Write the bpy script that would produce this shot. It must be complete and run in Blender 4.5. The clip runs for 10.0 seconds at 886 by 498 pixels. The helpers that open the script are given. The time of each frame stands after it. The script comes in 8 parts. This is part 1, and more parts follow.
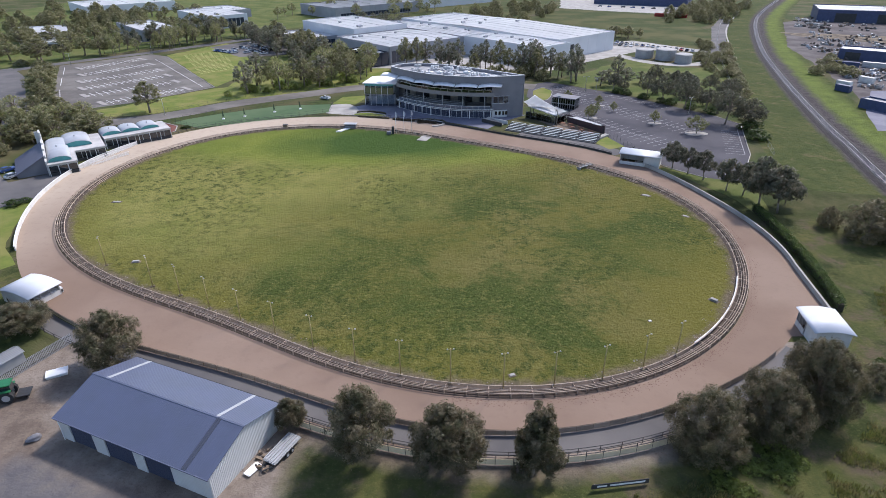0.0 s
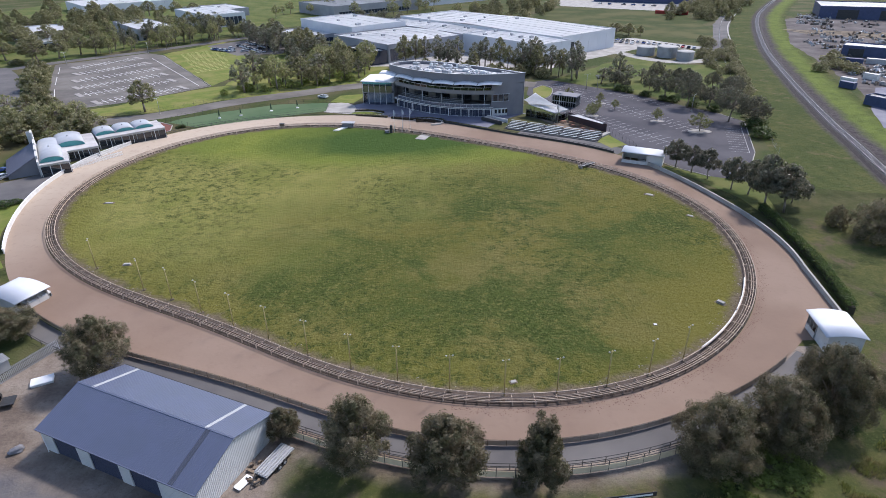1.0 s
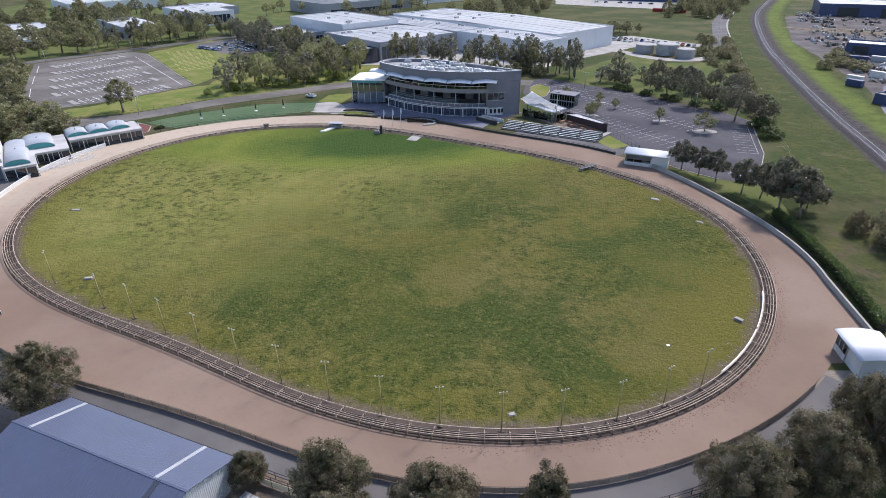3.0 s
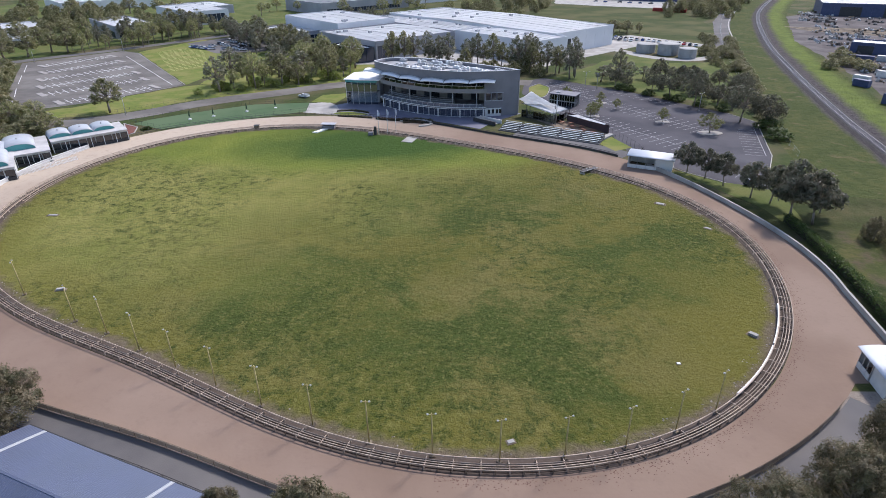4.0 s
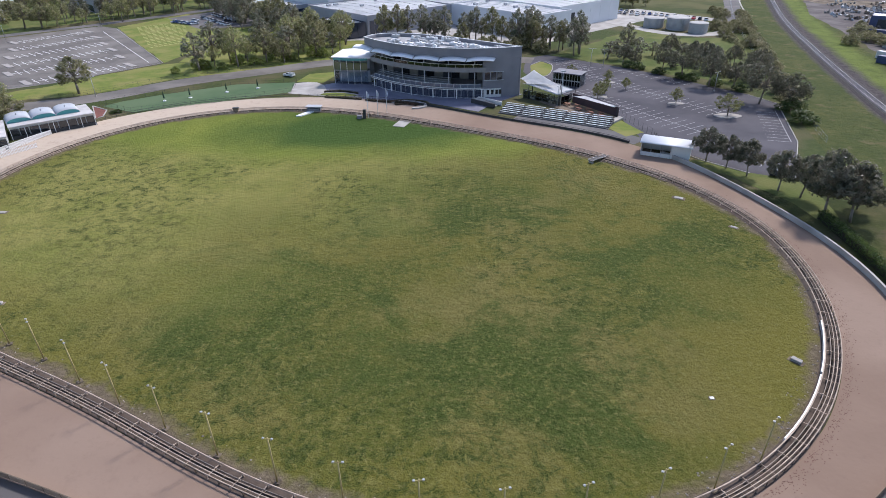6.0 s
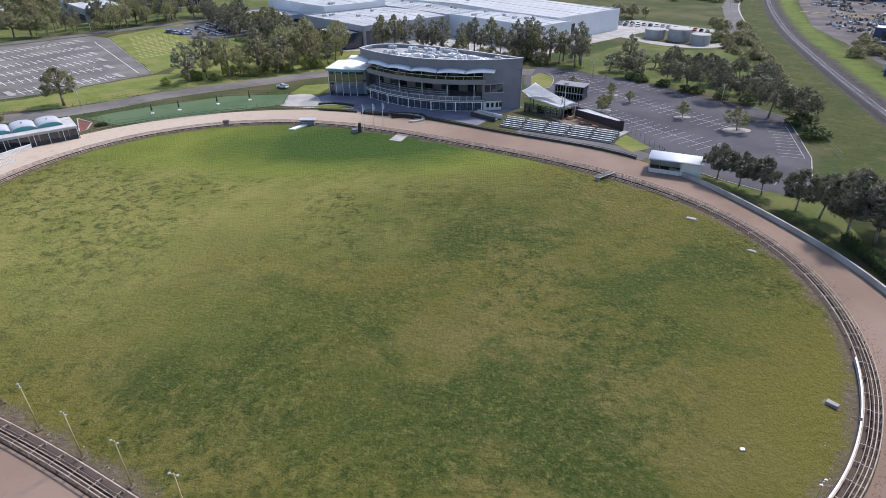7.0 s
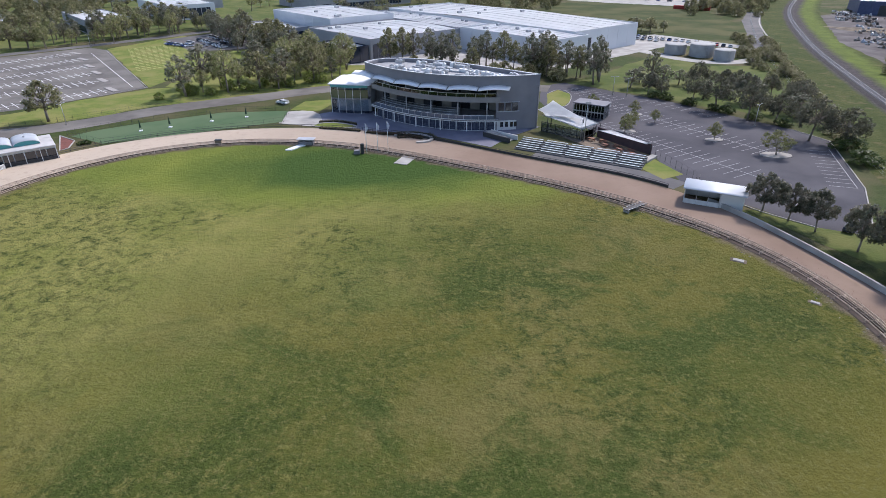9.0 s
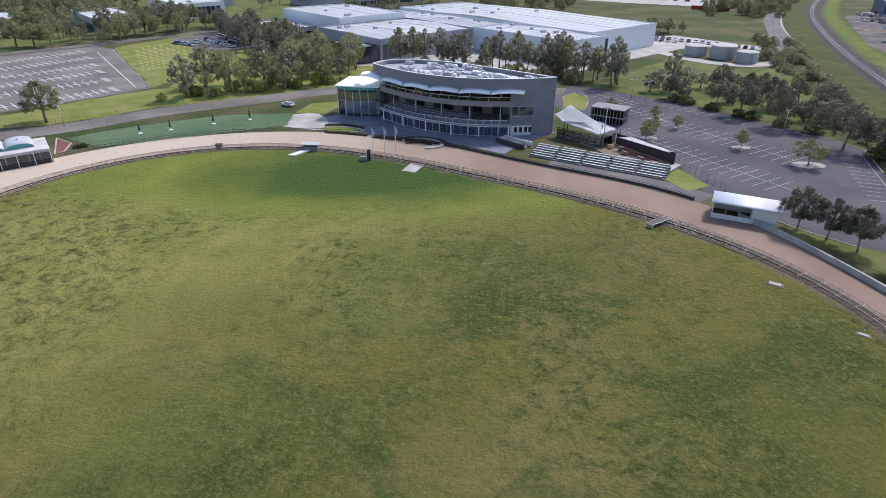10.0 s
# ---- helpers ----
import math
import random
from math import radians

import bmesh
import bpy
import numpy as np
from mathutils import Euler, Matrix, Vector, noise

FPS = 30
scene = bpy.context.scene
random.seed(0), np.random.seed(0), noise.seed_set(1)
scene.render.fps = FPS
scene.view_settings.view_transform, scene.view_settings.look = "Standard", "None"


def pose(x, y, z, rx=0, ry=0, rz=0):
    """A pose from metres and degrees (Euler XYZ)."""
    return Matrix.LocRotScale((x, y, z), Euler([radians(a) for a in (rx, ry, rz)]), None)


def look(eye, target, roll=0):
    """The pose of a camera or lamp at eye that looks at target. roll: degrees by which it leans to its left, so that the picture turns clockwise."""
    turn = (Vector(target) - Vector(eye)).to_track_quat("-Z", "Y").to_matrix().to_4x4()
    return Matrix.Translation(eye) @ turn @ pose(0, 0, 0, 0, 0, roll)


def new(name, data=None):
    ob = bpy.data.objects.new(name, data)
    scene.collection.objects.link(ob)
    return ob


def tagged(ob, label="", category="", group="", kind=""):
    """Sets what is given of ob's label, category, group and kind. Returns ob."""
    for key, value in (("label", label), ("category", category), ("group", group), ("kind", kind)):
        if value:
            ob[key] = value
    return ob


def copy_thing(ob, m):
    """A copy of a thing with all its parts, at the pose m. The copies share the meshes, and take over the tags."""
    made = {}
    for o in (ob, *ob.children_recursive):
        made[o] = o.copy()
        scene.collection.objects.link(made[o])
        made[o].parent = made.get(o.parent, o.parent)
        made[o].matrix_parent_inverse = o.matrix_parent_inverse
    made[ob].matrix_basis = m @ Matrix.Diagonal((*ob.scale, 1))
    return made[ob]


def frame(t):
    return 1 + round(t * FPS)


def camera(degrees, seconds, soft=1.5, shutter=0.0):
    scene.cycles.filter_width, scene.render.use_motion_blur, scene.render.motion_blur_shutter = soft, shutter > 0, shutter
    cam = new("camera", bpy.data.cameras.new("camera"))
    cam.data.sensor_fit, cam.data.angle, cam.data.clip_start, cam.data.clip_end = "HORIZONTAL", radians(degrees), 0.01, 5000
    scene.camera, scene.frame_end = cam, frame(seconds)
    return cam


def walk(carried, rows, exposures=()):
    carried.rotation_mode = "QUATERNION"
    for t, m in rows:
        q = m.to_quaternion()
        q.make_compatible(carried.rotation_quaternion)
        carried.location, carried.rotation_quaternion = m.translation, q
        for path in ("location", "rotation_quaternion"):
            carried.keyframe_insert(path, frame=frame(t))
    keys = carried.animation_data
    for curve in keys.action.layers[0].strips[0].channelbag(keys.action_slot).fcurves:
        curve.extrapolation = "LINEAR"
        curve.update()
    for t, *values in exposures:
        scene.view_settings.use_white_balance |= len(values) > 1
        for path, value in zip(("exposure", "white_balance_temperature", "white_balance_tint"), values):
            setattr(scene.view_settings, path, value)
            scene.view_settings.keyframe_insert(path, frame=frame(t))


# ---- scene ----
cam = camera(74.5, 10.0, soft=0.6)
PATH = [
    (0, (1.447, -8.154, 58.3), (1.423, -6.386, 57.365), -0.5),
    (0.5, (1.547, -6.735, 57.88), (1.523, -4.968, 56.943), -0.5),
    (1, (1.687, -5.221, 57.332), (1.662, -3.455, 56.394), -0.7),
    (1.5, (1.873, -3.311, 56.656), (1.849, -1.545, 55.719), -0.7),
    (2, (2.059, -1.098, 56.018), (2.039, 0.669, 55.08), -0.7),
    (2.5, (2.195, 1.424, 55.398), (2.18, 3.19, 54.46), -0.7),
    (4, (3.1, 10.371, 53.001), (3.095, 12.139, 52.065), -0.6),
    (4.5, (3.33, 13.659, 52.34), (3.323, 15.427, 51.403), -0.6),
    (5, (3.616, 16.996, 51.765), (3.612, 18.762, 50.827), -0.7),
    (5.5, (3.847, 20.319, 51.239), (3.845, 22.071, 50.274), -0.6),
    (5.7, (3.954, 21.823, 51.121), (3.95, 23.562, 50.134), -0.7),
    (6.25, (3.85, 25.95, 50.5), (3.856, 27.68, 49.495), -0.5),
    (6.8, (3.592, 29.99, 49.88), (3.604, 31.729, 48.893), -0.3),
    (7, (3.499, 31.255, 49.739), (3.511, 33.001, 48.764), -0.4),
    (7.5, (3.233, 34.506, 49.18), (3.25, 36.265, 48.229), -0.4),
    (8, (3.062, 38.186, 48.625), (3.083, 39.953, 47.687), -0.3),
    (8.5, (3.075, 42.03, 48.088), (3.09, 43.797, 47.15), -0.3),
    (9, (3.125, 45.984, 47.546), (3.113, 47.75, 46.607), -0.2),
    (9.5, (3.17, 49.945, 47.065), (3.145, 51.71, 46.126), -0.1),
    (10, (3.164, 53.949, 46.709), (3.118, 55.713, 45.769), -0.1),
]
walk(cam, [(t, look(eye, target, roll)) for t, eye, target, roll in PATH], exposures=[(0, 0.60, 6280, 15), (10, 0.60, 6280, 15)])

# ---- light ----
SUN_AZ, SUN_EL = 42.0, 47.0   # degrees east of +y, and above the horizon
world = bpy.data.worlds.new("world")
scene.world = world
world.use_nodes = True
wt = world.node_tree
sky = wt.nodes.new("ShaderNodeTexSky")
sky.sky_type = "NISHITA"
sky.sun_disc = False
sky.sun_elevation = radians(SUN_EL)
sky.sun_rotation = radians(SUN_AZ)
sky.air_density, sky.dust_density, sky.ozone_density = 1.0, 1.2, 1.0
bg = wt.nodes["Background"]
bg.inputs["Strength"].default_value = 0.15
wt.links.new(sky.outputs["Color"], bg.inputs["Color"])
sun_data = bpy.data.lights.new("sun", "SUN")
sun_data.energy, sun_data.angle, sun_data.color = 2.9, radians(7), (1.0, 0.95, 0.89)
sun = new("sun", sun_data)
sun.matrix_world = look((0, 0, 400), (-math.sin(radians(SUN_AZ)) * math.cos(radians(SUN_EL)), -math.cos(radians(SUN_AZ)) * math.cos(radians(SUN_EL)), 400 - math.sin(radians(SUN_EL))))

# ---- materials ----
def material(name, color, color2=None, scale=1.0, rough=0.8, metal=0.0, bump=0.0, bump_scale=None, detail=4.0, spread=0.5,
             color3=None, scale3=0.05, random_obj=0.0, random_island=0.0, spec=0.3, stretch=None, world_space=True):
    """A principled material: two colours mixed by fine noise, a third by broad noise, bump from the fine noise, and variation by object or island."""
    m = bpy.data.materials.new(name)
    m.use_nodes = True
    nt = m.node_tree
    n, l = nt.nodes, nt.links
    p = n["Principled BSDF"]
    p.inputs["Roughness"].default_value = rough
    p.inputs["Metallic"].default_value = metal
    p.inputs["Specular IOR Level"].default_value = spec
    if world_space:
        co = n.new("ShaderNodeNewGeometry").outputs["Position"]
    else:
        co = n.new("ShaderNodeTexCoord").outputs["Object"]
    if stretch:
        mp = n.new("ShaderNodeMapping")
        mp.inputs["Scale"].default_value = stretch
        l.new(co, mp.inputs["Vector"])
        co = mp.outputs["Vector"]

    def noise_fac(sc, lo, hi, det=detail):
        t = n.new("ShaderNodeTexNoise")
        t.inputs["Scale"].default_value = sc
        t.inputs["Detail"].default_value = det
        l.new(co, t.inputs["Vector"])
        r = n.new("ShaderNodeMapRange")
        r.inputs["From Min"].default_value, r.inputs["From Max"].default_value = lo, hi
        l.new(t.outputs["Fac"], r.inputs["Value"])
        return r.outputs["Result"], t.outputs["Fac"]

    def cmix(fac, a, b):
        x = n.new("ShaderNodeMixRGB")
        for s, v in ((x.inputs[0], fac), (x.inputs[1], a), (x.inputs[2], b)):
            if hasattr(v, "is_linked"):
                l.new(v, s)
            elif isinstance(v, tuple):
                s.default_value = (*v, 1)
            else:
                s.default_value = v
        return x.outputs[0]

    out = color
    if color2:
        f, raw = noise_fac(scale, 0.5 - spread / 2, 0.5 + spread / 2)
        out = cmix(f, color, color2)
    if color3:
        f3, _ = noise_fac(scale3, 0.42, 0.62, 3)
        out = cmix(f3, out, color3)
    for amount, node, socket in ((random_obj, "ShaderNodeObjectInfo", "Random"), (random_island, "ShaderNodeNewGeometry", "Random Per Island")):
        if amount:
            rnd = n.new(node).outputs[socket]
            r = n.new("ShaderNodeMapRange")
            r.inputs["To Min"].default_value, r.inputs["To Max"].default_value = 1 - amount, 1 + amount
            l.new(rnd, r.inputs["Value"])
            h = n.new("ShaderNodeHueSaturation")
            l.new(r.outputs["Result"], h.inputs["Value"])
            if hasattr(out, "is_linked"):
                l.new(out, h.inputs["Color"])
            else:
                h.inputs["Color"].default_value = (*out, 1)
            out = h.outputs["Color"]
    if hasattr(out, "is_linked"):
        l.new(out, p.inputs["Base Color"])
    else:
        p.inputs["Base Color"].default_value = (*out, 1)
    if bump:
        t = n.new("ShaderNodeTexNoise")
        t.inputs["Scale"].default_value = bump_scale or scale * 2
        t.inputs["Detail"].default_value = 5
        l.new(co, t.inputs["Vector"])
        b = n.new("ShaderNodeBump")
        b.inputs["Strength"].default_value = bump
        b.inputs["Distance"].default_value = 0.15
        l.new(t.outputs["Fac"], b.inputs["Height"])
        l.new(b.outputs["Normal"], p.inputs["Normal"])
    return m


def ribbed(name, color, pitch, axis, rough=0.4, metal=0.0, color2=None, depth=0.03, random_obj=0.0):
    """Profiled metal sheet: ribs along the given local axis."""
    m = material(name, color, color2 or tuple(c * 0.86 for c in color), 0.35, rough, metal, spread=0.6, world_space=False, random_obj=random_obj)
    n, l = m.node_tree.nodes, m.node_tree.links
    t = n.new("ShaderNodeTexCoord")
    s = n.new("ShaderNodeSeparateXYZ")
    l.new(t.outputs["Object"], s.inputs[0])
    k = n.new("ShaderNodeMath")
    k.operation = "MULTIPLY"
    k.inputs[1].default_value = 2 * math.pi / pitch
    l.new(s.outputs[axis], k.inputs[0])
    w = n.new("ShaderNodeMath")
    w.operation = "SINE"
    l.new(k.outputs[0], w.inputs[0])
    b = n.new("ShaderNodeBump")
    b.inputs["Strength"].default_value, b.inputs["Distance"].default_value = 0.8, depth
    l.new(w.outputs[0], b.inputs["Height"])
    l.new(b.outputs["Normal"], n["Principled BSDF"].inputs["Normal"])
    return m


def leaf_material(name, color, color2, thin=0.55, vary=0.55):
    # widely spaced colour pairs paint lit and shaded clumps across a crown
    m = material(name, color, color2, 0.7, 0.38, spread=0.13, random_island=vary * 0.45, random_obj=0.14, spec=0.22)
    n, l = m.node_tree.nodes, m.node_tree.links
    p = n["Principled BSDF"]
    tr = n.new("ShaderNodeBsdfTranslucent")
    src = p.inputs["Base Color"].links[0].from_socket
    l.new(src, tr.inputs["Color"])
    mx = n.new("ShaderNodeMixShader")
    mx.inputs[0].default_value = thin * 0.9
    l.new(p.outputs[0], mx.inputs[1])
    l.new(tr.outputs[0], mx.inputs[2])
    l.new(mx.outputs[0], n["Material Output"].inputs["Surface"])
    return m


def glass_material(name, color, rough=0.05, mixin=0.35):
    """Tinted glazing: clear pane mixed with gloss by Fresnel."""
    m = bpy.data.materials.new(name)
    m.use_nodes = True
    n, l = m.node_tree.nodes, m.node_tree.links
    n.remove(n["Principled BSDF"])
    t = n.new("ShaderNodeBsdfTransparent")
    t.inputs[0].default_value = (*color, 1)
    g = n.new("ShaderNodeBsdfGlossy")
    g.inputs["Roughness"].default_value = rough
    f = n.new("ShaderNodeFresnel")
    f.inputs["IOR"].default_value = 1.7
    x = n.new("ShaderNodeMixShader")
    l.new(f.outputs[0], x.inputs[0])
    l.new(t.outputs[0], x.inputs[1])
    l.new(g.outputs[0], x.inputs[2])
    l.new(x.outputs[0], n["Material Output"].inputs["Surface"])
    return m


GRASS_GROUND = material("rough_grass", (0.060, 0.075, 0.023), (0.034, 0.052, 0.016), 0.6, 0.95, color3=(0.100, 0.088, 0.046), scale3=0.045, bump=0.9, bump_scale=2.2, spec=0.1)
LAWN = material("lawn_grass", (0.165, 0.190, 0.046), (0.104, 0.138, 0.032), 0.45, 0.95, detail=8, color3=(0.195, 0.192, 0.064), scale3=0.11, bump=0.5, bump_scale=3, spec=0.1)
BANK = material("bank_grass", (0.058, 0.072, 0.022), (0.034, 0.047, 0.014), 0.25, 0.95, color3=(0.090, 0.088, 0.036), scale3=0.035, spec=0.1, detail=8)
YARD_EARTH = material("rubble_yard_earth", (0.115, 0.100, 0.098), (0.072, 0.063, 0.062), 0.3, 0.95, color3=(0.150, 0.134, 0.130), scale3=0.06, bump=0.5, bump_scale=1.5, spec=0.1)
SOIL = material("dark_soil", (0.125, 0.100, 0.078), (0.085, 0.070, 0.054), 0.9, 0.95, color3=(0.22, 0.18, 0.13), scale3=0.2, bump=0.6, bump_scale=4, spec=0.1)
ASPHALT = material("asphalt", (0.066, 0.063, 0.074), (0.050, 0.048, 0.058), 0.25, 0.9, color3=(0.086, 0.082, 0.092), scale3=0.06, bump=0.15, bump_scale=8, spec=0.2)
ASPHALT_OLD = material("worn_asphalt", (0.118, 0.112, 0.112), (0.092, 0.088, 0.090), 0.3, 0.9, color3=(0.145, 0.136, 0.132), scale3=0.07, bump=0.15, bump_scale=8, spec=0.2)
# paler copy of ASPHALT_OLD with western sunlight put into its colour
ASPHALT_SUNLIT = material("sunlit_asphalt", (0.142, 0.130, 0.119), (0.108, 0.098, 0.089), 0.3, 0.9, color3=(0.180, 0.166, 0.150), scale3=0.07, bump=0.15, bump_scale=8, spec=0.2)
# brown earth, darkened to paint the shade beneath the rails
RAIL_BED = material("shaded_rail_bed_earth", (0.105, 0.080, 0.064), (0.066, 0.050, 0.041), 1.0, 0.95, bump=0.4)
CONCRETE = material("concrete", (0.34, 0.325, 0.30), (0.25, 0.24, 0.225), 0.8, 0.9, color3=(0.39, 0.37, 0.345), scale3=0.2, bump=0.15, bump_scale=6)
PAVING = material("blue_grey_paving", (0.158, 0.158, 0.205), (0.128, 0.128, 0.172), 0.7, 0.85, color3=(0.190, 0.188, 0.228), scale3=0.15, bump=0.1, bump_scale=5)
FADED_LINE = material("faded_marking_paint", (0.40, 0.40, 0.41), (0.26, 0.26, 0.27), 1.2, 0.8)
PAINT_LINE = material("road_marking_paint", (0.74, 0.74, 0.72), (0.56, 0.56, 0.55), 2.0, 0.7)
WHITE = material("white_paint", (0.78, 0.78, 0.77), (0.66, 0.66, 0.65), 0.6, 0.5)
WHITE_WALL = material("weathered_white_wall", (0.66, 0.65, 0.63), (0.50, 0.49, 0.47), 0.7, 0.8, color3=(0.56, 0.55, 0.52), scale3=0.25, bump=0.1)
GREY_WALL = material("grey_cladding", (0.19, 0.187, 0.205), (0.165, 0.163, 0.180), 0.5, 0.7, color3=(0.212, 0.208, 0.222), scale3=0.12)
GREY_LIGHT = material("light_grey_metal", (0.45, 0.46, 0.48), (0.36, 0.37, 0.39), 0.8, 0.5, 0.3)
STEEL = material("galvanised_steel", (0.50, 0.51, 0.52), (0.38, 0.39, 0.40), 3.0, 0.45, 0.8)
DARK_STEEL = material("dark_painted_steel", (0.035, 0.036, 0.040), (0.06, 0.06, 0.06), 2.0, 0.6, 0.2)
BLACK = material("black_interior", (0.022, 0.022, 0.025), (0.035, 0.034, 0.035), 0.8, 0.7)
RUBBER = material("tyre_rubber", (0.025, 0.025, 0.026), (0.04, 0.04, 0.04), 4, 0.9)
TIMBER = material("weathered_timber", (0.24, 0.185, 0.135), (0.15, 0.115, 0.085), 1.5, 0.9, bump=0.3, random_obj=0.2)
RAIL_TIMBER = material("rail_timber", (0.52, 0.42, 0.33), (0.27, 0.205, 0.16), 0.9, 0.8, random_obj=0.15)
BEIGE = material("beige_screen_cloth", (0.72, 0.60, 0.41), (0.58, 0.48, 0.33), 0.8, 0.9, random_obj=0.12)
CANVAS = material("white_canvas", (0.80, 0.80, 0.80), (0.70, 0.70, 0.70), 0.5, 0.7)
TEAL = material("teal_panel", (0.10, 0.34, 0.33), (0.08, 0.27, 0.27), 0.6, 0.5)
RED_PAINT = material("red_paint", (0.35, 0.045, 0.035), (0.24, 0.03, 0.025), 0.8, 0.6)
BLUE_PAINT = material("blue_paint", (0.060, 0.078, 0.155), (0.045, 0.060, 0.12), 0.6, 0.6)
GREEN_PAINT = material("green_tractor_paint", (0.025, 0.17, 0.07), (0.02, 0.12, 0.05), 2, 0.4)
SYNTHETIC = material("synthetic_turf", (0.082, 0.130, 0.066), (0.068, 0.112, 0.056), 0.3, 0.9, color3=(0.098, 0.140, 0.074), scale3=0.07, spec=0.1)
BARK = material("eucalypt_bark", (0.27, 0.225, 0.18), (0.14, 0.115, 0.09), 1.5, 0.9, bump=0.4, stretch=(1, 1, 0.3))
LEAF_DARK = leaf_material("dark_olive_leaves", (0.108, 0.106, 0.058), (0.222, 0.188, 0.122))
# the next two are raised to put western sunlight into the leaf colour
LEAF_OLIVE = leaf_material("sunlit_olive_leaves", (0.150, 0.154, 0.066), (0.335, 0.310, 0.180))
LEAF_MID_LIT = leaf_material("sunlit_green_leaves", (0.185, 0.206, 0.074), (0.400, 0.375, 0.205))
LEAF_BUSH = leaf_material("shrub_leaves", (0.085, 0.120, 0.036), (0.060, 0.092, 0.030))
LEAF_IVY = leaf_material("bright_ground_leaves", (0.190, 0.240, 0.060), (0.150, 0.190, 0.050))
LEAF_LIME = leaf_material("lime_shrub_leaves", (0.225, 0.265, 0.070), (0.170, 0.205, 0.055))
LEAF_BLUE = leaf_material("grey_green_leaves", (0.125, 0.136, 0.082), (0.320, 0.305, 0.228))
LEAF_GREY = leaf_material("greyish_leaves", (0.092, 0.100, 0.066), (0.220, 0.206, 0.154))
# darker than LEAF_BLUE: cloud shade on the eastern woods painted in
LEAF_CLOUDED = leaf_material("cloud_shaded_leaves", (0.086, 0.092, 0.060), (0.130, 0.122, 0.086))
LEAF_YOUNG = leaf_material("young_tree_leaves", (0.165, 0.180, 0.070), (0.205, 0.200, 0.090))
GLASS = glass_material("tinted_glass", (0.42, 0.50, 0.52))
MEADOW = material("meadow_grass", (0.092, 0.118, 0.032), (0.058, 0.080, 0.023), 0.35, 0.95, detail=8, color3=(0.122, 0.130, 0.044), scale3=0.07, bump=0.7, bump_scale=1.5, spec=0.1)
TANK = material("tank_concrete", (0.40, 0.39, 0.38), (0.30, 0.295, 0.285), 0.4, 0.8)
GLASS_DARK = material("dark_window_glass", (0.018, 0.022, 0.028), None, 1, 0.08, 0.0, spec=0.9)
GLASS_TEAL = glass_material("teal_glass", (0.50, 0.72, 0.74))


def infield_material():
    """Patchy oval turf: olive and straw patches, dark clumps, and a lusher band by the far bend."""
    m = material("oval_turf", (0.1, 0.1, 0.1), None, 1, 0.95, spec=0.08)
    n, l = m.node_tree.nodes, m.node_tree.links
    p = n["Principled BSDF"]
    co = n.new("ShaderNodeNewGeometry").outputs["Position"]

    def field(sc, lo, hi, det=5, rough=0.6, dist=0.0, off=0):
        t = n.new("ShaderNodeTexNoise")
        t.inputs["Scale"].default_value, t.inputs["Detail"].default_value = sc, det
        t.inputs["Roughness"].default_value, t.inputs["Distortion"].default_value = rough, dist
        mp = n.new("ShaderNodeMapping")
        mp.inputs["Location"].default_value = (off, off * 0.7, 0)
        l.new(co, mp.inputs[0])
        l.new(mp.outputs[0], t.inputs["Vector"])
        r = n.new("ShaderNodeMapRange")
        r.inputs["From Min"].default_value, r.inputs["From Max"].default_value = lo, hi
        l.new(t.outputs["Fac"], r.inputs["Value"])
        return r.outputs["Result"]

    def cmix(f, a, b, kind="MIX"):
        x = n.new("ShaderNodeMixRGB")
        x.blend_type = kind
        for s, v in ((x.inputs[0], f), (x.inputs[1], a), (x.inputs[2], b)):
            if hasattr(v, "is_linked"):
                l.new(v, s)
            else:
                s.default_value = (*v, 1) if isinstance(v, tuple) else v
        return x.outputs[0]

    def along(off, spread, lo, hi, top=1.0):
        """How far towards the painted sunlight of the north-west end, with a ragged edge."""
        dot = n.new("ShaderNodeVectorMath")
        dot.operation = "DOT_PRODUCT"
        dot.inputs[1].default_value = (-0.7, 0.7, 0.0)
        l.new(co, dot.inputs[0])
        k = n.new("ShaderNodeMath")
        k.operation = "MULTIPLY_ADD"
        k.inputs[1].default_value = spread
        l.new(field(0.04, 0.2, 0.8, 6, 0.65, 0.3, off), k.inputs[0])
        l.new(dot.outputs["Value"], k.inputs[2])
        r = n.new("ShaderNodeMapRange")
        r.inputs["From Min"].default_value, r.inputs["From Max"].default_value, r.inputs["To Max"].default_value = lo, hi, top
        l.new(k.outputs[0], r.inputs["Value"])
        return r.outputs["Result"]

    # olive turf with straw and dark green patches, sunlight painted in towards the north-west
    c = cmix(field(0.020, 0.44, 0.57, 6, 0.62, 0.5, 7), (0.112, 0.104, 0.025), (0.066, 0.080, 0.017))
    c = cmix(field(0.028, 0.50, 0.60, 7, 0.64, 0.35, 37), c, (0.134, 0.118, 0.038))
    c = cmix(field(0.032, 0.51, 0.59, 7, 0.66, 0.6, 91), c, (0.048, 0.067, 0.015))
    c = cmix(field(0.15, 0.52, 0.70, 6, 0.72, 0.3, 71), c, (0.056, 0.076, 0.017))
    sun_turf = cmix(field(0.06, 0.42, 0.6, 6, 0.68, 0.3, 67), (0.225, 0.212, 0.064), (0.168, 0.175, 0.043))
    c = cmix(along(29, 34.0, 98.0, 146.0, 0.95), c, sun_turf)
    # yellower grass along the rim
    at = n.new("ShaderNodeAttribute")
    at.attribute_name = "rim"
    wide = n.new("ShaderNodeMath")
    wide.operation = "MULTIPLY_ADD"
    wide.inputs[1].default_value = 18.0
    l.new(field(0.035, 0.2, 0.8, 6, 0.65, 0.3, 23), wide.inputs[0])
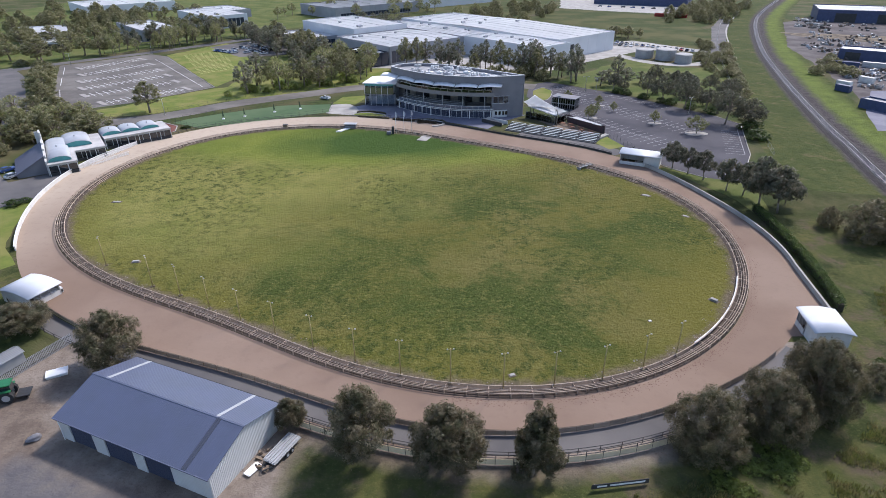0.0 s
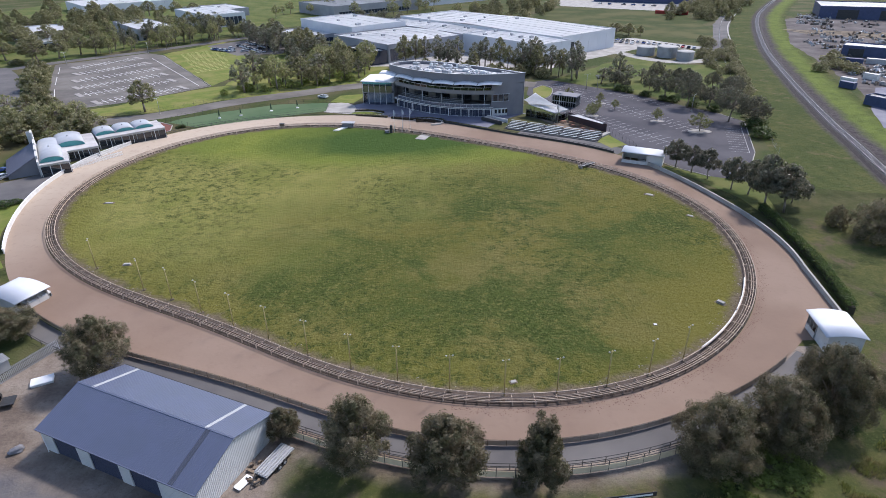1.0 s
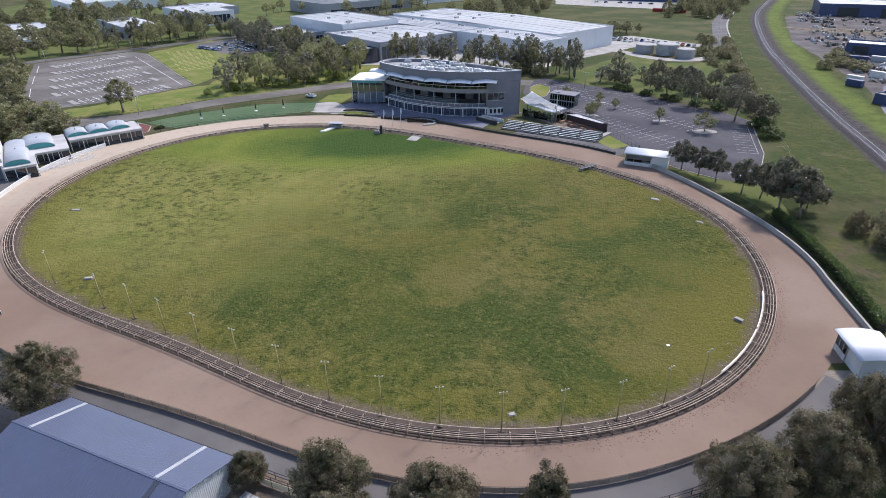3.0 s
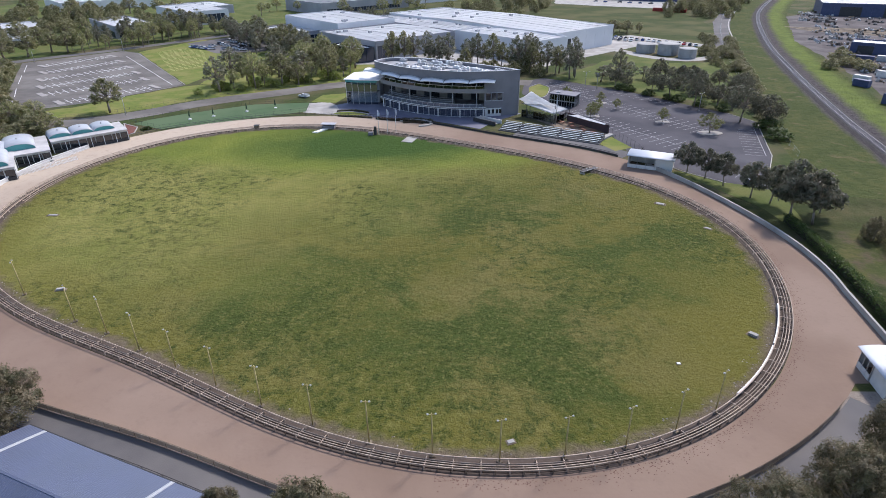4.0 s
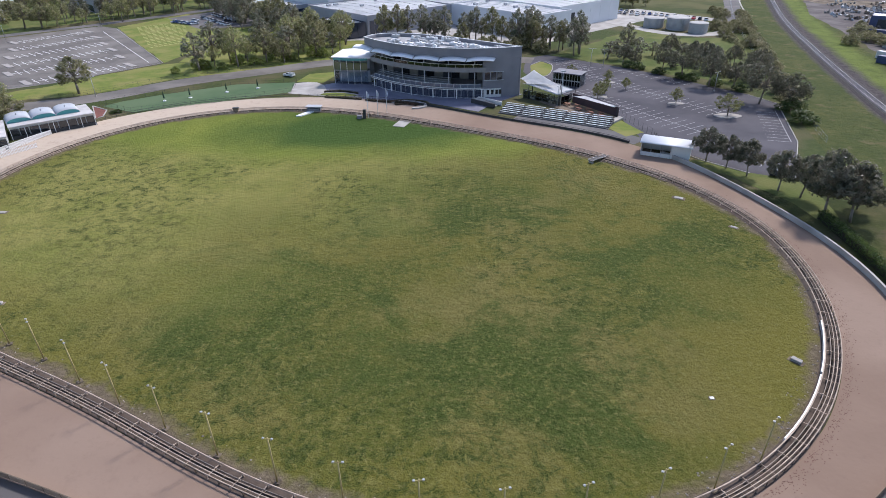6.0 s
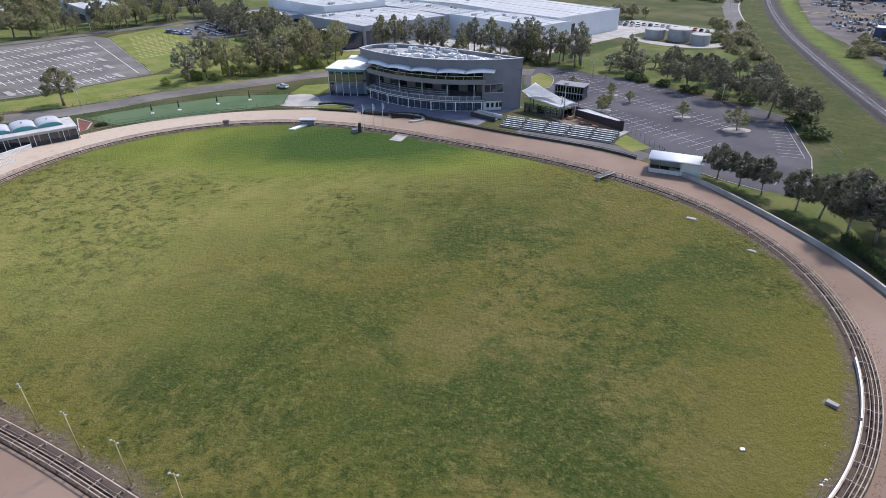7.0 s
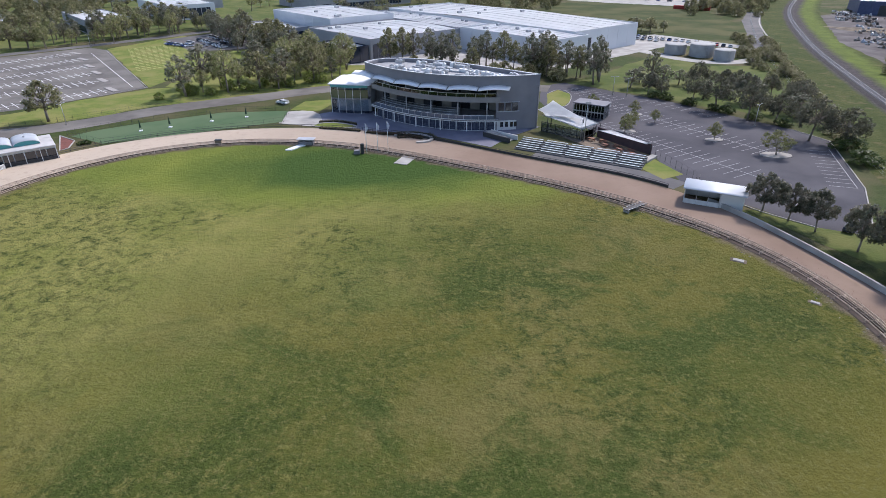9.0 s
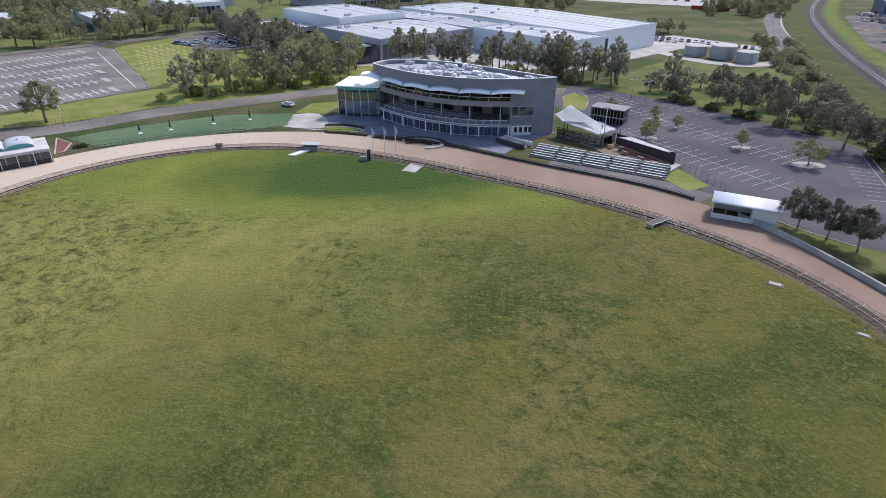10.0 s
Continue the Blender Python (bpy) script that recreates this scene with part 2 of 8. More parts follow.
    l.new(at.outputs["Fac"], wide.inputs[2])
    rimf = n.new("ShaderNodeMapRange")
    rimf.inputs["From Min"].default_value, rimf.inputs["From Max"].default_value = 23.0, 12.0
    rimf.inputs["To Max"].default_value = 0.8
    l.new(wide.outputs[0], rimf.inputs["Value"])
    c = cmix(rimf.outputs["Result"], c, (0.130, 0.118, 0.025))
    # lusher, evenly mown turf towards the far bend, darkest in its middle
    sq = n.new("ShaderNodeVectorMath")
    sq.operation = "MULTIPLY"
    sq.inputs[1].default_value = (0.5, 1.0, 0.0)
    l.new(co, sq.inputs[0])

    def near_to(place, spread, off, lo, hi):
        d = n.new("ShaderNodeVectorMath")
        d.operation = "DISTANCE"
        d.inputs[1].default_value = place
        l.new(sq.outputs[0], d.inputs[0])
        k = n.new("ShaderNodeMath")
        k.operation = "MULTIPLY_ADD"
        k.inputs[1].default_value = spread
        l.new(field(0.045, 0.0, 1.0, 6, 0.65, 0.5, off), k.inputs[0])
        l.new(d.outputs["Value"], k.inputs[2])
        r = n.new("ShaderNodeMapRange")
        r.inputs["From Min"].default_value, r.inputs["From Max"].default_value = lo, hi
        l.new(k.outputs[0], r.inputs["Value"])
        return r.outputs["Result"]

    mown = cmix(field(0.05, 0.40, 0.62, 4, 0.55, 0.3, 53), (0.158, 0.180, 0.035), (0.112, 0.142, 0.027))
    mown = cmix(near_to((-8.0, 178.0, 0), 16.0, 41, 31.0, 19.0), mown, (0.046, 0.082, 0.018))
    # coarse clumps, none on the mown part
    def both(a, b):
        k = n.new("ShaderNodeMath")
        k.operation = "MULTIPLY"
        l.new(a, k.inputs[0])
        l.new(b, k.inputs[1])
        return k.outputs[0]

    clumpy = field(0.026, 0.42, 0.56, 6, 0.62, 0.5, 203)
    rough = cmix(both(clumpy, field(0.42, 0.47, 0.60, 8, 0.84, 0.5, 11)), c, (0.032, 0.049, 0.011))
    rough = cmix(both(clumpy, field(0.5, 0.53, 0.66, 8, 0.82, 0.5, 131)), rough, (0.160, 0.148, 0.044))
    rough = cmix(field(1.5, 0.50, 0.75, 6, 0.78, 0, 5), rough, (0.165, 0.152, 0.056))
    c = cmix(near_to((-13.0, 194.0, 0), 26.0, 17, 58.0, 46.0), rough, mown)
    # bare trodden earth by the rail, with a ragged edge
    wear = n.new("ShaderNodeMath")
    wear.operation = "MULTIPLY_ADD"
    wear.inputs[1].default_value = 3.4
    l.new(field(0.22, 0.25, 0.75, 7, 0.7, 0.4, 3), wear.inputs[0])
    l.new(at.outputs["Fac"], wear.inputs[2])
    bare = n.new("ShaderNodeMapRange")
    bare.inputs["From Min"].default_value, bare.inputs["From Max"].default_value = 5.9, 4.2
    l.new(wear.outputs[0], bare.inputs["Value"])
    earth = cmix(field(1.2, 0.4, 0.65, 5, 0.7, 0, 8), (0.158, 0.126, 0.086), (0.106, 0.085, 0.058))
    c = cmix(bare.outputs["Result"], c, earth)
    l.new(c, p.inputs["Base Color"])
    b = n.new("ShaderNodeBump")
    b.inputs["Strength"].default_value, b.inputs["Distance"].default_value = 0.8, 0.30
    l.new(field(0.9, 0.3, 0.75, 7, 0.72), b.inputs["Height"])
    l.new(b.outputs[0], p.inputs["Normal"])
    return m


def sand_material():
    """Raked racing sand: pinkish brown, with sunlight painted in as cream at the north-west end."""
    m = material("racing_sand", (0.226, 0.160, 0.122), (0.196, 0.138, 0.104), 0.12, 0.95, color3=(0.250, 0.182, 0.140), scale3=0.05, bump=0.12, bump_scale=1.6, spec=0.12, detail=7)
    n, l = m.node_tree.nodes, m.node_tree.links
    p = n["Principled BSDF"]
    base_sand = p.inputs["Base Color"].links[0].from_socket
    co = n.new("ShaderNodeNewGeometry").outputs["Position"]
    dot = n.new("ShaderNodeVectorMath")
    dot.operation = "DOT_PRODUCT"
    dot.inputs[1].default_value = (-0.7, 0.7, 0.0)
    l.new(co, dot.inputs[0])
    t = n.new("ShaderNodeTexNoise")
    t.inputs["Scale"].default_value, t.inputs["Detail"].default_value = 0.06, 6
    l.new(co, t.inputs["Vector"])
    k = n.new("ShaderNodeMath")
    k.operation = "MULTIPLY_ADD"
    k.inputs[1].default_value = 40.0
    l.new(t.outputs["Fac"], k.inputs[0])
    l.new(dot.outputs["Value"], k.inputs[2])
    r = n.new("ShaderNodeMapRange")
    r.inputs["From Min"].default_value, r.inputs["From Max"].default_value = 140.0, 205.0
    l.new(k.outputs[0], r.inputs["Value"])
    x = n.new("ShaderNodeMixRGB")
    l.new(r.outputs["Result"], x.inputs[0])
    l.new(base_sand, x.inputs[1])
    x.inputs[2].default_value = (0.45, 0.37, 0.29, 1)
    # darker wheel-worn blotches
    w = n.new("ShaderNodeTexNoise")
    w.inputs["Scale"].default_value, w.inputs["Detail"].default_value, w.inputs["Roughness"].default_value = 0.5, 8, 0.75
    l.new(co, w.inputs["Vector"])
    wr = n.new("ShaderNodeMapRange")
    wr.inputs["From Min"].default_value, wr.inputs["From Max"].default_value, wr.inputs["To Max"].default_value = 0.52, 0.74, 0.45
    l.new(w.outputs["Fac"], wr.inputs["Value"])
    y = n.new("ShaderNodeMixRGB")
    l.new(wr.outputs["Result"], y.inputs[0])
    l.new(x.outputs[0], y.inputs[1])
    y.inputs[2].default_value = (0.180, 0.124, 0.097, 1)
    l.new(y.outputs[0], p.inputs["Base Color"])
    return m


TURF = infield_material()
SAND = sand_material()


def near_ground_material():
    """Rough mixed ground: olive, straw and dark grass, bare earth and grey paving, each with a ragged edge."""
    m = material("mixed_rough_ground", (0.1, 0.1, 0.1), None, 1, 0.95, spec=0.08)
    n, l = m.node_tree.nodes, m.node_tree.links
    p = n["Principled BSDF"]
    co = n.new("ShaderNodeNewGeometry").outputs["Position"]

    def field(sc, lo, hi, det=6, rough=0.68, off=0.0):
        t = n.new("ShaderNodeTexNoise")
        t.inputs["Scale"].default_value, t.inputs["Detail"].default_value, t.inputs["Roughness"].default_value = sc, det, rough
        mp = n.new("ShaderNodeMapping")
        mp.inputs["Location"].default_value = (off, off * 0.7, 0)
        l.new(co, mp.inputs[0])
        l.new(mp.outputs[0], t.inputs["Vector"])
        r = n.new("ShaderNodeMapRange")
        r.inputs["From Min"].default_value, r.inputs["From Max"].default_value = lo, hi
        l.new(t.outputs["Fac"], r.inputs["Value"])
        return r.outputs["Result"]

    def cmix(f, a, b):
        x = n.new("ShaderNodeMixRGB")
        for s, v in ((x.inputs[0], f), (x.inputs[1], a), (x.inputs[2], b)):
            if hasattr(v, "is_linked"):
                l.new(v, s)
            else:
                s.default_value = (*v, 1)
        return x.outputs[0]

    def zone(name, amount, wide, off):
        at = n.new("ShaderNodeAttribute")
        at.attribute_name = name
        k = n.new("ShaderNodeMath")
        k.operation = "MULTIPLY_ADD"
        k.inputs[1].default_value = amount
        l.new(field(0.16, -0.5, 1.5, 8, 0.7, off), k.inputs[0])
        l.new(at.outputs["Fac"], k.inputs[2])
        r = n.new("ShaderNodeMapRange")
        r.inputs["From Min"].default_value, r.inputs["From Max"].default_value = amount * 0.5 - wide, amount * 0.5 + wide
        l.new(k.outputs[0], r.inputs["Value"])
        return r.outputs["Result"]

    c = cmix(field(0.10, 0.42, 0.60, off=3), (0.056, 0.068, 0.022), (0.092, 0.090, 0.032))
    c = cmix(field(0.13, 0.49, 0.62, off=19), c, (0.095, 0.076, 0.050))
    c = cmix(field(0.09, 0.52, 0.62, off=47), c, (0.030, 0.042, 0.014))
    c = cmix(field(0.9, 0.48, 0.72, off=11), c, (0.046, 0.056, 0.020))
    c = cmix(field(2.2, 0.55, 0.80, off=5), c, (0.150, 0.140, 0.060))
    k = cmix(field(0.25, 0.38, 0.62, off=37), (0.046, 0.057, 0.018), (0.027, 0.038, 0.012))
    k = cmix(field(0.05, 0.46, 0.62, off=41), k, (0.082, 0.076, 0.034))
    c = cmix(zone("bank", 12.0, 5.0, 53), c, k)
    e = cmix(field(0.30, 0.40, 0.62, off=29), (0.185, 0.146, 0.116), (0.125, 0.098, 0.080))
    e = cmix(field(0.06, 0.46, 0.60, off=61), e, (0.250, 0.212, 0.178))
    e = cmix(field(1.6, 0.52, 0.80, off=7), e, (0.105, 0.086, 0.072))
    g = cmix(field(0.25, 0.40, 0.62, off=13), (0.128, 0.120, 0.122), (0.096, 0.091, 0.096))
    g = cmix(field(0.07, 0.50, 0.62, off=83), g, (0.165, 0.145, 0.128))
    c = cmix(zone("earth", 9.0, 1.6, 31), c, e)
    c = cmix(zone("paved", 5.0, 1.4, 77), c, g)
    l.new(c, p.inputs["Base Color"])
    b = n.new("ShaderNodeBump")
    b.inputs["Strength"].default_value, b.inputs["Distance"].default_value = 0.6, 0.14
    l.new(field(1.6, 0.3, 0.75), b.inputs["Height"])
    l.new(b.outputs[0], p.inputs["Normal"])
    return m


NEAR_GROUND = near_ground_material()


def reserve_material():
    """Railway reserve: olive grass, weedy grey earth beside the ballast and a lush strip further out, with ragged edges."""
    m = material("railway_reserve", (0.1, 0.1, 0.1), None, 1, 0.95, spec=0.08)
    n, l = m.node_tree.nodes, m.node_tree.links
    co = n.new("ShaderNodeNewGeometry").outputs["Position"]
    at = n.new("ShaderNodeAttribute")
    at.attribute_name = "off_track"

    def field(sc, lo, hi, off=0.0, det=7):
        t = n.new("ShaderNodeTexNoise")
        t.inputs["Scale"].default_value, t.inputs["Detail"].default_value, t.inputs["Roughness"].default_value = sc, det, 0.7
        mp = n.new("ShaderNodeMapping")
        mp.inputs["Location"].default_value = (off, off * 0.7, 0)
        l.new(co, mp.inputs[0])
        l.new(mp.outputs[0], t.inputs["Vector"])
        r = n.new("ShaderNodeMapRange")
        r.inputs["From Min"].default_value, r.inputs["From Max"].default_value = lo, hi
        l.new(t.outputs["Fac"], r.inputs["Value"])
        return r.outputs["Result"]

    def cmix(f, a, b):
        x = n.new("ShaderNodeMixRGB")
        for q, v in ((x.inputs[0], f), (x.inputs[1], a), (x.inputs[2], b)):
            if hasattr(v, "is_linked"):
                l.new(v, q)
            else:
                q.default_value = (*v, 1)
        return x.outputs[0]

    def zone(lo, hi, off, amount=7.0):
        k = n.new("ShaderNodeMath")
        k.operation = "MULTIPLY_ADD"
        k.inputs[1].default_value = amount
        l.new(field(0.09, 0.0, 1.0, off), k.inputs[0])
        l.new(at.outputs["Fac"], k.inputs[2])
        r = n.new("ShaderNodeMapRange")
        r.inputs["From Min"].default_value, r.inputs["From Max"].default_value = lo + amount / 2, hi + amount / 2
        l.new(k.outputs[0], r.inputs["Value"])
        return r.outputs["Result"]

    grass = cmix(field(0.05, 0.42, 0.6, 3), (0.050, 0.066, 0.019), (0.080, 0.086, 0.028))
    grass = cmix(field(0.35, 0.46, 0.66, 19), grass, (0.040, 0.056, 0.017))
    grass = cmix(field(0.12, 0.56, 0.68, 27), grass, (0.125, 0.105, 0.052))
    earth = cmix(field(0.5, 0.42, 0.6, 7), (0.080, 0.069, 0.070), (0.050, 0.043, 0.045))
    lush = cmix(field(0.15, 0.42, 0.62, 31), (0.120, 0.152, 0.034), (0.078, 0.104, 0.025))
    c = cmix(zone(-5.0, -3.0, 41, 3.0), grass, earth)
    c = cmix(zone(5.0, 9.0, 53), c, lush)
    c = cmix(zone(14.0, 19.0, 67), c, grass)
    p = n["Principled BSDF"]
    l.new(c, p.inputs["Base Color"])
    b = n.new("ShaderNodeBump")
    b.inputs["Strength"].default_value, b.inputs["Distance"].default_value = 0.7, 0.3
    l.new(field(0.7, 0.3, 0.75), b.inputs["Height"])
    l.new(b.outputs[0], p.inputs["Normal"])
    return m

# ---- building tools ----
def box(bm, size, m=Matrix(), bevel=0.0):
    """A box of that size, standing on its base centre, at the pose m."""
    sx, sy, sz = size
    made = bmesh.ops.create_cube(bm, size=1, matrix=m @ Matrix.Translation((0, 0, sz / 2)) @ Matrix.Diagonal((sx, sy, sz, 1)))
    if bevel:
        edges = list({e for v in made["verts"] for e in v.link_edges})
        bmesh.ops.bevel(bm, geom=edges, offset=bevel, segments=2, affect="EDGES")


def rod(bm, a, b, r, r2=None, seg=8):
    """A round bar from a to b."""
    a, b = Vector(a), Vector(b)
    d = b - a
    m = Matrix.Translation((a + b) / 2) @ d.to_track_quat("Z", "Y").to_matrix().to_4x4()
    bmesh.ops.create_cone(bm, cap_ends=True, segments=seg, radius1=r, radius2=r if r2 is None else r2, depth=d.length, matrix=m)


def beam(bm, a, b, w, h):
    """A square bar from a to b, w across and h high."""
    a, b = Vector(a), Vector(b)
    d = b - a
    m = Matrix.Translation((a + b) / 2) @ d.to_track_quat("Y", "Z").to_matrix().to_4x4()
    bmesh.ops.create_cube(bm, size=1, matrix=m @ Matrix.Diagonal((w, d.length, h, 1)))


def prism(bm, pts, z0, z1):
    """An upright prism over a plan; z1 may be a function of x and y."""
    top = z1 if callable(z1) else (lambda x, y: z1)
    low = [bm.verts.new((x, y, z0)) for x, y in pts]
    high = [bm.verts.new((x, y, top(x, y))) for x, y in pts]
    k = len(pts)
    bm.faces.new(low[::-1])
    bm.faces.new(high)
    for i in range(k):
        j = (i + 1) % k
        bm.faces.new((low[i], low[j], high[j], high[i]))


def strip(bm, left, right, z=0.0, closed=False, thick=0.0):
    """A band between two lines of plan points (x, y) or (x, y, z)."""
    def v(p, dz):
        return bm.verts.new((p[0], p[1], (p[2] if len(p) > 2 else z) + dz))
    a, b = [v(p, 0) for p in left], [v(p, 0) for p in right]
    c, d = ([v(p, -thick) for p in left], [v(p, -thick) for p in right]) if thick else (None, None)
    k = len(a)
    for i in range(k if closed else k - 1):
        j = (i + 1) % k
        bm.faces.new((a[i], b[i], b[j], a[j]))
        if thick:
            bm.faces.new((c[i], c[j], d[j], d[i]))
            bm.faces.new((a[j], c[j], c[i], a[i]))
            bm.faces.new((b[i], d[i], d[j], b[j]))


def to_mesh(name, bm, mat, smooth=False):
    bmesh.ops.recalc_face_normals(bm, faces=bm.faces)
    me = bpy.data.meshes.new(name)
    bm.to_mesh(me)
    bm.free()
    me.materials.append(mat)
    if smooth:
        me.polygons.foreach_set("use_smooth", [True] * len(me.polygons))
    return me


def part(name, bm, mat, parent, label="", smooth=False, m=None):
    """One mesh object under a thing or a part."""
    ob = new(name, to_mesh(name, bm, mat, smooth) if isinstance(bm, bmesh.types.BMesh) else bm)
    ob.parent = parent
    if m is not None:
        ob.matrix_basis = m
    return tagged(ob, label)


def thing(name, m, label, category, group="", kind=""):
    """An empty at a thing's base, that carries its parts."""
    ob = new(name)
    ob.empty_display_size = 0.5
    ob.matrix_basis = m
    return tagged(ob, label, category, group, kind)


def structure(name, bm, mat, label, category="ground", smooth=False):
    return tagged(new(name, to_mesh(name, bm, mat, smooth)), label, category, kind="structure")


def ragged(pts, step=3.0, amount=0.5, seed=0):
    """A closed plan with its edges broken up by noise."""
    out = []
    k = len(pts)
    for i in range(k):
        a, b = Vector((*pts[i], 0)), Vector((*pts[(i + 1) % k], 0))
        m = max(1, int((b - a).length / step))
        for j in range(m):
            p = a.lerp(b, j / m)
            q = noise.noise_vector(Vector((p.x * 0.13, p.y * 0.13, seed * 7.1)))
            out.append((p.x + q.x * amount * 2, p.y + q.y * amount * 2))
    return out


def patch(name, pts, z, mat, label, category="ground", amount=0.4, step=3.0):
    """A flat piece of ground with slightly uneven edges."""
    bm = bmesh.new()
    q = ragged(pts, step, amount, len(name)) if amount else pts
    bm.faces.new([bm.verts.new((x, y, z)) for x, y in q])
    bmesh.ops.triangulate(bm, faces=bm.faces)
    ob = structure(name, bm, mat, label, category)
    return ob


def smooth_line(pts, per=12):
    """A smooth line through plan points (Catmull-Rom)."""
    P = [Vector((*p, 0)) if len(p) == 2 else Vector(p) for p in pts]
    P = [P[0] * 2 - P[1]] + P + [P[-1] * 2 - P[-2]]
    out = []
    for i in range(1, len(P) - 2):
        for j in range(per):
            t = j / per
            a, b, c, d = P[i - 1], P[i], P[i + 1], P[i + 2]
            out.append(0.5 * ((2 * b) + (c - a) * t + (2 * a - 5 * b + 4 * c - d) * t * t + (3 * b - a - 3 * c + d) * t ** 3))
    out.append(P[-2])
    return out


def side(line, d, z=None):
    """A line shifted by d to its right in plan."""
    out = []
    for i, p in enumerate(line):
        a, b = line[max(0, i - 1)], line[min(len(line) - 1, i + 1)]
        t = (b - a).normalized()
        out.append(Vector((p.x + t.y * d, p.y - t.x * d, p.z if z is None else z)))
    return out


# the racing oval: radius about its middle as a short Fourier series
OVAL = Vector((-4.0, 122.0, 0.0))
INNER = (70.85, -11.14, 2.51, 7.2, -12.52, -0.79, 2.74, 0.05, 0.3, -0.02, -0.45, 0.23, 0.18)
OUTER = (80.96, -12.15, 5.5, 6.35, -12.24, -0.27, 1.96, -0.92, 0.3, -0.07, -0.36, -0.73, -0.62)


def radius(c, a):
    return c[0] + sum(c[2 * k - 1] * math.cos(k * a) + c[2 * k] * math.sin(k * a) for k in range(1, 7))


def curve_at(c, a, d=0.0, z=0.0):
    """The point of the oval's line at the angle a, shifted d metres outwards."""
    def p(b):
        r = radius(c, b)
        return Vector((OVAL.x + r * math.cos(b), OVAL.y + r * math.sin(b), z))
    q = p(a)
    t = (p(a + 0.002) - p(a - 0.002)).normalized()
    return q + Vector((t.y, -t.x, 0)) * d


def ring(c, d, n=360, a0=0.0, a1=360.0, z=0.0):
    closed = a1 - a0 >= 360
    m = n if closed else n - 1
    return [curve_at(c, radians(a0 + (a1 - a0) * i / m), d, z) for i in range(n)]


def even(line, step, closed=False):
    """Points at an even step along a line, with the way there: (point, turn in degrees)."""
    pts = list(line) + ([line[0]] if closed else [])
    out, left = [], 0.0
    for a, b in zip(pts, pts[1:]):
        d = (b - a).length
        while left <= d:
            p = a.lerp(b, left / d)
            out.append((p, math.degrees(math.atan2(b.y - a.y, b.x - a.x))))
            left += step
        left -= d
    return out


def tube(bm, line, r, seg=6, closed=False):
    """A pipe along a line of points."""
    k = len(line)
    rings = []
    for i, p in enumerate(line):
        a = line[(i - 1) % k] if closed or i else p
        b = line[(i + 1) % k] if closed or i < k - 1 else p
        t = (b - a).normalized()
        s = Vector((t.y, -t.x, 0)).normalized() if abs(t.z) < 0.99 else Vector((1, 0, 0))
        u = s.cross(t)
        rings.append([bm.verts.new(p + s * (r * math.cos(2 * math.pi * j / seg)) + u * (r * math.sin(2 * math.pi * j / seg))) for j in range(seg)])
    for i in range(k if closed else k - 1):
        x, y = rings[i], rings[(i + 1) % k]
        for j in range(seg):
            bm.faces.new((x[j], x[(j + 1) % seg], y[(j + 1) % seg], y[j]))


def wall_band(bm, line, z0, z1, thick, closed=False):
    """A standing band along a line."""
    a = side(line, -thick / 2)
    b = side(line, thick / 2)
    rows = [[(p.x, p.y, z) for p in q] for q, z in ((a, z0), (a, z1), (b, z1), (b, z0))]
    V = [[bm.verts.new(p) for p in r] for r in rows]
    k = len(line)
    for i in range(k - 1):
        for j in range(4):
            bm.faces.new((V[j][i], V[j][i + 1], V[(j + 1) % 4][i + 1], V[(j + 1) % 4][i]))
    bm.faces.new([V[j][0] for j in range(4)])
    bm.faces.new([V[j][-1] for j in range(4)][::-1])

# ---- ground ----
bm = bmesh.new()
bmesh.ops.create_grid(bm, x_segments=40, y_segments=40, size=3500)
structure("ground", bm, GRASS_GROUND, "rough olive grass land reaching the horizon")

# oval: turf inside, earth verge under the rails, sand track
bm = bmesh.new()
rim = bm.verts.layers.float.new("rim")
N = 360
mid = bm.verts.new((OVAL.x, OVAL.y, 0.06))
mid[rim] = 60.0
last = None
for off in (0.15, 2.5, 5.0, 8.0, 13.0, 20.0, 30.0):
    loop = [bm.verts.new(p) for p in ring(INNER, -off, N, z=0.06)]
    for v in loop:
        v[rim] = off
    for i in range(N):
        if last:
            bm.faces.new((last[i], last[(i + 1) % N], loop[(i + 1) % N], loop[i]))
    last = loop
for i in range(N):
    bm.faces.new((last[i], last[(i + 1) % N], mid))
structure("infield", bm, TURF, "patchy olive and straw coloured oval turf with bare earth rim", "grass")
bm = bmesh.new()
strip(bm, ring(INNER, 0.1, 360, z=0.055), ring(OUTER, 0.1, 360, z=0.055), closed=True)
structure("sand_track", bm, SAND, "wide pinkish brown sand racing track", "track")

bm = bmesh.new()
strip(bm, ring(INNER, -2.4, 360, z=0.085), ring(INNER, 0.02, 360, z=0.085), closed=True)
structure("rail_bed", bm, RAIL_BED, "earth bed beneath the running rail, darkened to paint its shade", "verge")
bm = bmesh.new()
strip(bm, ring(OUTER, -0.5, 16, -40, -19, 0.052), [(61.5, 70.8, 0.052)] + [(61.5 + 6.3 * k / 13, 70.8 + 4.0 * k / 13, 0.052) for k in range(1, 13)] + [(68.2, 77.5, 0.052), (68.4, 80.5, 0.052), (70.3, 93.5, 0.052)])
structure("sand_apron", bm, SAND, "sand apron before the bend pavilion", "track")

# service road round the near bends
bm = bmesh.new()
strip(bm, ring(OUTER, 0.35, 160, 204, 318, 0.03), ring(OUTER, 3.7, 160, 204, 318, 0.03))
structure("service_road", bm, ASPHALT_OLD, "narrow grey asphalt service road outside the track", "road")


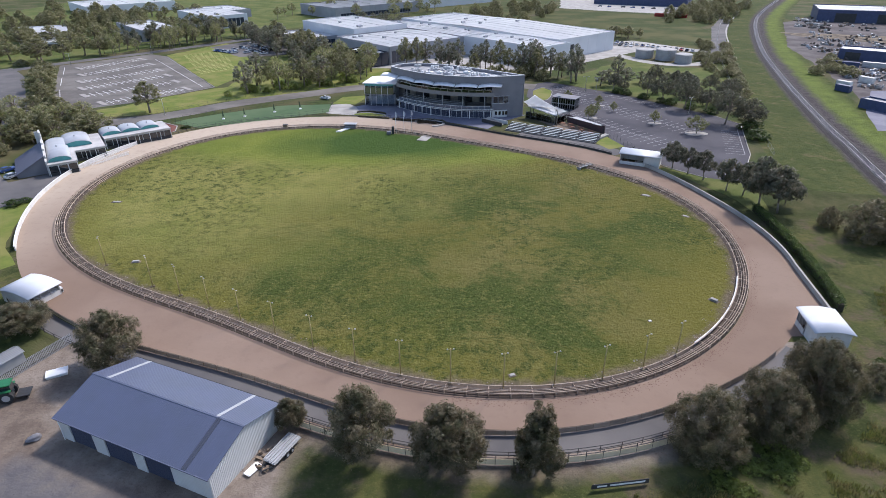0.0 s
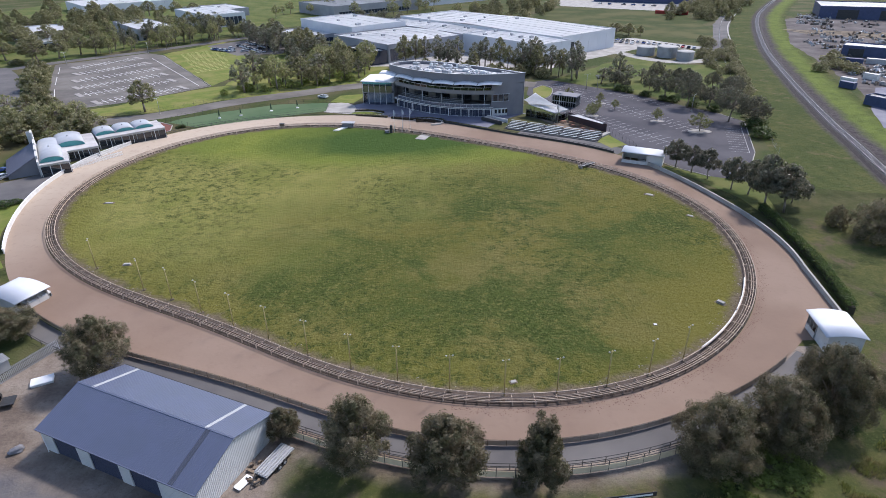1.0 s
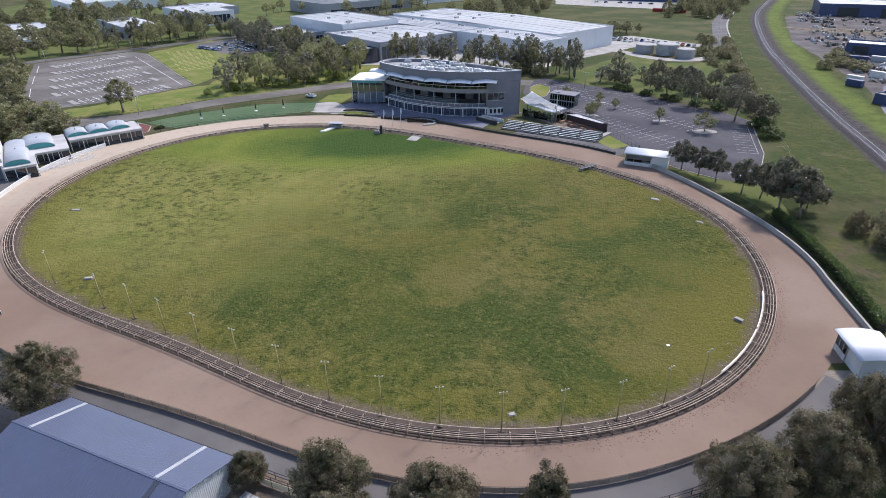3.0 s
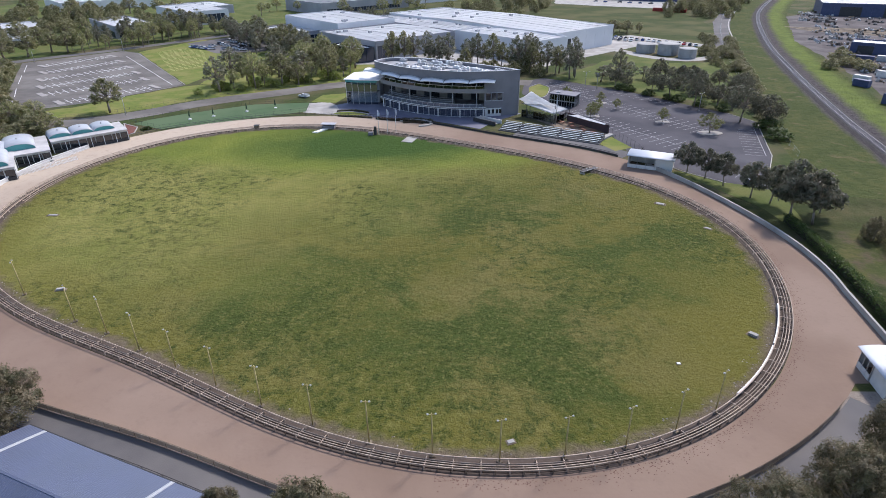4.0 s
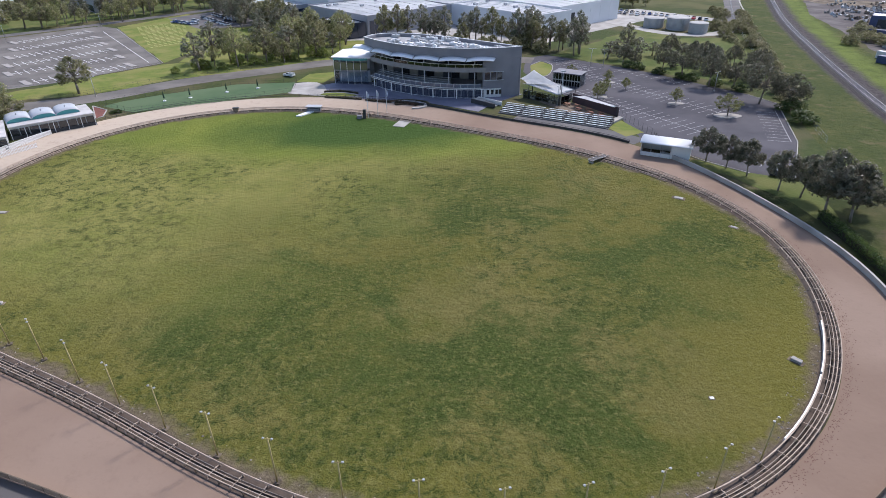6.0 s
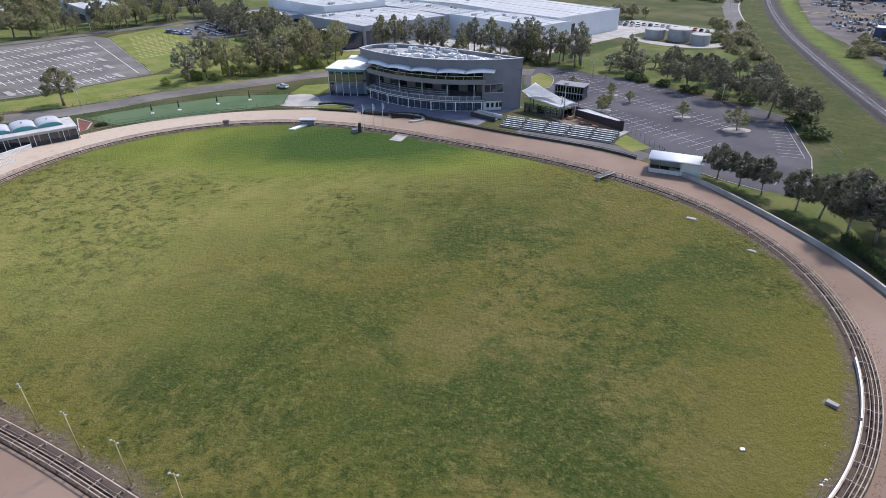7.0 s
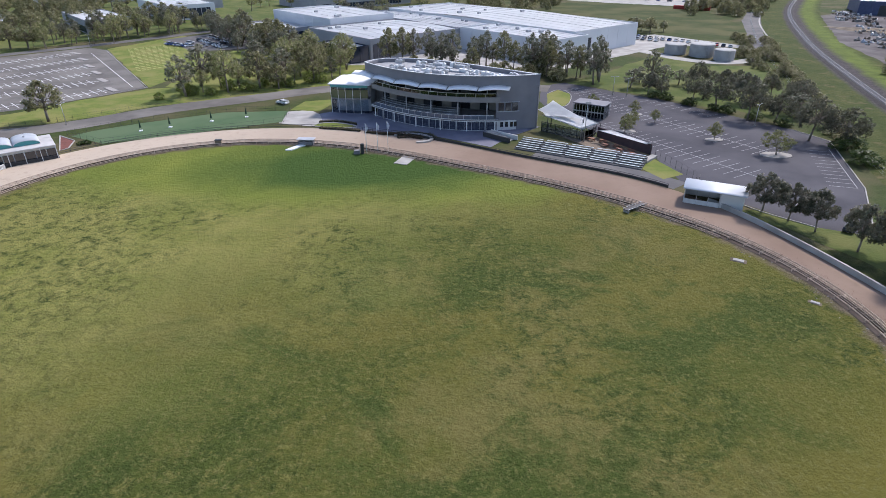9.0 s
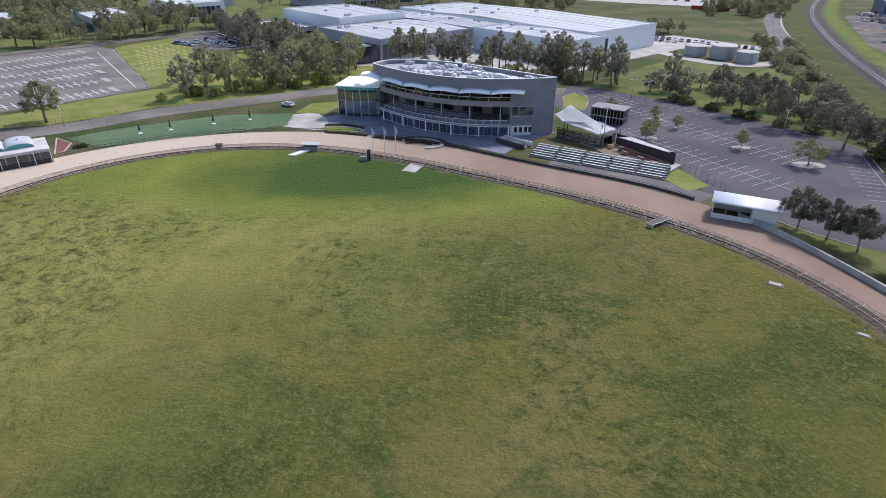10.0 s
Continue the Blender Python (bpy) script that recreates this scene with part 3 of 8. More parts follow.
def inside_by(poly, x, y):
    """How far a point lies inside a plan (negative: outside)."""
    best, inner = 1e9, False
    for (x1, y1), (x2, y2) in zip(poly, poly[1:] + poly[:1]):
        dx, dy = x2 - x1, y2 - y1
        k = max(0.0, min(1.0, ((x - x1) * dx + (y - y1) * dy) / (dx * dx + dy * dy)))
        best = min(best, math.hypot(x - x1 - k * dx, y - y1 - k * dy))
        if (y1 > y) != (y2 > y) and x < dx * (y - y1) / dy + x1:
            inner = not inner
    return best if inner else -best


# rough ground outside the track: grass, the bare yard round the shed, the worn belt along the fence
YARD = [(-78, 38), (-60, 74), (-47, 66), (-22, 54), (-18.5, 47), (-19, 38), (-21, -25), (-78, -25)]
APRON = [(-66, -16), (-55, 45), (-51, 44.5), (-27, 35), (-22, -16)]
bm = bmesh.new()
earth, paved, bank = [bm.verts.layers.float.new(k) for k in ("earth", "paved", "bank")]
rows = []
for j in range(131):
    rows.append([])
    for i in range(151):
        x, y = -95 + 1.5 * i, -60 + 1.5 * j
        v = bm.verts.new((x, y, 0.015))
        out = math.hypot(x - OVAL.x, y - OVAL.y) - radius(OUTER, math.atan2(y - OVAL.y, x - OVAL.x))
        v[earth] = max(inside_by(YARD, x, y), (7.4 if x < 40 else 6.0) - out if y < 70 else -20.0)
        v[paved] = inside_by(APRON, x, y)
        v[bank] = max(x - 82.0 - 0.28 * (y - 40.0), (y - 118.0) * 0.8) if x > 40 else -30.0
        rows[-1].append(v)
for lo, hi in zip(rows, rows[1:]):
    for i in range(150):
        bm.faces.new((lo[i], lo[i + 1], hi[i + 1], hi[i]))
structure("rough_ground", bm, NEAR_GROUND, "rough grass, bare earth yard and worn asphalt outside the track", "ground")


# car park by the grandstand
patch("car_park_east", [(38, 262), (47, 268), (76, 240), (100, 207), (105, 196), (93, 163), (80, 139), (72, 143), (55, 166), (54.5, 186), (44, 206), (36, 222), (34, 240)], 0.03, ASPHALT, "dark grey asphalt car park with faded bay lines", "car park", 0.2)
patch("east_lawn", [(55, 150), (66, 143.5), (73.6, 128), (75.2, 118), (79, 122), (81, 132), (80, 140), (72, 144), (64, 152)], 0.035, MEADOW, "bright green mown grass beneath the trees", "grass", 0.4)
patch("terrace_lawn", [(48.5, 176.0), (53.6, 182.6), (57.2, 171.5), (51.5, 168.5)], 0.05, LAWN, "small wedge of bright mown lawn", "grass", 0.1)
patch("deck_lawn", [(22, 208), (30, 209), (40, 199), (47, 184), (36, 186), (22, 197)], 0.035, GRASS_GROUND, "trampled green lawn beneath the shade sails", "grass", 0.3)
patch("roundabout_lawn", [(36, 236), (38, 250), (43, 256), (46, 250), (44, 240), (41, 233)], 0.05, LAWN, "bright green kerbed grass island", "grass", 0.2)
patch("plaza", [(-38, 223), (-30, 229), (-12, 226), (30, 210), (20, 200), (14.5, 191.5), (-4, 203.5), (-22, 206.5), (-31, 209.5)], 0.04, PAVING, "blue grey paved forecourt before the grandstand", "plaza", 0.1)
patch("plaza_drive", [(-46, 214), (-31, 209), (-36, 224), (-40, 229), (-46.5, 227)], 0.042, CONCRETE, "pale concrete forecourt ramp", "paving", 0.15)

bm = bmesh.new()
strip(bm, ring(OUTER, 0.5, 60, 36, 66, 0.046), ring(OUTER, 6.2, 60, 36, 66, 0.046))
structure("terrace_walk", bm, ASPHALT_OLD, "grey asphalt walk between the track fence and terrace", "paving")

# north road, its verge and the long car park beyond
road_line = smooth_line([(-190, 176), (-150, 192), (-111, 208.6), (-86, 230), (-60, 246), (-40, 258), (-14, 264), (25, 262), (40, 258)], 10)
bm = bmesh.new()
strip(bm, side(road_line, -5.2, 0.037), side(road_line, 5.2, 0.037))
structure("road", bm, ASPHALT_SUNLIT, "grey asphalt access road", "road")
patch("road_lawn", [(-150, 205), (-113, 214), (-90, 234), (-60, 252), (-40, 264), (-46, 280), (-84, 268), (-106, 258), (-130, 230)], 0.02, LAWN, "sunlit bright green verge", "grass", 1.2)
patch("hill_lawn", [(-106, 262), (-165, 346), (-145, 392), (-120, 352), (-96, 300)], 0.02, LAWN, "sloping bright green lawn with mown stripes", "grass", 0.6)
patch("belt_lawn", [(-100, 262), (-40, 268), (-18, 280), (-40, 318), (-100, 340)], 0.018, LAWN, "grass below the tree belt", "grass", 1.0)
patch("building_lawn", [(-46.5, 229), (-36.5, 227), (-33, 243), (-44, 240)], 0.05, LAWN, "bright green lawn strip beside the grandstand", "grass", 0.2)
patch("car_park_west", [(-210, 316), (-176, 351), (-162, 342), (-106, 260), (-131, 231), (-152, 217), (-163, 230)], 0.03, ASPHALT_SUNLIT, "sunlit pale grey asphalt car park", "car park", 0.2)
far_road = smooth_line([(-330, 195), (-262, 262), (-212, 324), (-180, 356), (-135, 410), (-100, 450), (-60, 500)], 8)
bm = bmesh.new()
strip(bm, side(far_road, -4, 0.04), side(far_road, 4, 0.04))
structure("road_far", bm, ASPHALT_OLD, "pale grey road behind the car park", "road")
side_road = smooth_line([(-158, 200), (-175, 224), (-196, 255), (-214, 282), (-236, 306)], 8)
bm = bmesh.new()
strip(bm, side(side_road, -5.5, 0.034), side(side_road, 5.5, 0.034))
structure("side_road", bm, ASPHALT_OLD, "grey asphalt side road beside the car park", "road")
patch("side_lawn", [(-172, 205), (-190, 232), (-226, 283), (-262, 255), (-230, 210), (-196, 190)], 0.02, LAWN, "sunlit bright green verge by the side road", "grass", 1.0)
patch("car_yard", [(-150, 375), (-120, 340), (-95, 345), (-100, 400), (-128, 405)], 0.03, ASPHALT_OLD, "grey asphalt yard with parked cars", "car park", 0.3)
patch("stand_yard", [(-121, 142), (-113, 150), (-106, 155), (-104.5, 146), (-105, 130), (-112, 124), (-125, 120), (-150, 140), (-140, 160)], 0.03, ASPHALT_OLD, "grey asphalt yard beside the tote pavilion", "yard", 0.2)
patch("west_lawn", [(-106, 128), (-97, 106), (-88, 96), (-100, 80), (-125, 90), (-128, 118)], 0.028, LAWN, "green grass strip outside the white wall", "grass", 0.5)
patch("west_yard_lawn", [(-97, 88), (-74, 77), (-62, 70), (-66, 60), (-95, 55)], 0.022, GRASS_GROUND, "dark green lawn beside the start pavilion", "grass", 0.6)
patch("turf_strip", [(-100.2, 201.5), (-87.9, 194.8), (-73.2, 201.7), (-57.4, 209.1), (-45.5, 215.4), (-46.6, 228.0), (-66.7, 226.0), (-87, 214), (-96.6, 206.5)], 0.05, SYNTHETIC, "fenced strip of green synthetic turf", "turf", 0.0)

patch("mulch_bed", [(-103.3, 201.7), (-96.8, 197.4), (-94.8, 191.0), (-95.7, 188.7)], 0.06, material("red_mulch", (0.20, 0.075, 0.060), (0.12, 0.05, 0.04), 0.8, 0.95, bump=0.6), "triangular garden bed of red-brown mulch", "garden bed", 0.15, 1.5)

kerb_line = [(-103.3, 201.7), (-96.8, 197.4), (-94.8, 191.0), (-95.7, 188.7), (-103.3, 201.7)]
bm = bmesh.new()
wall_band(bm, [Vector((*p, 0)) for p in kerb_line], 0.0, 0.18, 0.3)
structure("mulch_kerb", bm, CONCRETE, "pale concrete kerb round the mulch bed", "kerb")

# land towards the warehouses and tanks
patch("estate_yard", [(-40, 303), (-12, 303), (50, 292), (70, 312), (118, 355), (150, 345), (152, 352), (120, 392), (96, 380), (-40, 340)], 0.03, CONCRETE, "pale concrete yard of the warehouses", "yard", 0.3)
# MEADOW's darker green puts the shade on this lawn into its colour
patch("tank_lawn", [(48, 268), (70, 290), (100, 326), (112, 300), (144, 300), (150, 330), (160, 300), (130, 262), (104, 215), (78, 242)], 0.018, MEADOW, "green grass round the tanks", "grass", 1.0)
patch("far_paddock", [(15, 425), (110, 590), (200, 540), (178, 370), (150, 352), (118, 395)], 0.024, BANK, "olive green open paddock", "grass", 1.0)
patch("far_yard", [(108, 600), (195, 535), (260, 640), (130, 720)], 0.02, CONCRETE, "pale concrete lot far away", "yard", 1.0)

patch("far_lawn_west", [(-430, 240), (-262, 290), (-212, 335), (-150, 430), (-60, 530), (-60, 720), (-430, 720)], 0.012, MEADOW, "sunlit green lawns between the far buildings", "grass", 1.0)
patch("far_lawn_north", [(-58, 530), (-40, 440), (20, 450), (104, 606), (120, 720), (-58, 720)], 0.011, BANK, "olive grass between the far buildings", "grass", 1.0)

# railway corridor
TRACK = smooth_line([(95, 40), (107, 92), (118.6, 140), (126.6, 169.4), (134.5, 199), (156.1, 268.4), (187, 356), (238, 474), (288, 565), (373, 701), (470, 860)], 16)
BALLAST = material("rail_ballast", (0.028, 0.024, 0.025), (0.050, 0.043, 0.042), 1.2, 0.95, bump=0.8, bump_scale=5)
bm = bmesh.new()
off_track = bm.verts.layers.float.new("off_track")
first = [i for i, p in enumerate(TRACK) if p.y > 128][0]
cols = []
for d in (-26, -20, -15, -11, -8, -6, -4.5, -3, 0, 3, 4.5, 6, 8, 10, 12, 14, 17, 20):
    cols.append([bm.verts.new(p) for p in side(TRACK, d, 0.028)[first:]])
    for v in cols[-1]:
        v[off_track] = d
for a, b in zip(cols, cols[1:]):
    for i in range(len(a) - 1):
        bm.faces.new((a[i], b[i], b[i + 1], a[i + 1]))
structure("railway_bank", bm, reserve_material(), "grassy railway reserve with weedy earth beside the ballast", "grass")
bm = bmesh.new()
rows = [side(TRACK, d, z) for d, z in ((-2.9, 0.03), (-1.9, 0.42), (1.9, 0.42), (2.9, 0.03))]
for a, b in zip(rows, rows[1:]):
    strip(bm, a, b)
structure("ballast", bm, BALLAST, "dark grey stone ballast bed of the railway", "ballast")
patch("scrap_yard", [(262, 480), (206, 362), (190, 300), (174, 246), (160, 210), (145, 175), (230, 180), (420, 400), (330, 520)], 0.034, YARD_EARTH, "grey-brown earth yard with rubble and sheds", "yard", 0.6)
patch("scrap_yard_road", [(232, 425), (300, 400), (340, 370), (300, 330), (262, 380), (236, 402)], 0.045, SOIL, "dark churned earth in the rubble yard", "yard", 0.8)

patch("yard_slab", [(182, 246), (158, 211), (147, 187), (232, 187), (262, 250)], 0.05, PAVING, "pale blue-grey concrete slab of the yard", "yard", 0.2)
patch("service_lane", [(150, 338), (160, 344), (207, 450), (230, 500), (222, 503), (196, 453)], 0.035, ASPHALT_OLD, "grey asphalt lane beside the railway reserve", "road", 0.3)
trail = smooth_line([(388, 778), (300, 630), (231, 499), (205, 448), (186, 402), (168, 352)], 8)
bm = bmesh.new()
strip(bm, side(trail, -0.4, 0.06), side(trail, 0.4, 0.06))
structure("footpath", bm, CONCRETE, "thin pale concrete path along the railway reserve", "path")

# ---- running rail round the infield ----
RAIL_SHADE = material("rail_shade_band", (0.105, 0.078, 0.060), (0.150, 0.112, 0.086), 1.0, 0.8)
LURE_STEEL = material("dull_lure_rail", (0.30, 0.25, 0.21), (0.20, 0.165, 0.14), 1.0, 0.55, 0.4)
rail_thing = thing("running_rail", Matrix(), "long low running rail with brackets round the infield", "rail", kind="structure")
for d, z, r, mat, lab in ((-0.14, 0.76, 0.075, RAIL_TIMBER, "pale weathered outer rail"), (-0.54, 0.70, 0.060, RAIL_TIMBER, "pale weathered rail"),
                          (-0.92, 0.62, 0.060, RAIL_TIMBER, "pale weathered rail"), (-1.30, 0.50, 0.050, LURE_STEEL, "dull brown steel lure rail"), (-1.95, 0.62, 0.085, RAIL_TIMBER, "pale weathered inner rail")):
    bm = bmesh.new()
    tube(bm, ring(INNER, d, 360, z=z), r, 6, True)
    part("rail", bm, mat, rail_thing, lab, True)
# posts and arms that carry the rails, every other one a stout pale bracket
bm = bmesh.new()
box(bm, (0.10, 0.10, 0.76), Matrix.Translation((0, 0, 0.0)), 0.012)
box(bm, (0.10, 1.12, 0.08), Matrix.Translation((0, 0.46, 0.40)), 0.012)
box(bm, (0.10, 0.10, 0.36), Matrix.Translation((0, 0.95, 0.0)), 0.012)
arm_mesh = to_mesh("bracket", bm, TIMBER)
bm = bmesh.new()
box(bm, (0.16, 0.16, 0.72), Matrix.Translation((0, 0, 0.0)), 0.012)
box(bm, (0.09, 2.00, 0.08), Matrix.Translation((0, 0.90, 0.40)), 0.012)
box(bm, (0.16, 0.20, 0.56), Matrix.Translation((0, 1.25, 0.0)), 0.03)
box(bm, (0.16, 0.16, 0.48), Matrix.Translation((0, 1.83, 0.0)), 0.012)
bracket_mesh = to_mesh("bracket", bm, RAIL_TIMBER)
for i, (p, turn) in enumerate(even(ring(INNER, -0.12, 720), 1.62, True)[:-1]):
    part("bracket", bracket_mesh if i % 2 == 0 else arm_mesh, None, rail_thing, m=pose(p.x, p.y, 0.0, 0, 0, turn))
# dark bands added to stand for the shade between the rails
for d, top in ((-0.40, 0.16), (-1.12, 0.40)):
    bm = bmesh.new()
    lo, hi = ring(INNER, d, 360, z=0.08), ring(INNER, d, 360, z=top)
    strip(bm, [tuple(p) for p in lo], [tuple(p) for p in hi], closed=True)
    bmesh.ops.solidify(bm, geom=bm.faces[:], thickness=0.04)
    part("skirting", bm, RAIL_SHADE, rail_thing, "dark band standing for shade under the rails")
# short dark boards added as shaded gaps between the brackets along the far straight
bm = bmesh.new()
box(bm, (1.30, 0.05, 0.46), Matrix.Translation((0.81, 0, 0.06)), 0.008)
dash = to_mesh("board", bm, material("rail_gap_shade_board", (0.055, 0.043, 0.037), (0.085, 0.066, 0.055), 1.0, 0.8))
for i, (p, turn) in enumerate(even(ring(INNER, -1.78, 720, 22, 172), 1.62)[:-1]):
    part("board", dash, None, rail_thing, m=pose(p.x, p.y, 0.0, 0, 0, turn))
# lower guard rails beside the infield along the far straight
for d, z in ((-2.45, 0.42), (-2.85, 0.26)):
    bm = bmesh.new()
    tube(bm, ring(INNER, d, 260, 18, 172, z), 0.065, 6)
    part("guard_rail", bm, RAIL_TIMBER, rail_thing, "pale weathered low guard rail")
bm = bmesh.new()
box(bm, (0.10, 1.0, 0.30), Matrix.Translation((0, 2.4, 0.0)), 0.012)
foot = to_mesh("foot", bm, TIMBER)
for p, turn in even(ring(INNER, -0.12, 720, 18, 172), 3.24)[:-1]:
    part("foot", foot, None, rail_thing, m=pose(p.x, p.y, 0.0, 0, 0, turn))
# bright cover plates on the bend
for a0, a1 in ((-50, -38.5), (-38, -28)):
    bm = bmesh.new()
    wall_band(bm, ring(INNER, -2.12, 30, a0, a1, 0.30), 0.12, 0.72, 0.16)
    part("cover_plate", bm, GREY_LIGHT, rail_thing, "bright metal cover plate on the bend")

# ---- outer edges of the track ----
def fence_post_mesh(h, w=0.1, mat=TIMBER):
    bm = bmesh.new()
    box(bm, (w, w, h), Matrix(), 0.01)
    return to_mesh("post", bm, mat)


# white wall round the west bend
west_wall = thing("wall_west", Matrix(), "weathered white low wall round the west bend", "wall", kind="structure")
for a0, a1 in ((151, 170), (170, 184), (184, 193)):
    bm = bmesh.new()
    wall_band(bm, ring(OUTER, 0.2, 40, a0, a1), 0.0, 1.05, 0.22)
    part("wall_panel", bm, WHITE_WALL, west_wall)
    bm = bmesh.new()
    wall_band(bm, ring(OUTER, 0.2, 40, a0, a1), 1.05, 1.13, 0.34)
    part("coping", bm, WHITE, west_wall)

# concrete wall on the east side
east_wall = thing("wall_east", Matrix(), "pale grey concrete wall round the east bend", "wall", kind="structure")
east_line = [Vector((67.4, 74.5, 0)), Vector((68.3, 80.5, 0))] + ring(OUTER, -0.15, 70, -21, 29)
for k0, k1 in ((0, 26), (25, 50), (49, 72)):
    bm = bmesh.new()
    wall_band(bm, east_line[k0:k1], 0.0, 1.0, 0.25)
    part("wall_panel", bm, CONCRETE, east_wall)
    bm = bmesh.new()
    wall_band(bm, east_line[k0:k1], 1.0, 1.07, 0.38)
    part("coping", bm, CONCRETE, east_wall)

# timber fence between sand and service road
FENCE_BOARD = material("faded_fence_board", (0.36, 0.30, 0.245), (0.25, 0.205, 0.165), 0.9, 0.9, random_obj=0.2, bump=0.2)
near_fence = thing("track_fence", Matrix(), "low brown timber fence along the sand track", "fence", kind="structure")
post = fence_post_mesh(1.0)
near_posts = even(ring(OUTER, 0.2, 400, 206, 316), 2.4)
for p, turn in near_posts:
    part("post", post, None, near_fence, m=pose(p.x, p.y, 0, 0, 0, turn))
bm = bmesh.new()
box(bm, (2.34, 0.06, 0.82), Matrix.Translation((1.2, 0, 0.10)))
board = to_mesh("board", bm, FENCE_BOARD)
for p, turn in near_posts[:-1]:
    part("board", board, None, near_fence, m=pose(p.x, p.y, 0, 0, 0, turn))
bm = bmesh.new()
tube(bm, ring(OUTER, 0.2, 300, 206, 316, 1.02), 0.05, 6)
part("top_rail", bm, TIMBER, near_fence, "weathered timber top rail")

# boundary fence with beige screens
far_fence = thing("boundary_fence", Matrix(), "boundary fence with beige screens and dark pipe rails", "fence", kind="structure")
post = fence_post_mesh(1.75, 0.08, DARK_STEEL)
bound_posts = even(ring(OUTER, 5.2, 400, 228, 312), 2.3)
bm = bmesh.new()
box(bm, (2.2, 0.03, 1.0), Matrix.Translation((1.15, 0, 0.12)))
screen = to_mesh("screen", bm, BEIGE)
for i, (p, turn) in enumerate(bound_posts):
    part("post", post, None, far_fence, m=pose(p.x, p.y, 0, 0, 0, turn))
    if i < len(bound_posts) - 1:
        part("screen", screen, None, far_fence, m=pose(p.x, p.y, 0, 0, 0, turn))
for z in (1.3, 1.72):
    bm = bmesh.new()
    tube(bm, ring(OUTER, 5.2, 300, 228, 312, z), 0.045, 6)
    part("pipe_rail", bm, DARK_STEEL, far_fence)

# dark rail along the service road
guard = thing("guard_rail", Matrix(), "dark double pipe guard rail beside the service road", "rail", kind="structure")
for z in (0.55, 1.05):
    bm = bmesh.new()
    tube(bm, ring(OUTER, 4.0, 300, 206, 312, z), 0.05, 6)
    part("pipe_rail", bm, DARK_STEEL, guard)
post = fence_post_mesh(1.1, 0.08, DARK_STEEL)
for p, turn in even(ring(OUTER, 4.0, 400, 206, 312), 3.0):
    part("post", post, None, guard, m=pose(p.x, p.y, 0, 0, 0, turn))

# dark rail fence on the north side
north_fence = thing("north_fence", Matrix(), "low dark double rail fence before the grandstand", "fence", kind="structure")
for z in (0.45, 0.95):
    bm = bmesh.new()
    tube(bm, ring(OUTER, 0.3, 300, 37, 150, z), 0.05, 6)
    part("pipe_rail", bm, DARK_STEEL, north_fence)
post = fence_post_mesh(1.0, 0.09, DARK_STEEL)
for p, turn in even(ring(OUTER, 0.3, 400, 37, 150), 3.0):
    part("post", post, None, north_fence, m=pose(p.x, p.y, 0, 0, 0, turn))


bm = bmesh.new()
box(bm, (2.9, 0.06, 0.62), Matrix.Translation((1.5, 0, 0.05)))
kick = to_mesh("board", bm, DARK_STEEL)
for p, turn in even(ring(OUTER, 0.3, 400, 37, 150), 3.0)[:-1]:
    if p.x > -6:
        part("board", kick, None, north_fence, m=pose(p.x, p.y, 0, 0, 0, turn))


# ---- light poles inside the near straight ----
def light_pole():
    t = thing("light_pole", Matrix(), "slender ochre light pole with a crossarm and small lamp", "light pole", "light poles along the infield")
    bm = bmesh.new()
    rod(bm, (0, 0, 0), (0, 0, 6.6), 0.10, 0.065)
    part("shaft", bm, POLE_PAINT, t, smooth=True)
    bm = bmesh.new()
    box(bm, (0.7, 0.7, 0.18), Matrix(), 0.06)
    part("footing", bm, SOIL, t)
    bm = bmesh.new()
    rod(bm, (-0.55, 0, 6.42), (0.55, 0, 6.42), 0.045)
    part("crossarm", bm, POLE_PAINT, t)
    for x in (-0.45, 0.45):
        bm = bmesh.new()
        box(bm, (0.22, 0.26, 0.14), pose(x, -0.06, 6.44, -15), 0.03)
        part("lamp_head", bm, STEEL, t)
    return t


POLE_PAINT = material("pole_paint", (0.46, 0.38, 0.17), (0.33, 0.27, 0.12), 1, 0.6)
poles = [(-68.9, 95.1), (-55.6, 86.9), (-48.9, 83.6), (-41.9, 79.3), (-34.9, 75.2), (-27.9, 71.4), (-20.7, 67.5), (-13.4, 64.0), (-6.1, 61.1), (1.5, 59.0),
         (9.2, 58.0), (16.7, 58.4), (24.1, 59.8), (30.9, 62.4), (37.1, 65.7)]
pole0 = light_pole()
for i, (x, y) in enumerate(poles):
    turn = math.degrees(math.atan2(OVAL.y - y, OVAL.x - x)) + 270
    if i:
        copy_thing(pole0, pose(x, y, 0.05, 0, 0, turn))
    else:
        first_pole = pose(x, y, 0.05, 0, 0, turn)
pole0.matrix_basis = first_pole


# ---- loose litter on the sand and stones on the verge ----
def flakes(name, spots, size, mat, label, category, seed, high=0.3):
    """Many small flat chips as one mass."""
    rr = np.random.RandomState(seed)
    V, F = [], []
    for x, y, z in spots:
        k = len(V)
        a, s = rr.uniform(0, 6.28), size * rr.uniform(0.4, 1.3)
        for j in range(4):
            V.append((x + s * (0.6 + 0.4 * rr.rand()) * math.cos(a + 1.57 * j), y + s * 0.7 * math.sin(a + 1.57 * j), z))
        V.append((x, y, z + s * high))
        F += [(k, k + 1, k + 4), (k + 1, k + 2, k + 4), (k + 2, k + 3, k + 4), (k + 3, k, k + 4)]
    me = bpy.data.meshes.new(name)
    me.from_pydata(V, [], F)
    me.materials.append(mat)
    return tagged(new(name, me), label, category, kind="stuff")


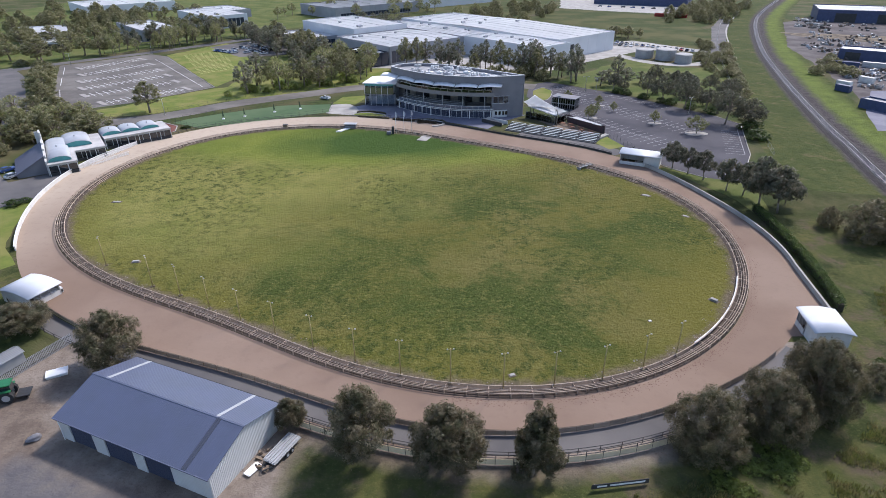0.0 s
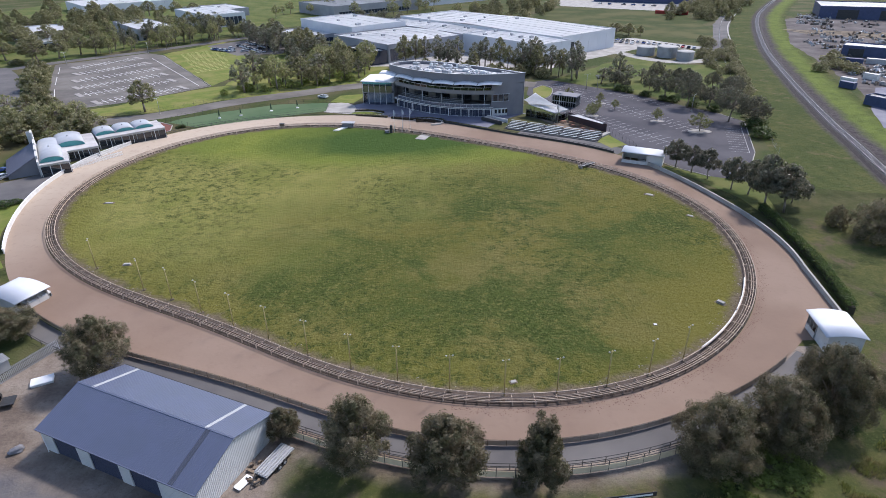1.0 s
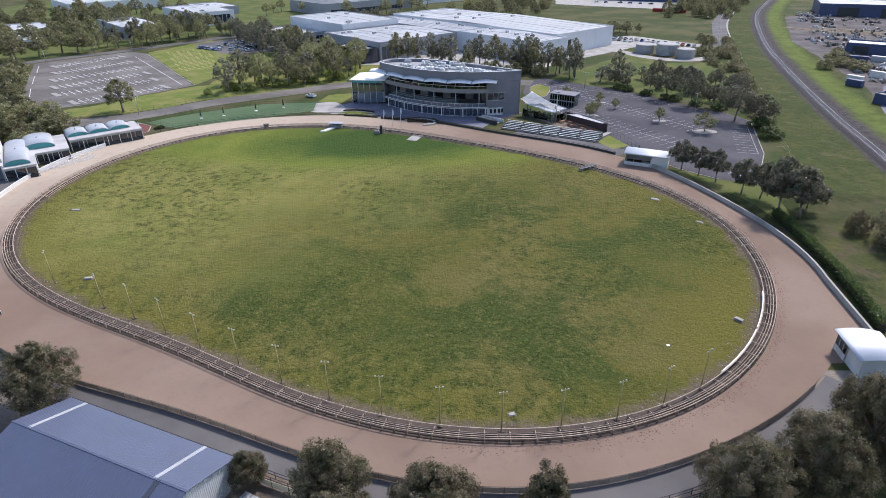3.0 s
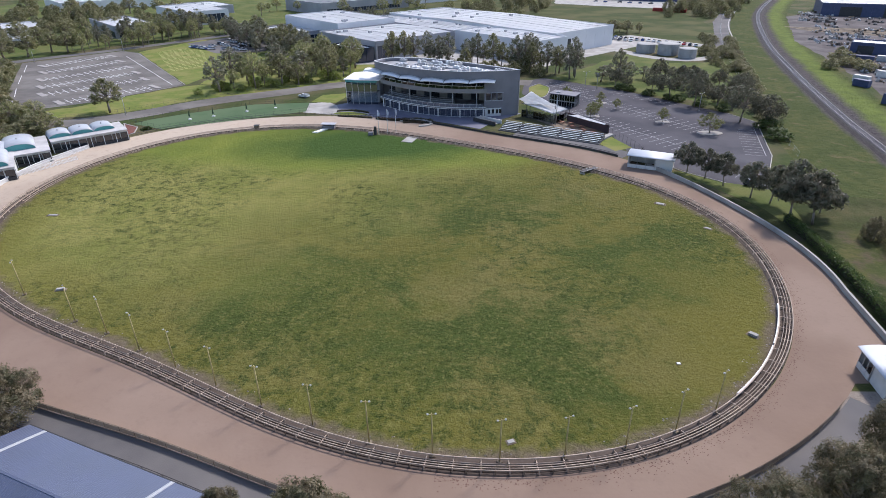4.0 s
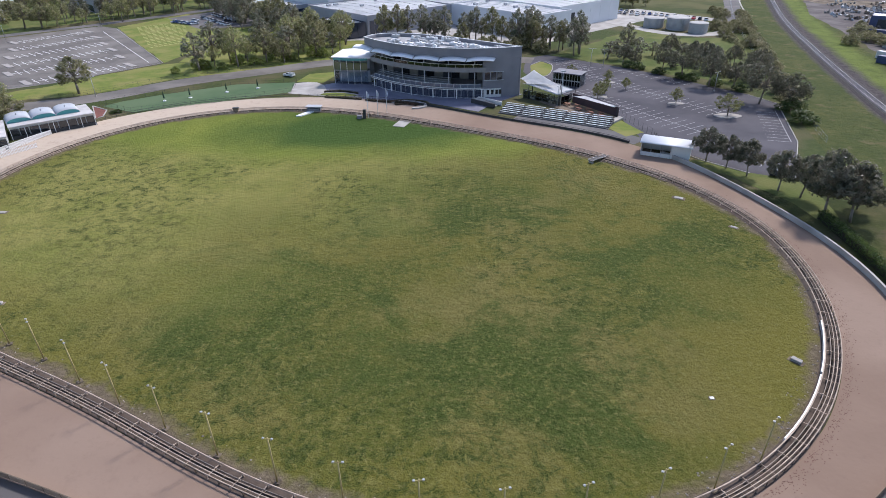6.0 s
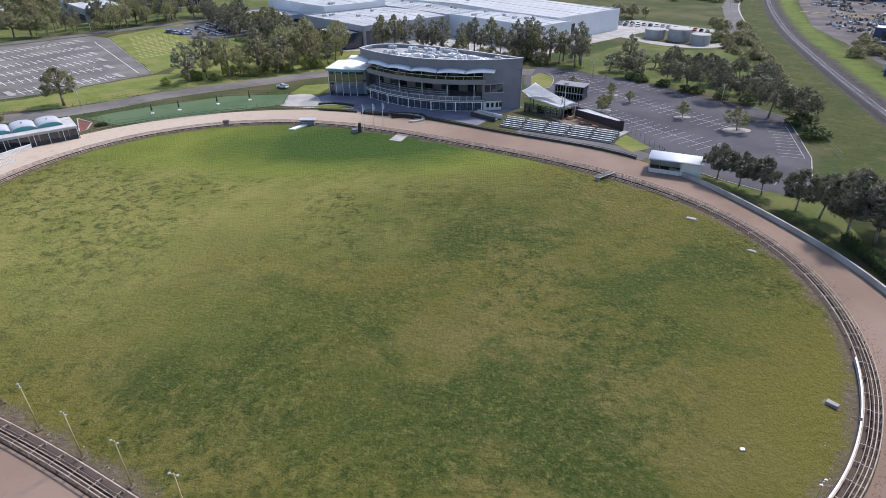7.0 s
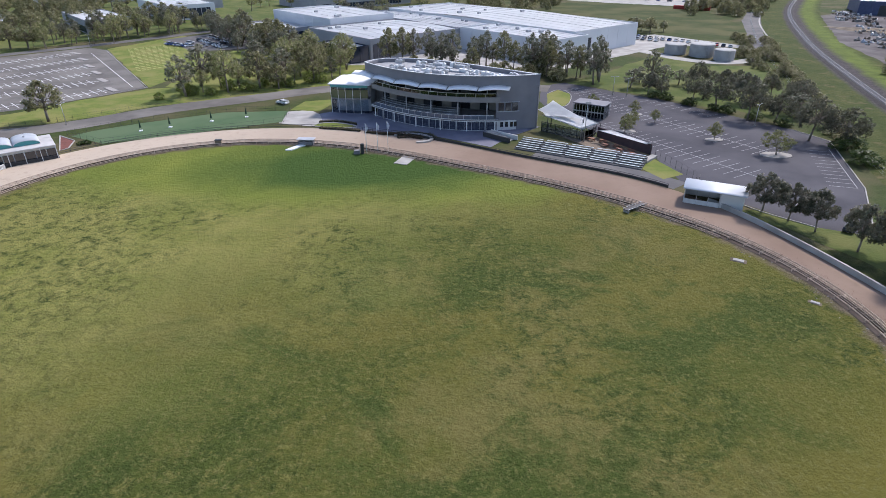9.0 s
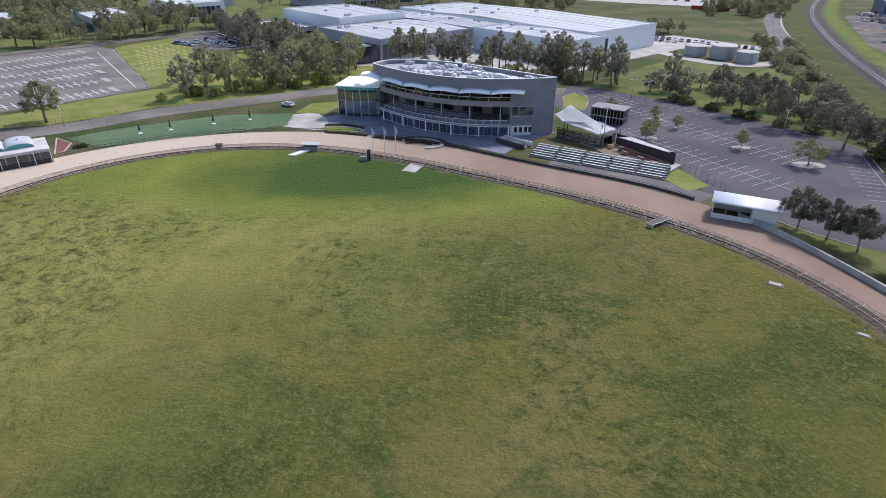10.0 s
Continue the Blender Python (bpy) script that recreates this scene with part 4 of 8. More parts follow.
rr = np.random.RandomState(8)
spots = []
for k in range(1900):
    a, d = rr.uniform(-85, 30), abs(rr.normal(0, 0.8)) + 0.4
    p = curve_at(INNER, radians(a), d, 0.056)
    spots.append((p.x, p.y, 0.056))
flakes("leaf_litter", spots, 0.11, material("dry_litter", (0.16, 0.085, 0.062), (0.11, 0.065, 0.05), 2.0, 0.9), "reddish brown leaf litter on the sand by the rail", "litter", 3)
spots = []
for k in range(420):
    a, d = rr.uniform(-100, 60) if k < 300 else rr.uniform(150, 260), -2.3 - abs(rr.normal(0, 1.0))
    p = curve_at(INNER, radians(a), d, 0.06)
    spots.append((p.x, p.y, 0.06))
flakes("loose_stones", spots, 0.17, material("verge_stones", (0.34, 0.30, 0.27), (0.20, 0.17, 0.15), 1.0, 0.9, random_island=0.4), "loose stones and clods on the bare verge", "stones", 4, 0.6)

# ---- grandstand ----
GS = pose(-34.4, 226.0, 0, 0, 0, math.degrees(math.atan2(-17.0, 63.3)))


def front(u):
    return -7.5 + 0.0137 * (u - 42) ** 2


def back(u):
    s = min(1, max(0, (u - 12) / 53.5))
    return 5 - 0.1 * (u - 12) + 10.3 * max(0, math.sin(math.pi * s ** 0.55))


def span(a, b, n=24):
    return [a + (b - a) * i / n for i in range(n + 1)]


stand = thing("grandstand", GS, "curved grey three storey grandstand with white canopies and a parapet", "grandstand")
# upper drum
bm = bmesh.new()
us = span(12.0, 65.5, 40)
drum = [(u, front(u)) for u in us] + [(u, back(u)) for u in reversed(us[1:-1])]
inner = [(u, front(u) + 0.5) for u in span(13.2, 64.2, 40)] + [(u, max(back(u) - 0.5, front(u) + 0.7)) for u in reversed(span(13.2, 64.2, 40)[1:-1])]
for (z0, z1) in ((11.6, 14.9),):
    lo = [bm.verts.new((x, y, z0)) for x, y in drum]
    hi = [bm.verts.new((x, y, z1)) for x, y in drum]
    k = len(drum)
    for i in range(k):
        bm.faces.new((lo[i], lo[(i + 1) % k], hi[(i + 1) % k], hi[i]))
    hin = [bm.verts.new((x, y, z1)) for x, y in inner]
    lin = [bm.verts.new((x, y, 13.9)) for x, y in inner]
    for i in range(k):
        bm.faces.new((hi[i], hi[(i + 1) % k], hin[(i + 1) % k], hin[i]))
        bm.faces.new((hin[i], hin[(i + 1) % k], lin[(i + 1) % k], lin[i]))
    bm.faces.new(lo)
part("parapet_wall", bm, GREY_WALL, stand, "plain grey curved parapet wall")
ROOF_DECK = material("roof_deck", (0.30, 0.30, 0.31), (0.22, 0.22, 0.23), 0.4, 0.8, color3=(0.36, 0.36, 0.36), scale3=0.2)
bm = bmesh.new()
prism(bm, inner, 13.75, 13.9)
part("roof", bm, ROOF_DECK, stand, "grey flat roof deck")
# white edge of the parapet
bm = bmesh.new()
line = [Vector((x, y, 0)) for x, y in drum] + [Vector((*drum[0], 0))]
wall_band(bm, line, 14.9, 15.02, 0.35)
part("parapet_cap", bm, WHITE, stand, "white metal parapet cap")
# solid end and back walls
bm = bmesh.new()
e1 = span(54.5, 65.5, 10)
prism(bm, [(u, front(u) + 0.02) for u in e1] + [(65.4, back(65.4)), (60, back(60)), (54.5, back(54.5))], 0, 11.6)
part("end_wall", bm, GREY_WALL, stand, "plain grey end wall")
bm = bmesh.new()
b1 = span(12.6, 54.5, 20)
prism(bm, [(u, max(front(u) + 5.0, 2.5)) for u in b1] + [(u, back(u) - 0.02) for u in reversed(b1)], 0, 11.6)
INNER_WALL = material("shaded_inner_wall", (0.16, 0.155, 0.155), (0.11, 0.108, 0.11), 0.5, 0.7)
part("inner_wall", bm, INNER_WALL, stand, "grey inner wall behind the balconies")
# floors, balustrades and glazing
GREY_BAND = material("grey_balustrade", (0.24, 0.235, 0.235), (0.20, 0.195, 0.20), 0.6, 0.7)
for z0, z1, out, lab in ((3.0, 3.4, 1.6, "projecting terrace slab"), (7.9, 9.3, 0.4, "solid grey balcony band"), (11.2, 11.6, 0.3, "grey canopy beam")):
    bm = bmesh.new()
    c = span(15.0, 55.5, 30)
    wall = [(u, front(u) - out) for u in c]
    back_u = [(u, max(front(u) + 5.2, 2.6)) for u in reversed(c)]
    if z1 - z0 > 1:
        wall_band(bm, [Vector((x, y, 0)) for x, y in wall], z0, z1, 0.3)
        prism(bm, [(x, y + 0.15) for x, y in wall] + back_u, z0, z0 + 0.3)
    else:
        prism(bm, wall + back_u, z0, z1)
    part("balcony", bm, GREY_BAND, stand, lab)
MULLION = GREY_LIGHT
# a bluish reflection is put into the colour of these two glasses
GLASS_BLUE = material("blue_balustrade_glass", (0.10, 0.125, 0.165), (0.08, 0.10, 0.135), 0.5, 0.1, spec=0.8)
GLASS_NAVY = material("navy_reflecting_glass", (0.035, 0.042, 0.070), (0.070, 0.080, 0.115), 1.6, 0.12, spec=0.8, spread=0.2)
for z0, z1, out, step, mat in ((0.0, 3.0, 0.5, 2.1, GLASS_NAVY), (3.4, 4.5, 1.5, 2.1, GLASS_BLUE), (9.3, 10.2, 0.4, 2.6, GLASS)):
    c = span(17.0, 54.4, 18 if step < 2.5 else 14)
    for i, (a, b) in enumerate(zip(c, c[1:])):
        bm = bmesh.new()
        wall_band(bm, [Vector((a + 0.06, front(a + 0.06) - out, 0)), Vector((b - 0.06, front(b - 0.06) - out, 0))], z0 + 0.05, z1 - 0.05, 0.03)
        part("pane", bm, mat, stand)
        bm = bmesh.new()
        box(bm, (0.10, 0.12, z1 - z0), Matrix.Translation((a, front(a) - out, z0)))
        part("mullion", bm, MULLION, stand)
# handrails on the terrace edge
for z, out in ((4.55, 1.5), (10.25, 0.4)):
    bm = bmesh.new()
    tube(bm, [Vector((u, front(u) - out, z)) for u in span(17, 54.4, 30)], 0.06, 6)
    part("handrail", bm, WHITE, stand, "white handrail")
# columns
for u in span(20, 52, 4):
    for z0, z1, out in ((0, 3.0, 1.3), (3.4, 7.9, -0.6), (8.2, 11.2, -0.4)):
        bm = bmesh.new()
        rod(bm, (u, front(u) - out, z0), (u, front(u) - out, z1), 0.17, seg=10)
        part("column", bm, GREY_LIGHT, stand, smooth=True)
WINDOW_GREY = material("grey_reflecting_glass", (0.060, 0.066, 0.078), (0.040, 0.046, 0.056), 0.4, 0.12, spec=0.8)
# pale blinds added on every storey as fill for the dark interior
BLIND = material("drawn_blind", (0.26, 0.245, 0.225), (0.16, 0.155, 0.15), 0.6, 0.7)
# dark inner glazing of each storey, with pale frames
for z0, z1 in ((0.2, 2.9), (3.6, 7.6), (8.3, 11.0)):
    c = span(17, 54, 13)
    for a, b in zip(c, c[1:]):
        bm = bmesh.new()
        ya, yb = max(front(a) + 4.9, 2.4) - 0.15, max(front(b) + 4.9, 2.4) - 0.15
        wall_band(bm, [Vector((a + 0.12, ya, 0)), Vector((b - 0.12, yb, 0))], z0, z1, 0.06)
        part("window", bm, (GLASS_DARK, WINDOW_GREY, BLIND)[int(a * 7 + z0 * 3) % 3], stand)
# white posts and edge of the glazed lower terrace, and tiered seating above it
for u in span(16.6, 54.6, 5):
    bm = bmesh.new()
    box(bm, (0.28, 0.28, 3.0), Matrix.Translation((u, front(u) - 1.45, 0)), 0.02)
    part("post", bm, WHITE, stand, "white square post")
for z0, z1, out in ((3.28, 3.42, 1.62), (2.78, 2.92, 1.58), (0.0, 0.12, 0.62)):
    bm = bmesh.new()
    wall_band(bm, [Vector((u, front(u) - out, 0)) for u in span(15.0, 55.4, 30)], z0, z1, 0.06)
    part("edge_trim", bm, WHITE, stand, "white metal edge trim")
TIER = material("tier_seating", (0.155, 0.165, 0.175), (0.115, 0.125, 0.135), 0.8, 0.7)
for k in range(4):
    bm = bmesh.new()
    c = span(17.5, 44.0, 20)
    prism(bm, [(u, front(u) + 0.5 + 0.75 * k) for u in c] + [(u, front(u) + 1.25 + 0.75 * k) for u in reversed(c)], 3.4, 3.75 + 0.4 * k)
    part("seating_tier", bm, TIER, stand, "grey stepped seating tier")
    bm = bmesh.new()
    tube(bm, [Vector((u, front(u) + 0.55 + 0.75 * k, 4.25 + 0.4 * k)) for u in c], 0.05, 5)
    part("seat_rail", bm, GREY_LIGHT, stand, "pale seat rail")
# furniture on the balconies: tables in dark rows
bm = bmesh.new()
box(bm, (1.1, 1.1, 0.06), Matrix.Translation((0, 0, 0.70)), 0.01)
rod(bm, (0, 0, 0), (0, 0, 0.7), 0.06)
box(bm, (0.5, 0.5, 0.04), Matrix())
table_mesh = to_mesh("table", bm, DARK_STEEL)
rnd = random.Random(4)
for u in span(19, 53, 17):
    for z, o in ((3.4, 0.6), (8.2, 1.2)):
        ob = tagged(new("balcony_table", table_mesh), "dark square table on the grandstand balcony", "table", "balcony tables")
        ob.matrix_basis = GS @ pose(u + rnd.uniform(-.3, .3), front(u) + o, z, 0, 0, rnd.uniform(0, 40))
# windows and doors of the solid end
for u0, u1, z0, z1, mat, lab in ((55.2, 56.6, 5.4, 7.7, GLASS_DARK, ""), (57.0, 58.4, 5.4, 7.7, GLASS_DARK, ""), (58.8, 60.2, 5.4, 7.7, GLASS_DARK, "")):
    bm = bmesh.new()
    wall_band(bm, [Vector((u0, front(u0) - 0.05, 0)), Vector((u1, front(u1) - 0.05, 0))], z0, z1, 0.12)
    part("window", bm, mat, stand)
bm = bmesh.new()
wall_band(bm, [Vector((u, front(u) - 0.03, 0)) for u in span(54.9, 60.6, 4)], 5.15, 5.35, 0.3)
wall_band(bm, [Vector((u, front(u) - 0.03, 0)) for u in span(54.9, 60.6, 4)], 7.75, 7.9, 0.3)
part("window_frame", bm, GREY_LIGHT, stand)
bm = bmesh.new()
wall_band(bm, [Vector((u, front(u) - 0.03, 0)) for u in span(54.9, 60.0, 4)], 0.0, 2.7, 0.1)
part("door_panel", bm, WHITE_WALL, stand, "off-white door panels")
for u in (55.8, 57.1, 58.4, 59.4):
    bm = bmesh.new()
    wall_band(bm, [Vector((u, front(u) - 0.12, 0)), Vector((u + 0.75, front(u + 0.75) - 0.12, 0))], 0.9, 2.3, 0.08)
    part("window", bm, GLASS_DARK, stand)
# six white canopies along the balcony, each arched up between its ends
for i in range(6):
    u0 = 8.0 + i * 8.4
    u1 = u0 + 8.1
    bm = bmesh.new()
    rows = []
    for j in range(9):
        u = u0 + (u1 - u0) * j / 8
        w = 0.55 * math.sin(math.pi * j / 8)
        f = front(max(u, 15.5))
        f = f if u > 15 else front(15.5) + (15 - u) * 0.55
        rows.append([bm.verts.new((u, f - 2.6 + 0.2 * j / 8, 11.55 + w * 0.6)), bm.verts.new((u, f + 0.3, 12.05 + w)),
                     bm.verts.new((u, f + 0.3, 11.9 + w)), bm.verts.new((u, f - 2.6 + 0.2 * j / 8, 11.40 + w * 0.6))])
    for a, b in zip(rows, rows[1:]):
        for k in range(4):
            bm.faces.new((a[k], a[(k + 1) % 4], b[(k + 1) % 4], b[k]))
    bm.faces.new(rows[0])
    bm.faces.new(rows[-1][::-1])
    part("canopy", bm, CANVAS, stand, "white arched canopy", True)
# roof plant
rnd = random.Random(11)
for i in range(70):
    u = rnd.uniform(20, 60)
    lo, hi = front(u) + 2.2, back(u) - 1.6
    if hi - lo < 1:
        continue
    v = rnd.uniform(lo, hi)
    bm = bmesh.new()
    sx, sy, sz = rnd.choice(((2.6, 1.6, 0.9), (1.6, 1.4, 0.8), (4.0, 0.5, 0.4), (1.0, 1.0, 1.1), (3.0, 0.4, 0.35), (0.8, 0.8, 0.7)))
    box(bm, (sx, sy, sz), pose(u, v, 13.9, 0, 0, rnd.uniform(-25, 5)), 0.04)
    if sz > 0.75:
        rod(bm, (u, v, 13.9 + sz), (u, v, 14.12 + sz), 0.4, seg=12)
    part("roof_unit", bm, rnd.choice((WHITE, GREY_LIGHT, STEEL)), stand, "pale metal roof plant unit")
# glazed entrance wing
# olive tint paints reflected trees into the upper panes
TREE_GLASS = material("tree_reflection_glass", (0.070, 0.105, 0.040), (0.040, 0.055, 0.030), 0.3, 0.12, spec=0.8)
WING_CORE = material("pale_lobby_wall", (0.50, 0.51, 0.54), (0.36, 0.38, 0.42), 0.6, 0.8)
LOBBY_GLASS = glass_material("clear_lobby_glass", (0.80, 0.86, 0.92))
WX, WY = 2.4, 1.6
bm = bmesh.new()
prism(bm, [(x + WX, y + WY) for x, y in ((-0.6, -1.2), (7, -0.8), (11, 0.6), (11, 9.5), (6, 13.0), (-0.6, 8.5))], 0, 0.12)
part("wing_floor", bm, PAVING, stand)
bm = bmesh.new()
wing_top = [(x + WX, y + WY) for x, y in ((-1.0, -1.5), (6, -1.2), (12.4, -0.1), (12.4, 9.5), (6, 12.0), (-1.0, 9.0))]
prism(bm, wing_top, 8.7, lambda x, y: 8.95 + 0.05 * max(0, y))
part("wing_roof", bm, CANVAS, stand, "white sloping wing roof")
bm = bmesh.new()
prism(bm, [(x + WX, y + WY) for x, y in ((0.2, 1.6), (11, 3.2), (11, 9.3), (6, 11.5), (0.2, 8.2))], 0.12, 8.7)
part("wing_core", bm, WING_CORE, stand, "pale lobby wall")
bm = bmesh.new()
prism(bm, [(x + WX, y + WY) for x, y in ((-0.3, -0.9), (7, -0.6), (11, 0.6), (11, 3.1), (0.2, 1.5), (-0.3, 1.5))], 4.3, 4.7)
part("wing_slab", bm, GREY_BAND, stand)
wl = [(x + WX, y + WY) for x, y in ((-0.4, 4.4), (-0.4, -1.0), (2.0, -0.95), (4.3, -0.85), (6.6, -0.6), (8.9, -0.1), (11.1, 0.6))]
for (a, b) in zip(wl, wl[1:]):
    for z0, z1, mat in ((0.12, 4.3, LOBBY_GLASS), (4.7, 7.2, TREE_GLASS), (7.2, 8.7, GLASS_TEAL)):
        bm = bmesh.new()
        wall_band(bm, [Vector((*a, 0)), Vector((*b, 0))], z0, z1, 0.05)
        part("pane", bm, mat, stand, "teal tinted pane")
    bm = bmesh.new()
    box(bm, (0.12, 0.12, 8.7), Matrix.Translation((*a, 0.0)))
    part("mullion", bm, WHITE, stand)
bm = bmesh.new()
wall_band(bm, [Vector((x, y - 0.15, 0)) for x, y in wl[1:]], 7.9, 8.6, 0.08)
part("fascia", bm, TEAL, stand, "blue teal fascia panel")

# ---- terraces and garden before the stand ----
TERRACE = material("dark_terrace_concrete", (0.115, 0.115, 0.118), (0.085, 0.085, 0.09), 0.8, 0.9)
SEAT = material("bench_plank", (0.60, 0.65, 0.65), (0.36, 0.40, 0.40), 0.5, 0.5)
steps = thing("viewing_terrace", Matrix(), "stepped concrete viewing terrace with pale benches", "terrace", kind="structure")
ta, tb = Vector((20.4, 190.0, 0)), Vector((48.4, 174.4, 0))
tdir = (tb - ta).normalized()
tn = Vector((-tdir.y, tdir.x, 0))
for i in range(6):
    bm = bmesh.new()
    a, b = ta + tn * (1.0 * i), tb + tn * (1.0 * i)
    m = Matrix.Translation((a + b) / 2 + tn * 0.42) @ Matrix.Rotation(math.atan2(tdir.y, tdir.x), 4, "Z")
    box(bm, ((b - a).length, 0.98, 0.2 + 0.24 * i), m, 0.02)
    part("step", bm, TERRACE, steps)
    for k in range(5):
        # planks stop at the aisles
        wide = (b - a).length / 5
        bm = bmesh.new()
        box(bm, (wide - 0.9, 0.36, 0.07), m @ Matrix.Translation((wide * (k - 2) + 0.25 * math.sin(i * 2.3 + k), 0.1, 0.2 + 0.24 * i + 0.36)), 0.01)
        part("bench_seat", bm, SEAT, steps, "pale green-grey bench plank")
    for k in range(13):
        bm = bmesh.new()
        box(bm, (0.08, 0.3, 0.36), m @ Matrix.Translation((((b - a).length * 0.96) * (k / 12 - 0.5), 0.1, 0.2 + 0.24 * i)))
        part("bench_leg", bm, DARK_STEEL, steps)
ramp = thing("stair_ramp", pose(18.0, 198.8, 0, 0, 0, -42), "pale concrete stair with dark side walls", "stair", kind="structure")
for i in range(7):
    bm = bmesh.new()
    box(bm, (1.1, 2.6, 0.18 * (7 - i)), pose(-4 + 1.1 * i, 0, 0), 0.02)
    part("step", bm, CONCRETE, ramp)
for y in (-1.7, 1.7):
    bm = bmesh.new()
    box(bm, (9.0, 0.35, 1.25), pose(-0.5, y, 0), 0.03)
    part("side_wall", bm, WHITE_WALL if y > 0 else DARK_STEEL, ramp)


HEDGE_CORE = material("shaded_twigs", (0.035, 0.032, 0.022), (0.055, 0.048, 0.03), 2.0, 0.95)


def hedge(name, line, w, h, label, mat=None, seed=1, dens=26, group=""):
    """A clipped hedge or shrub bed of many small leaves on a dark woody core."""
    t = thing(name, Matrix.Translation(line[0]), label, "hedge", group)
    loc = [p - line[0] for p in line]
    rr = np.random.RandomState(seed)
    V, F = [], []
    for a, b in zip(loc, loc[1:]):
        d = b - a
        k = int(d.length * dens * (w + h))
        nrm = Vector((d.y, -d.x, 0)).normalized()
        for _ in range(k):
            s, o, z = rr.rand(), rr.uniform(-1, 1), rr.rand() ** 0.6
            edge = max(abs(o), z)
            p = a + d * s + nrm * (o * w / 2 * (0.85 + 0.15 * rr.rand())) + Vector((0, 0, z * h * (0.85 + 0.25 * rr.rand())))
            q = Vector(rr.normal(size=3)).normalized() * 0.17
            r = q.cross(Vector(rr.normal(size=3))).normalized() * 0.09
            n0 = len(V)
            V += [p - q, p + r, p + q, p - r]
            F.append((n0, n0 + 1, n0 + 2, n0 + 3))
    me = bpy.data.meshes.new("foliage")
    me.from_pydata(V, [], F)
    me.materials.append(mat or LEAF_DARK)
    part("foliage", me, None, t)
    bm = bmesh.new()
    wall_band(bm, [Vector(p) for p in loc], 0, h * 0.7, w * 0.5)
    part("woody_core", bm, HEDGE_CORE, t, "dark twiggy stems")
    return t


LEAF_RED = leaf_material("red_shrub_leaves", (0.105, 0.062, 0.045), (0.075, 0.060, 0.036))
hedge("garden_hedge", [Vector((-33, 208.5, 0)), Vector((-27, 207.2, 0)), Vector((-21, 205.5, 0))], 1.2, 0.7, "low dark shrub bed edging the forecourt", LEAF_DARK, 3)
hedge("garden_hedge", [Vector((-19.5, 204.4, 0)), Vector((-14, 202.5, 0)), Vector((-8, 201.3, 0)), Vector((-3.5, 198.5, 0))], 1.3, 0.8, "low reddish shrub bed beside the forecourt", LEAF_RED, 4)
hedge("garden_hedge", [Vector((-10.2, 199.6, 0)), Vector((-6.5, 200.6, 0)), Vector((-3.4, 198.6, 0))], 2.6, 0.5, "reddish shrubs inside the curved planter", LEAF_RED, 14)
hedge("garden_hedge", [Vector((-10.8, 203.4, 0)), Vector((-5.8, 204.0, 0)), Vector((-1.2, 202.0, 0)), Vector((0.6, 198.8, 0))], 0.7, 0.6, "low dark clipped border hedge round the planter", LEAF_DARK, 15)
# curved planter wall
bm = bmesh.new()
wall_band(bm, [Vector((-6.2 + 5.4 * math.cos(radians(a)), 198.9 + 3.6 * math.sin(radians(a)) - 0.2 * 5.4 * math.cos(radians(a)), 0)) for a in range(-75, 165, 10)], 0, 0.45, 0.95)
planter = tagged(new("planter_wall", to_mesh("planter_wall", bm, CONCRETE)), "curved pale concrete planter wall on the forecourt", "planter")
oval = smooth_line([(-35.6, 210.6), (-34.0, 213.4), (-29.5, 214.0), (-24.0, 211.6), (-23.0, 209.2), (-28.5, 209.0), (-35.6, 210.6)], 6)
bm = bmesh.new()
prism(bm, [(p.x, p.y) for p in oval[:-1]], 0.04, 0.10)
structure("garden_lawn", bm, LAWN, "small kerbed oval of lawn on the forecourt", "grass")
bm = bmesh.new()
wall_band(bm, oval, 0.04, 0.22, 0.35)
structure("garden_kerb", bm, CONCRETE, "pale kerb round the small lawn", "kerb")
hedge("garden_hedge", [p + Vector((0.2, 1.3, 0)) for p in oval[5:22:3]], 0.7, 0.7, "low dark clipped border hedge round the lawn", LEAF_DARK, 16)
# flags
FLAG = material("flag_cloth", (0.55, 0.56, 0.62), (0.30, 0.30, 0.42), 1.5, 0.8)
for i, (x, y) in enumerate(((-16.9, 186.7), (-14.2, 187.6), (-11.7, 188.6))):
    t = thing("flagpole", pose(x, y, 0.05), "tall white flagpole with a limp pale flag", "flagpole", "flagpoles by the finish")
    bm = bmesh.new()
    rod(bm, (0, 0, 0), (0, 0, 7.6), 0.08, 0.05)
    part("pole", bm, WHITE, t, smooth=True)
    bm = bmesh.new()
    strip(bm, [(0.06 + 0.12 * j, 0.1 * math.sin(j * 1.3), 7.4 - 0.07 * j * j * 0.5) for j in range(6)], [(0.06 + 0.06 * j, 0.1 * math.sin(j * 1.3), 6.1 - 0.12 * j) for j in range(6)], thick=0.02)
    part("flag", bm, FLAG, t)

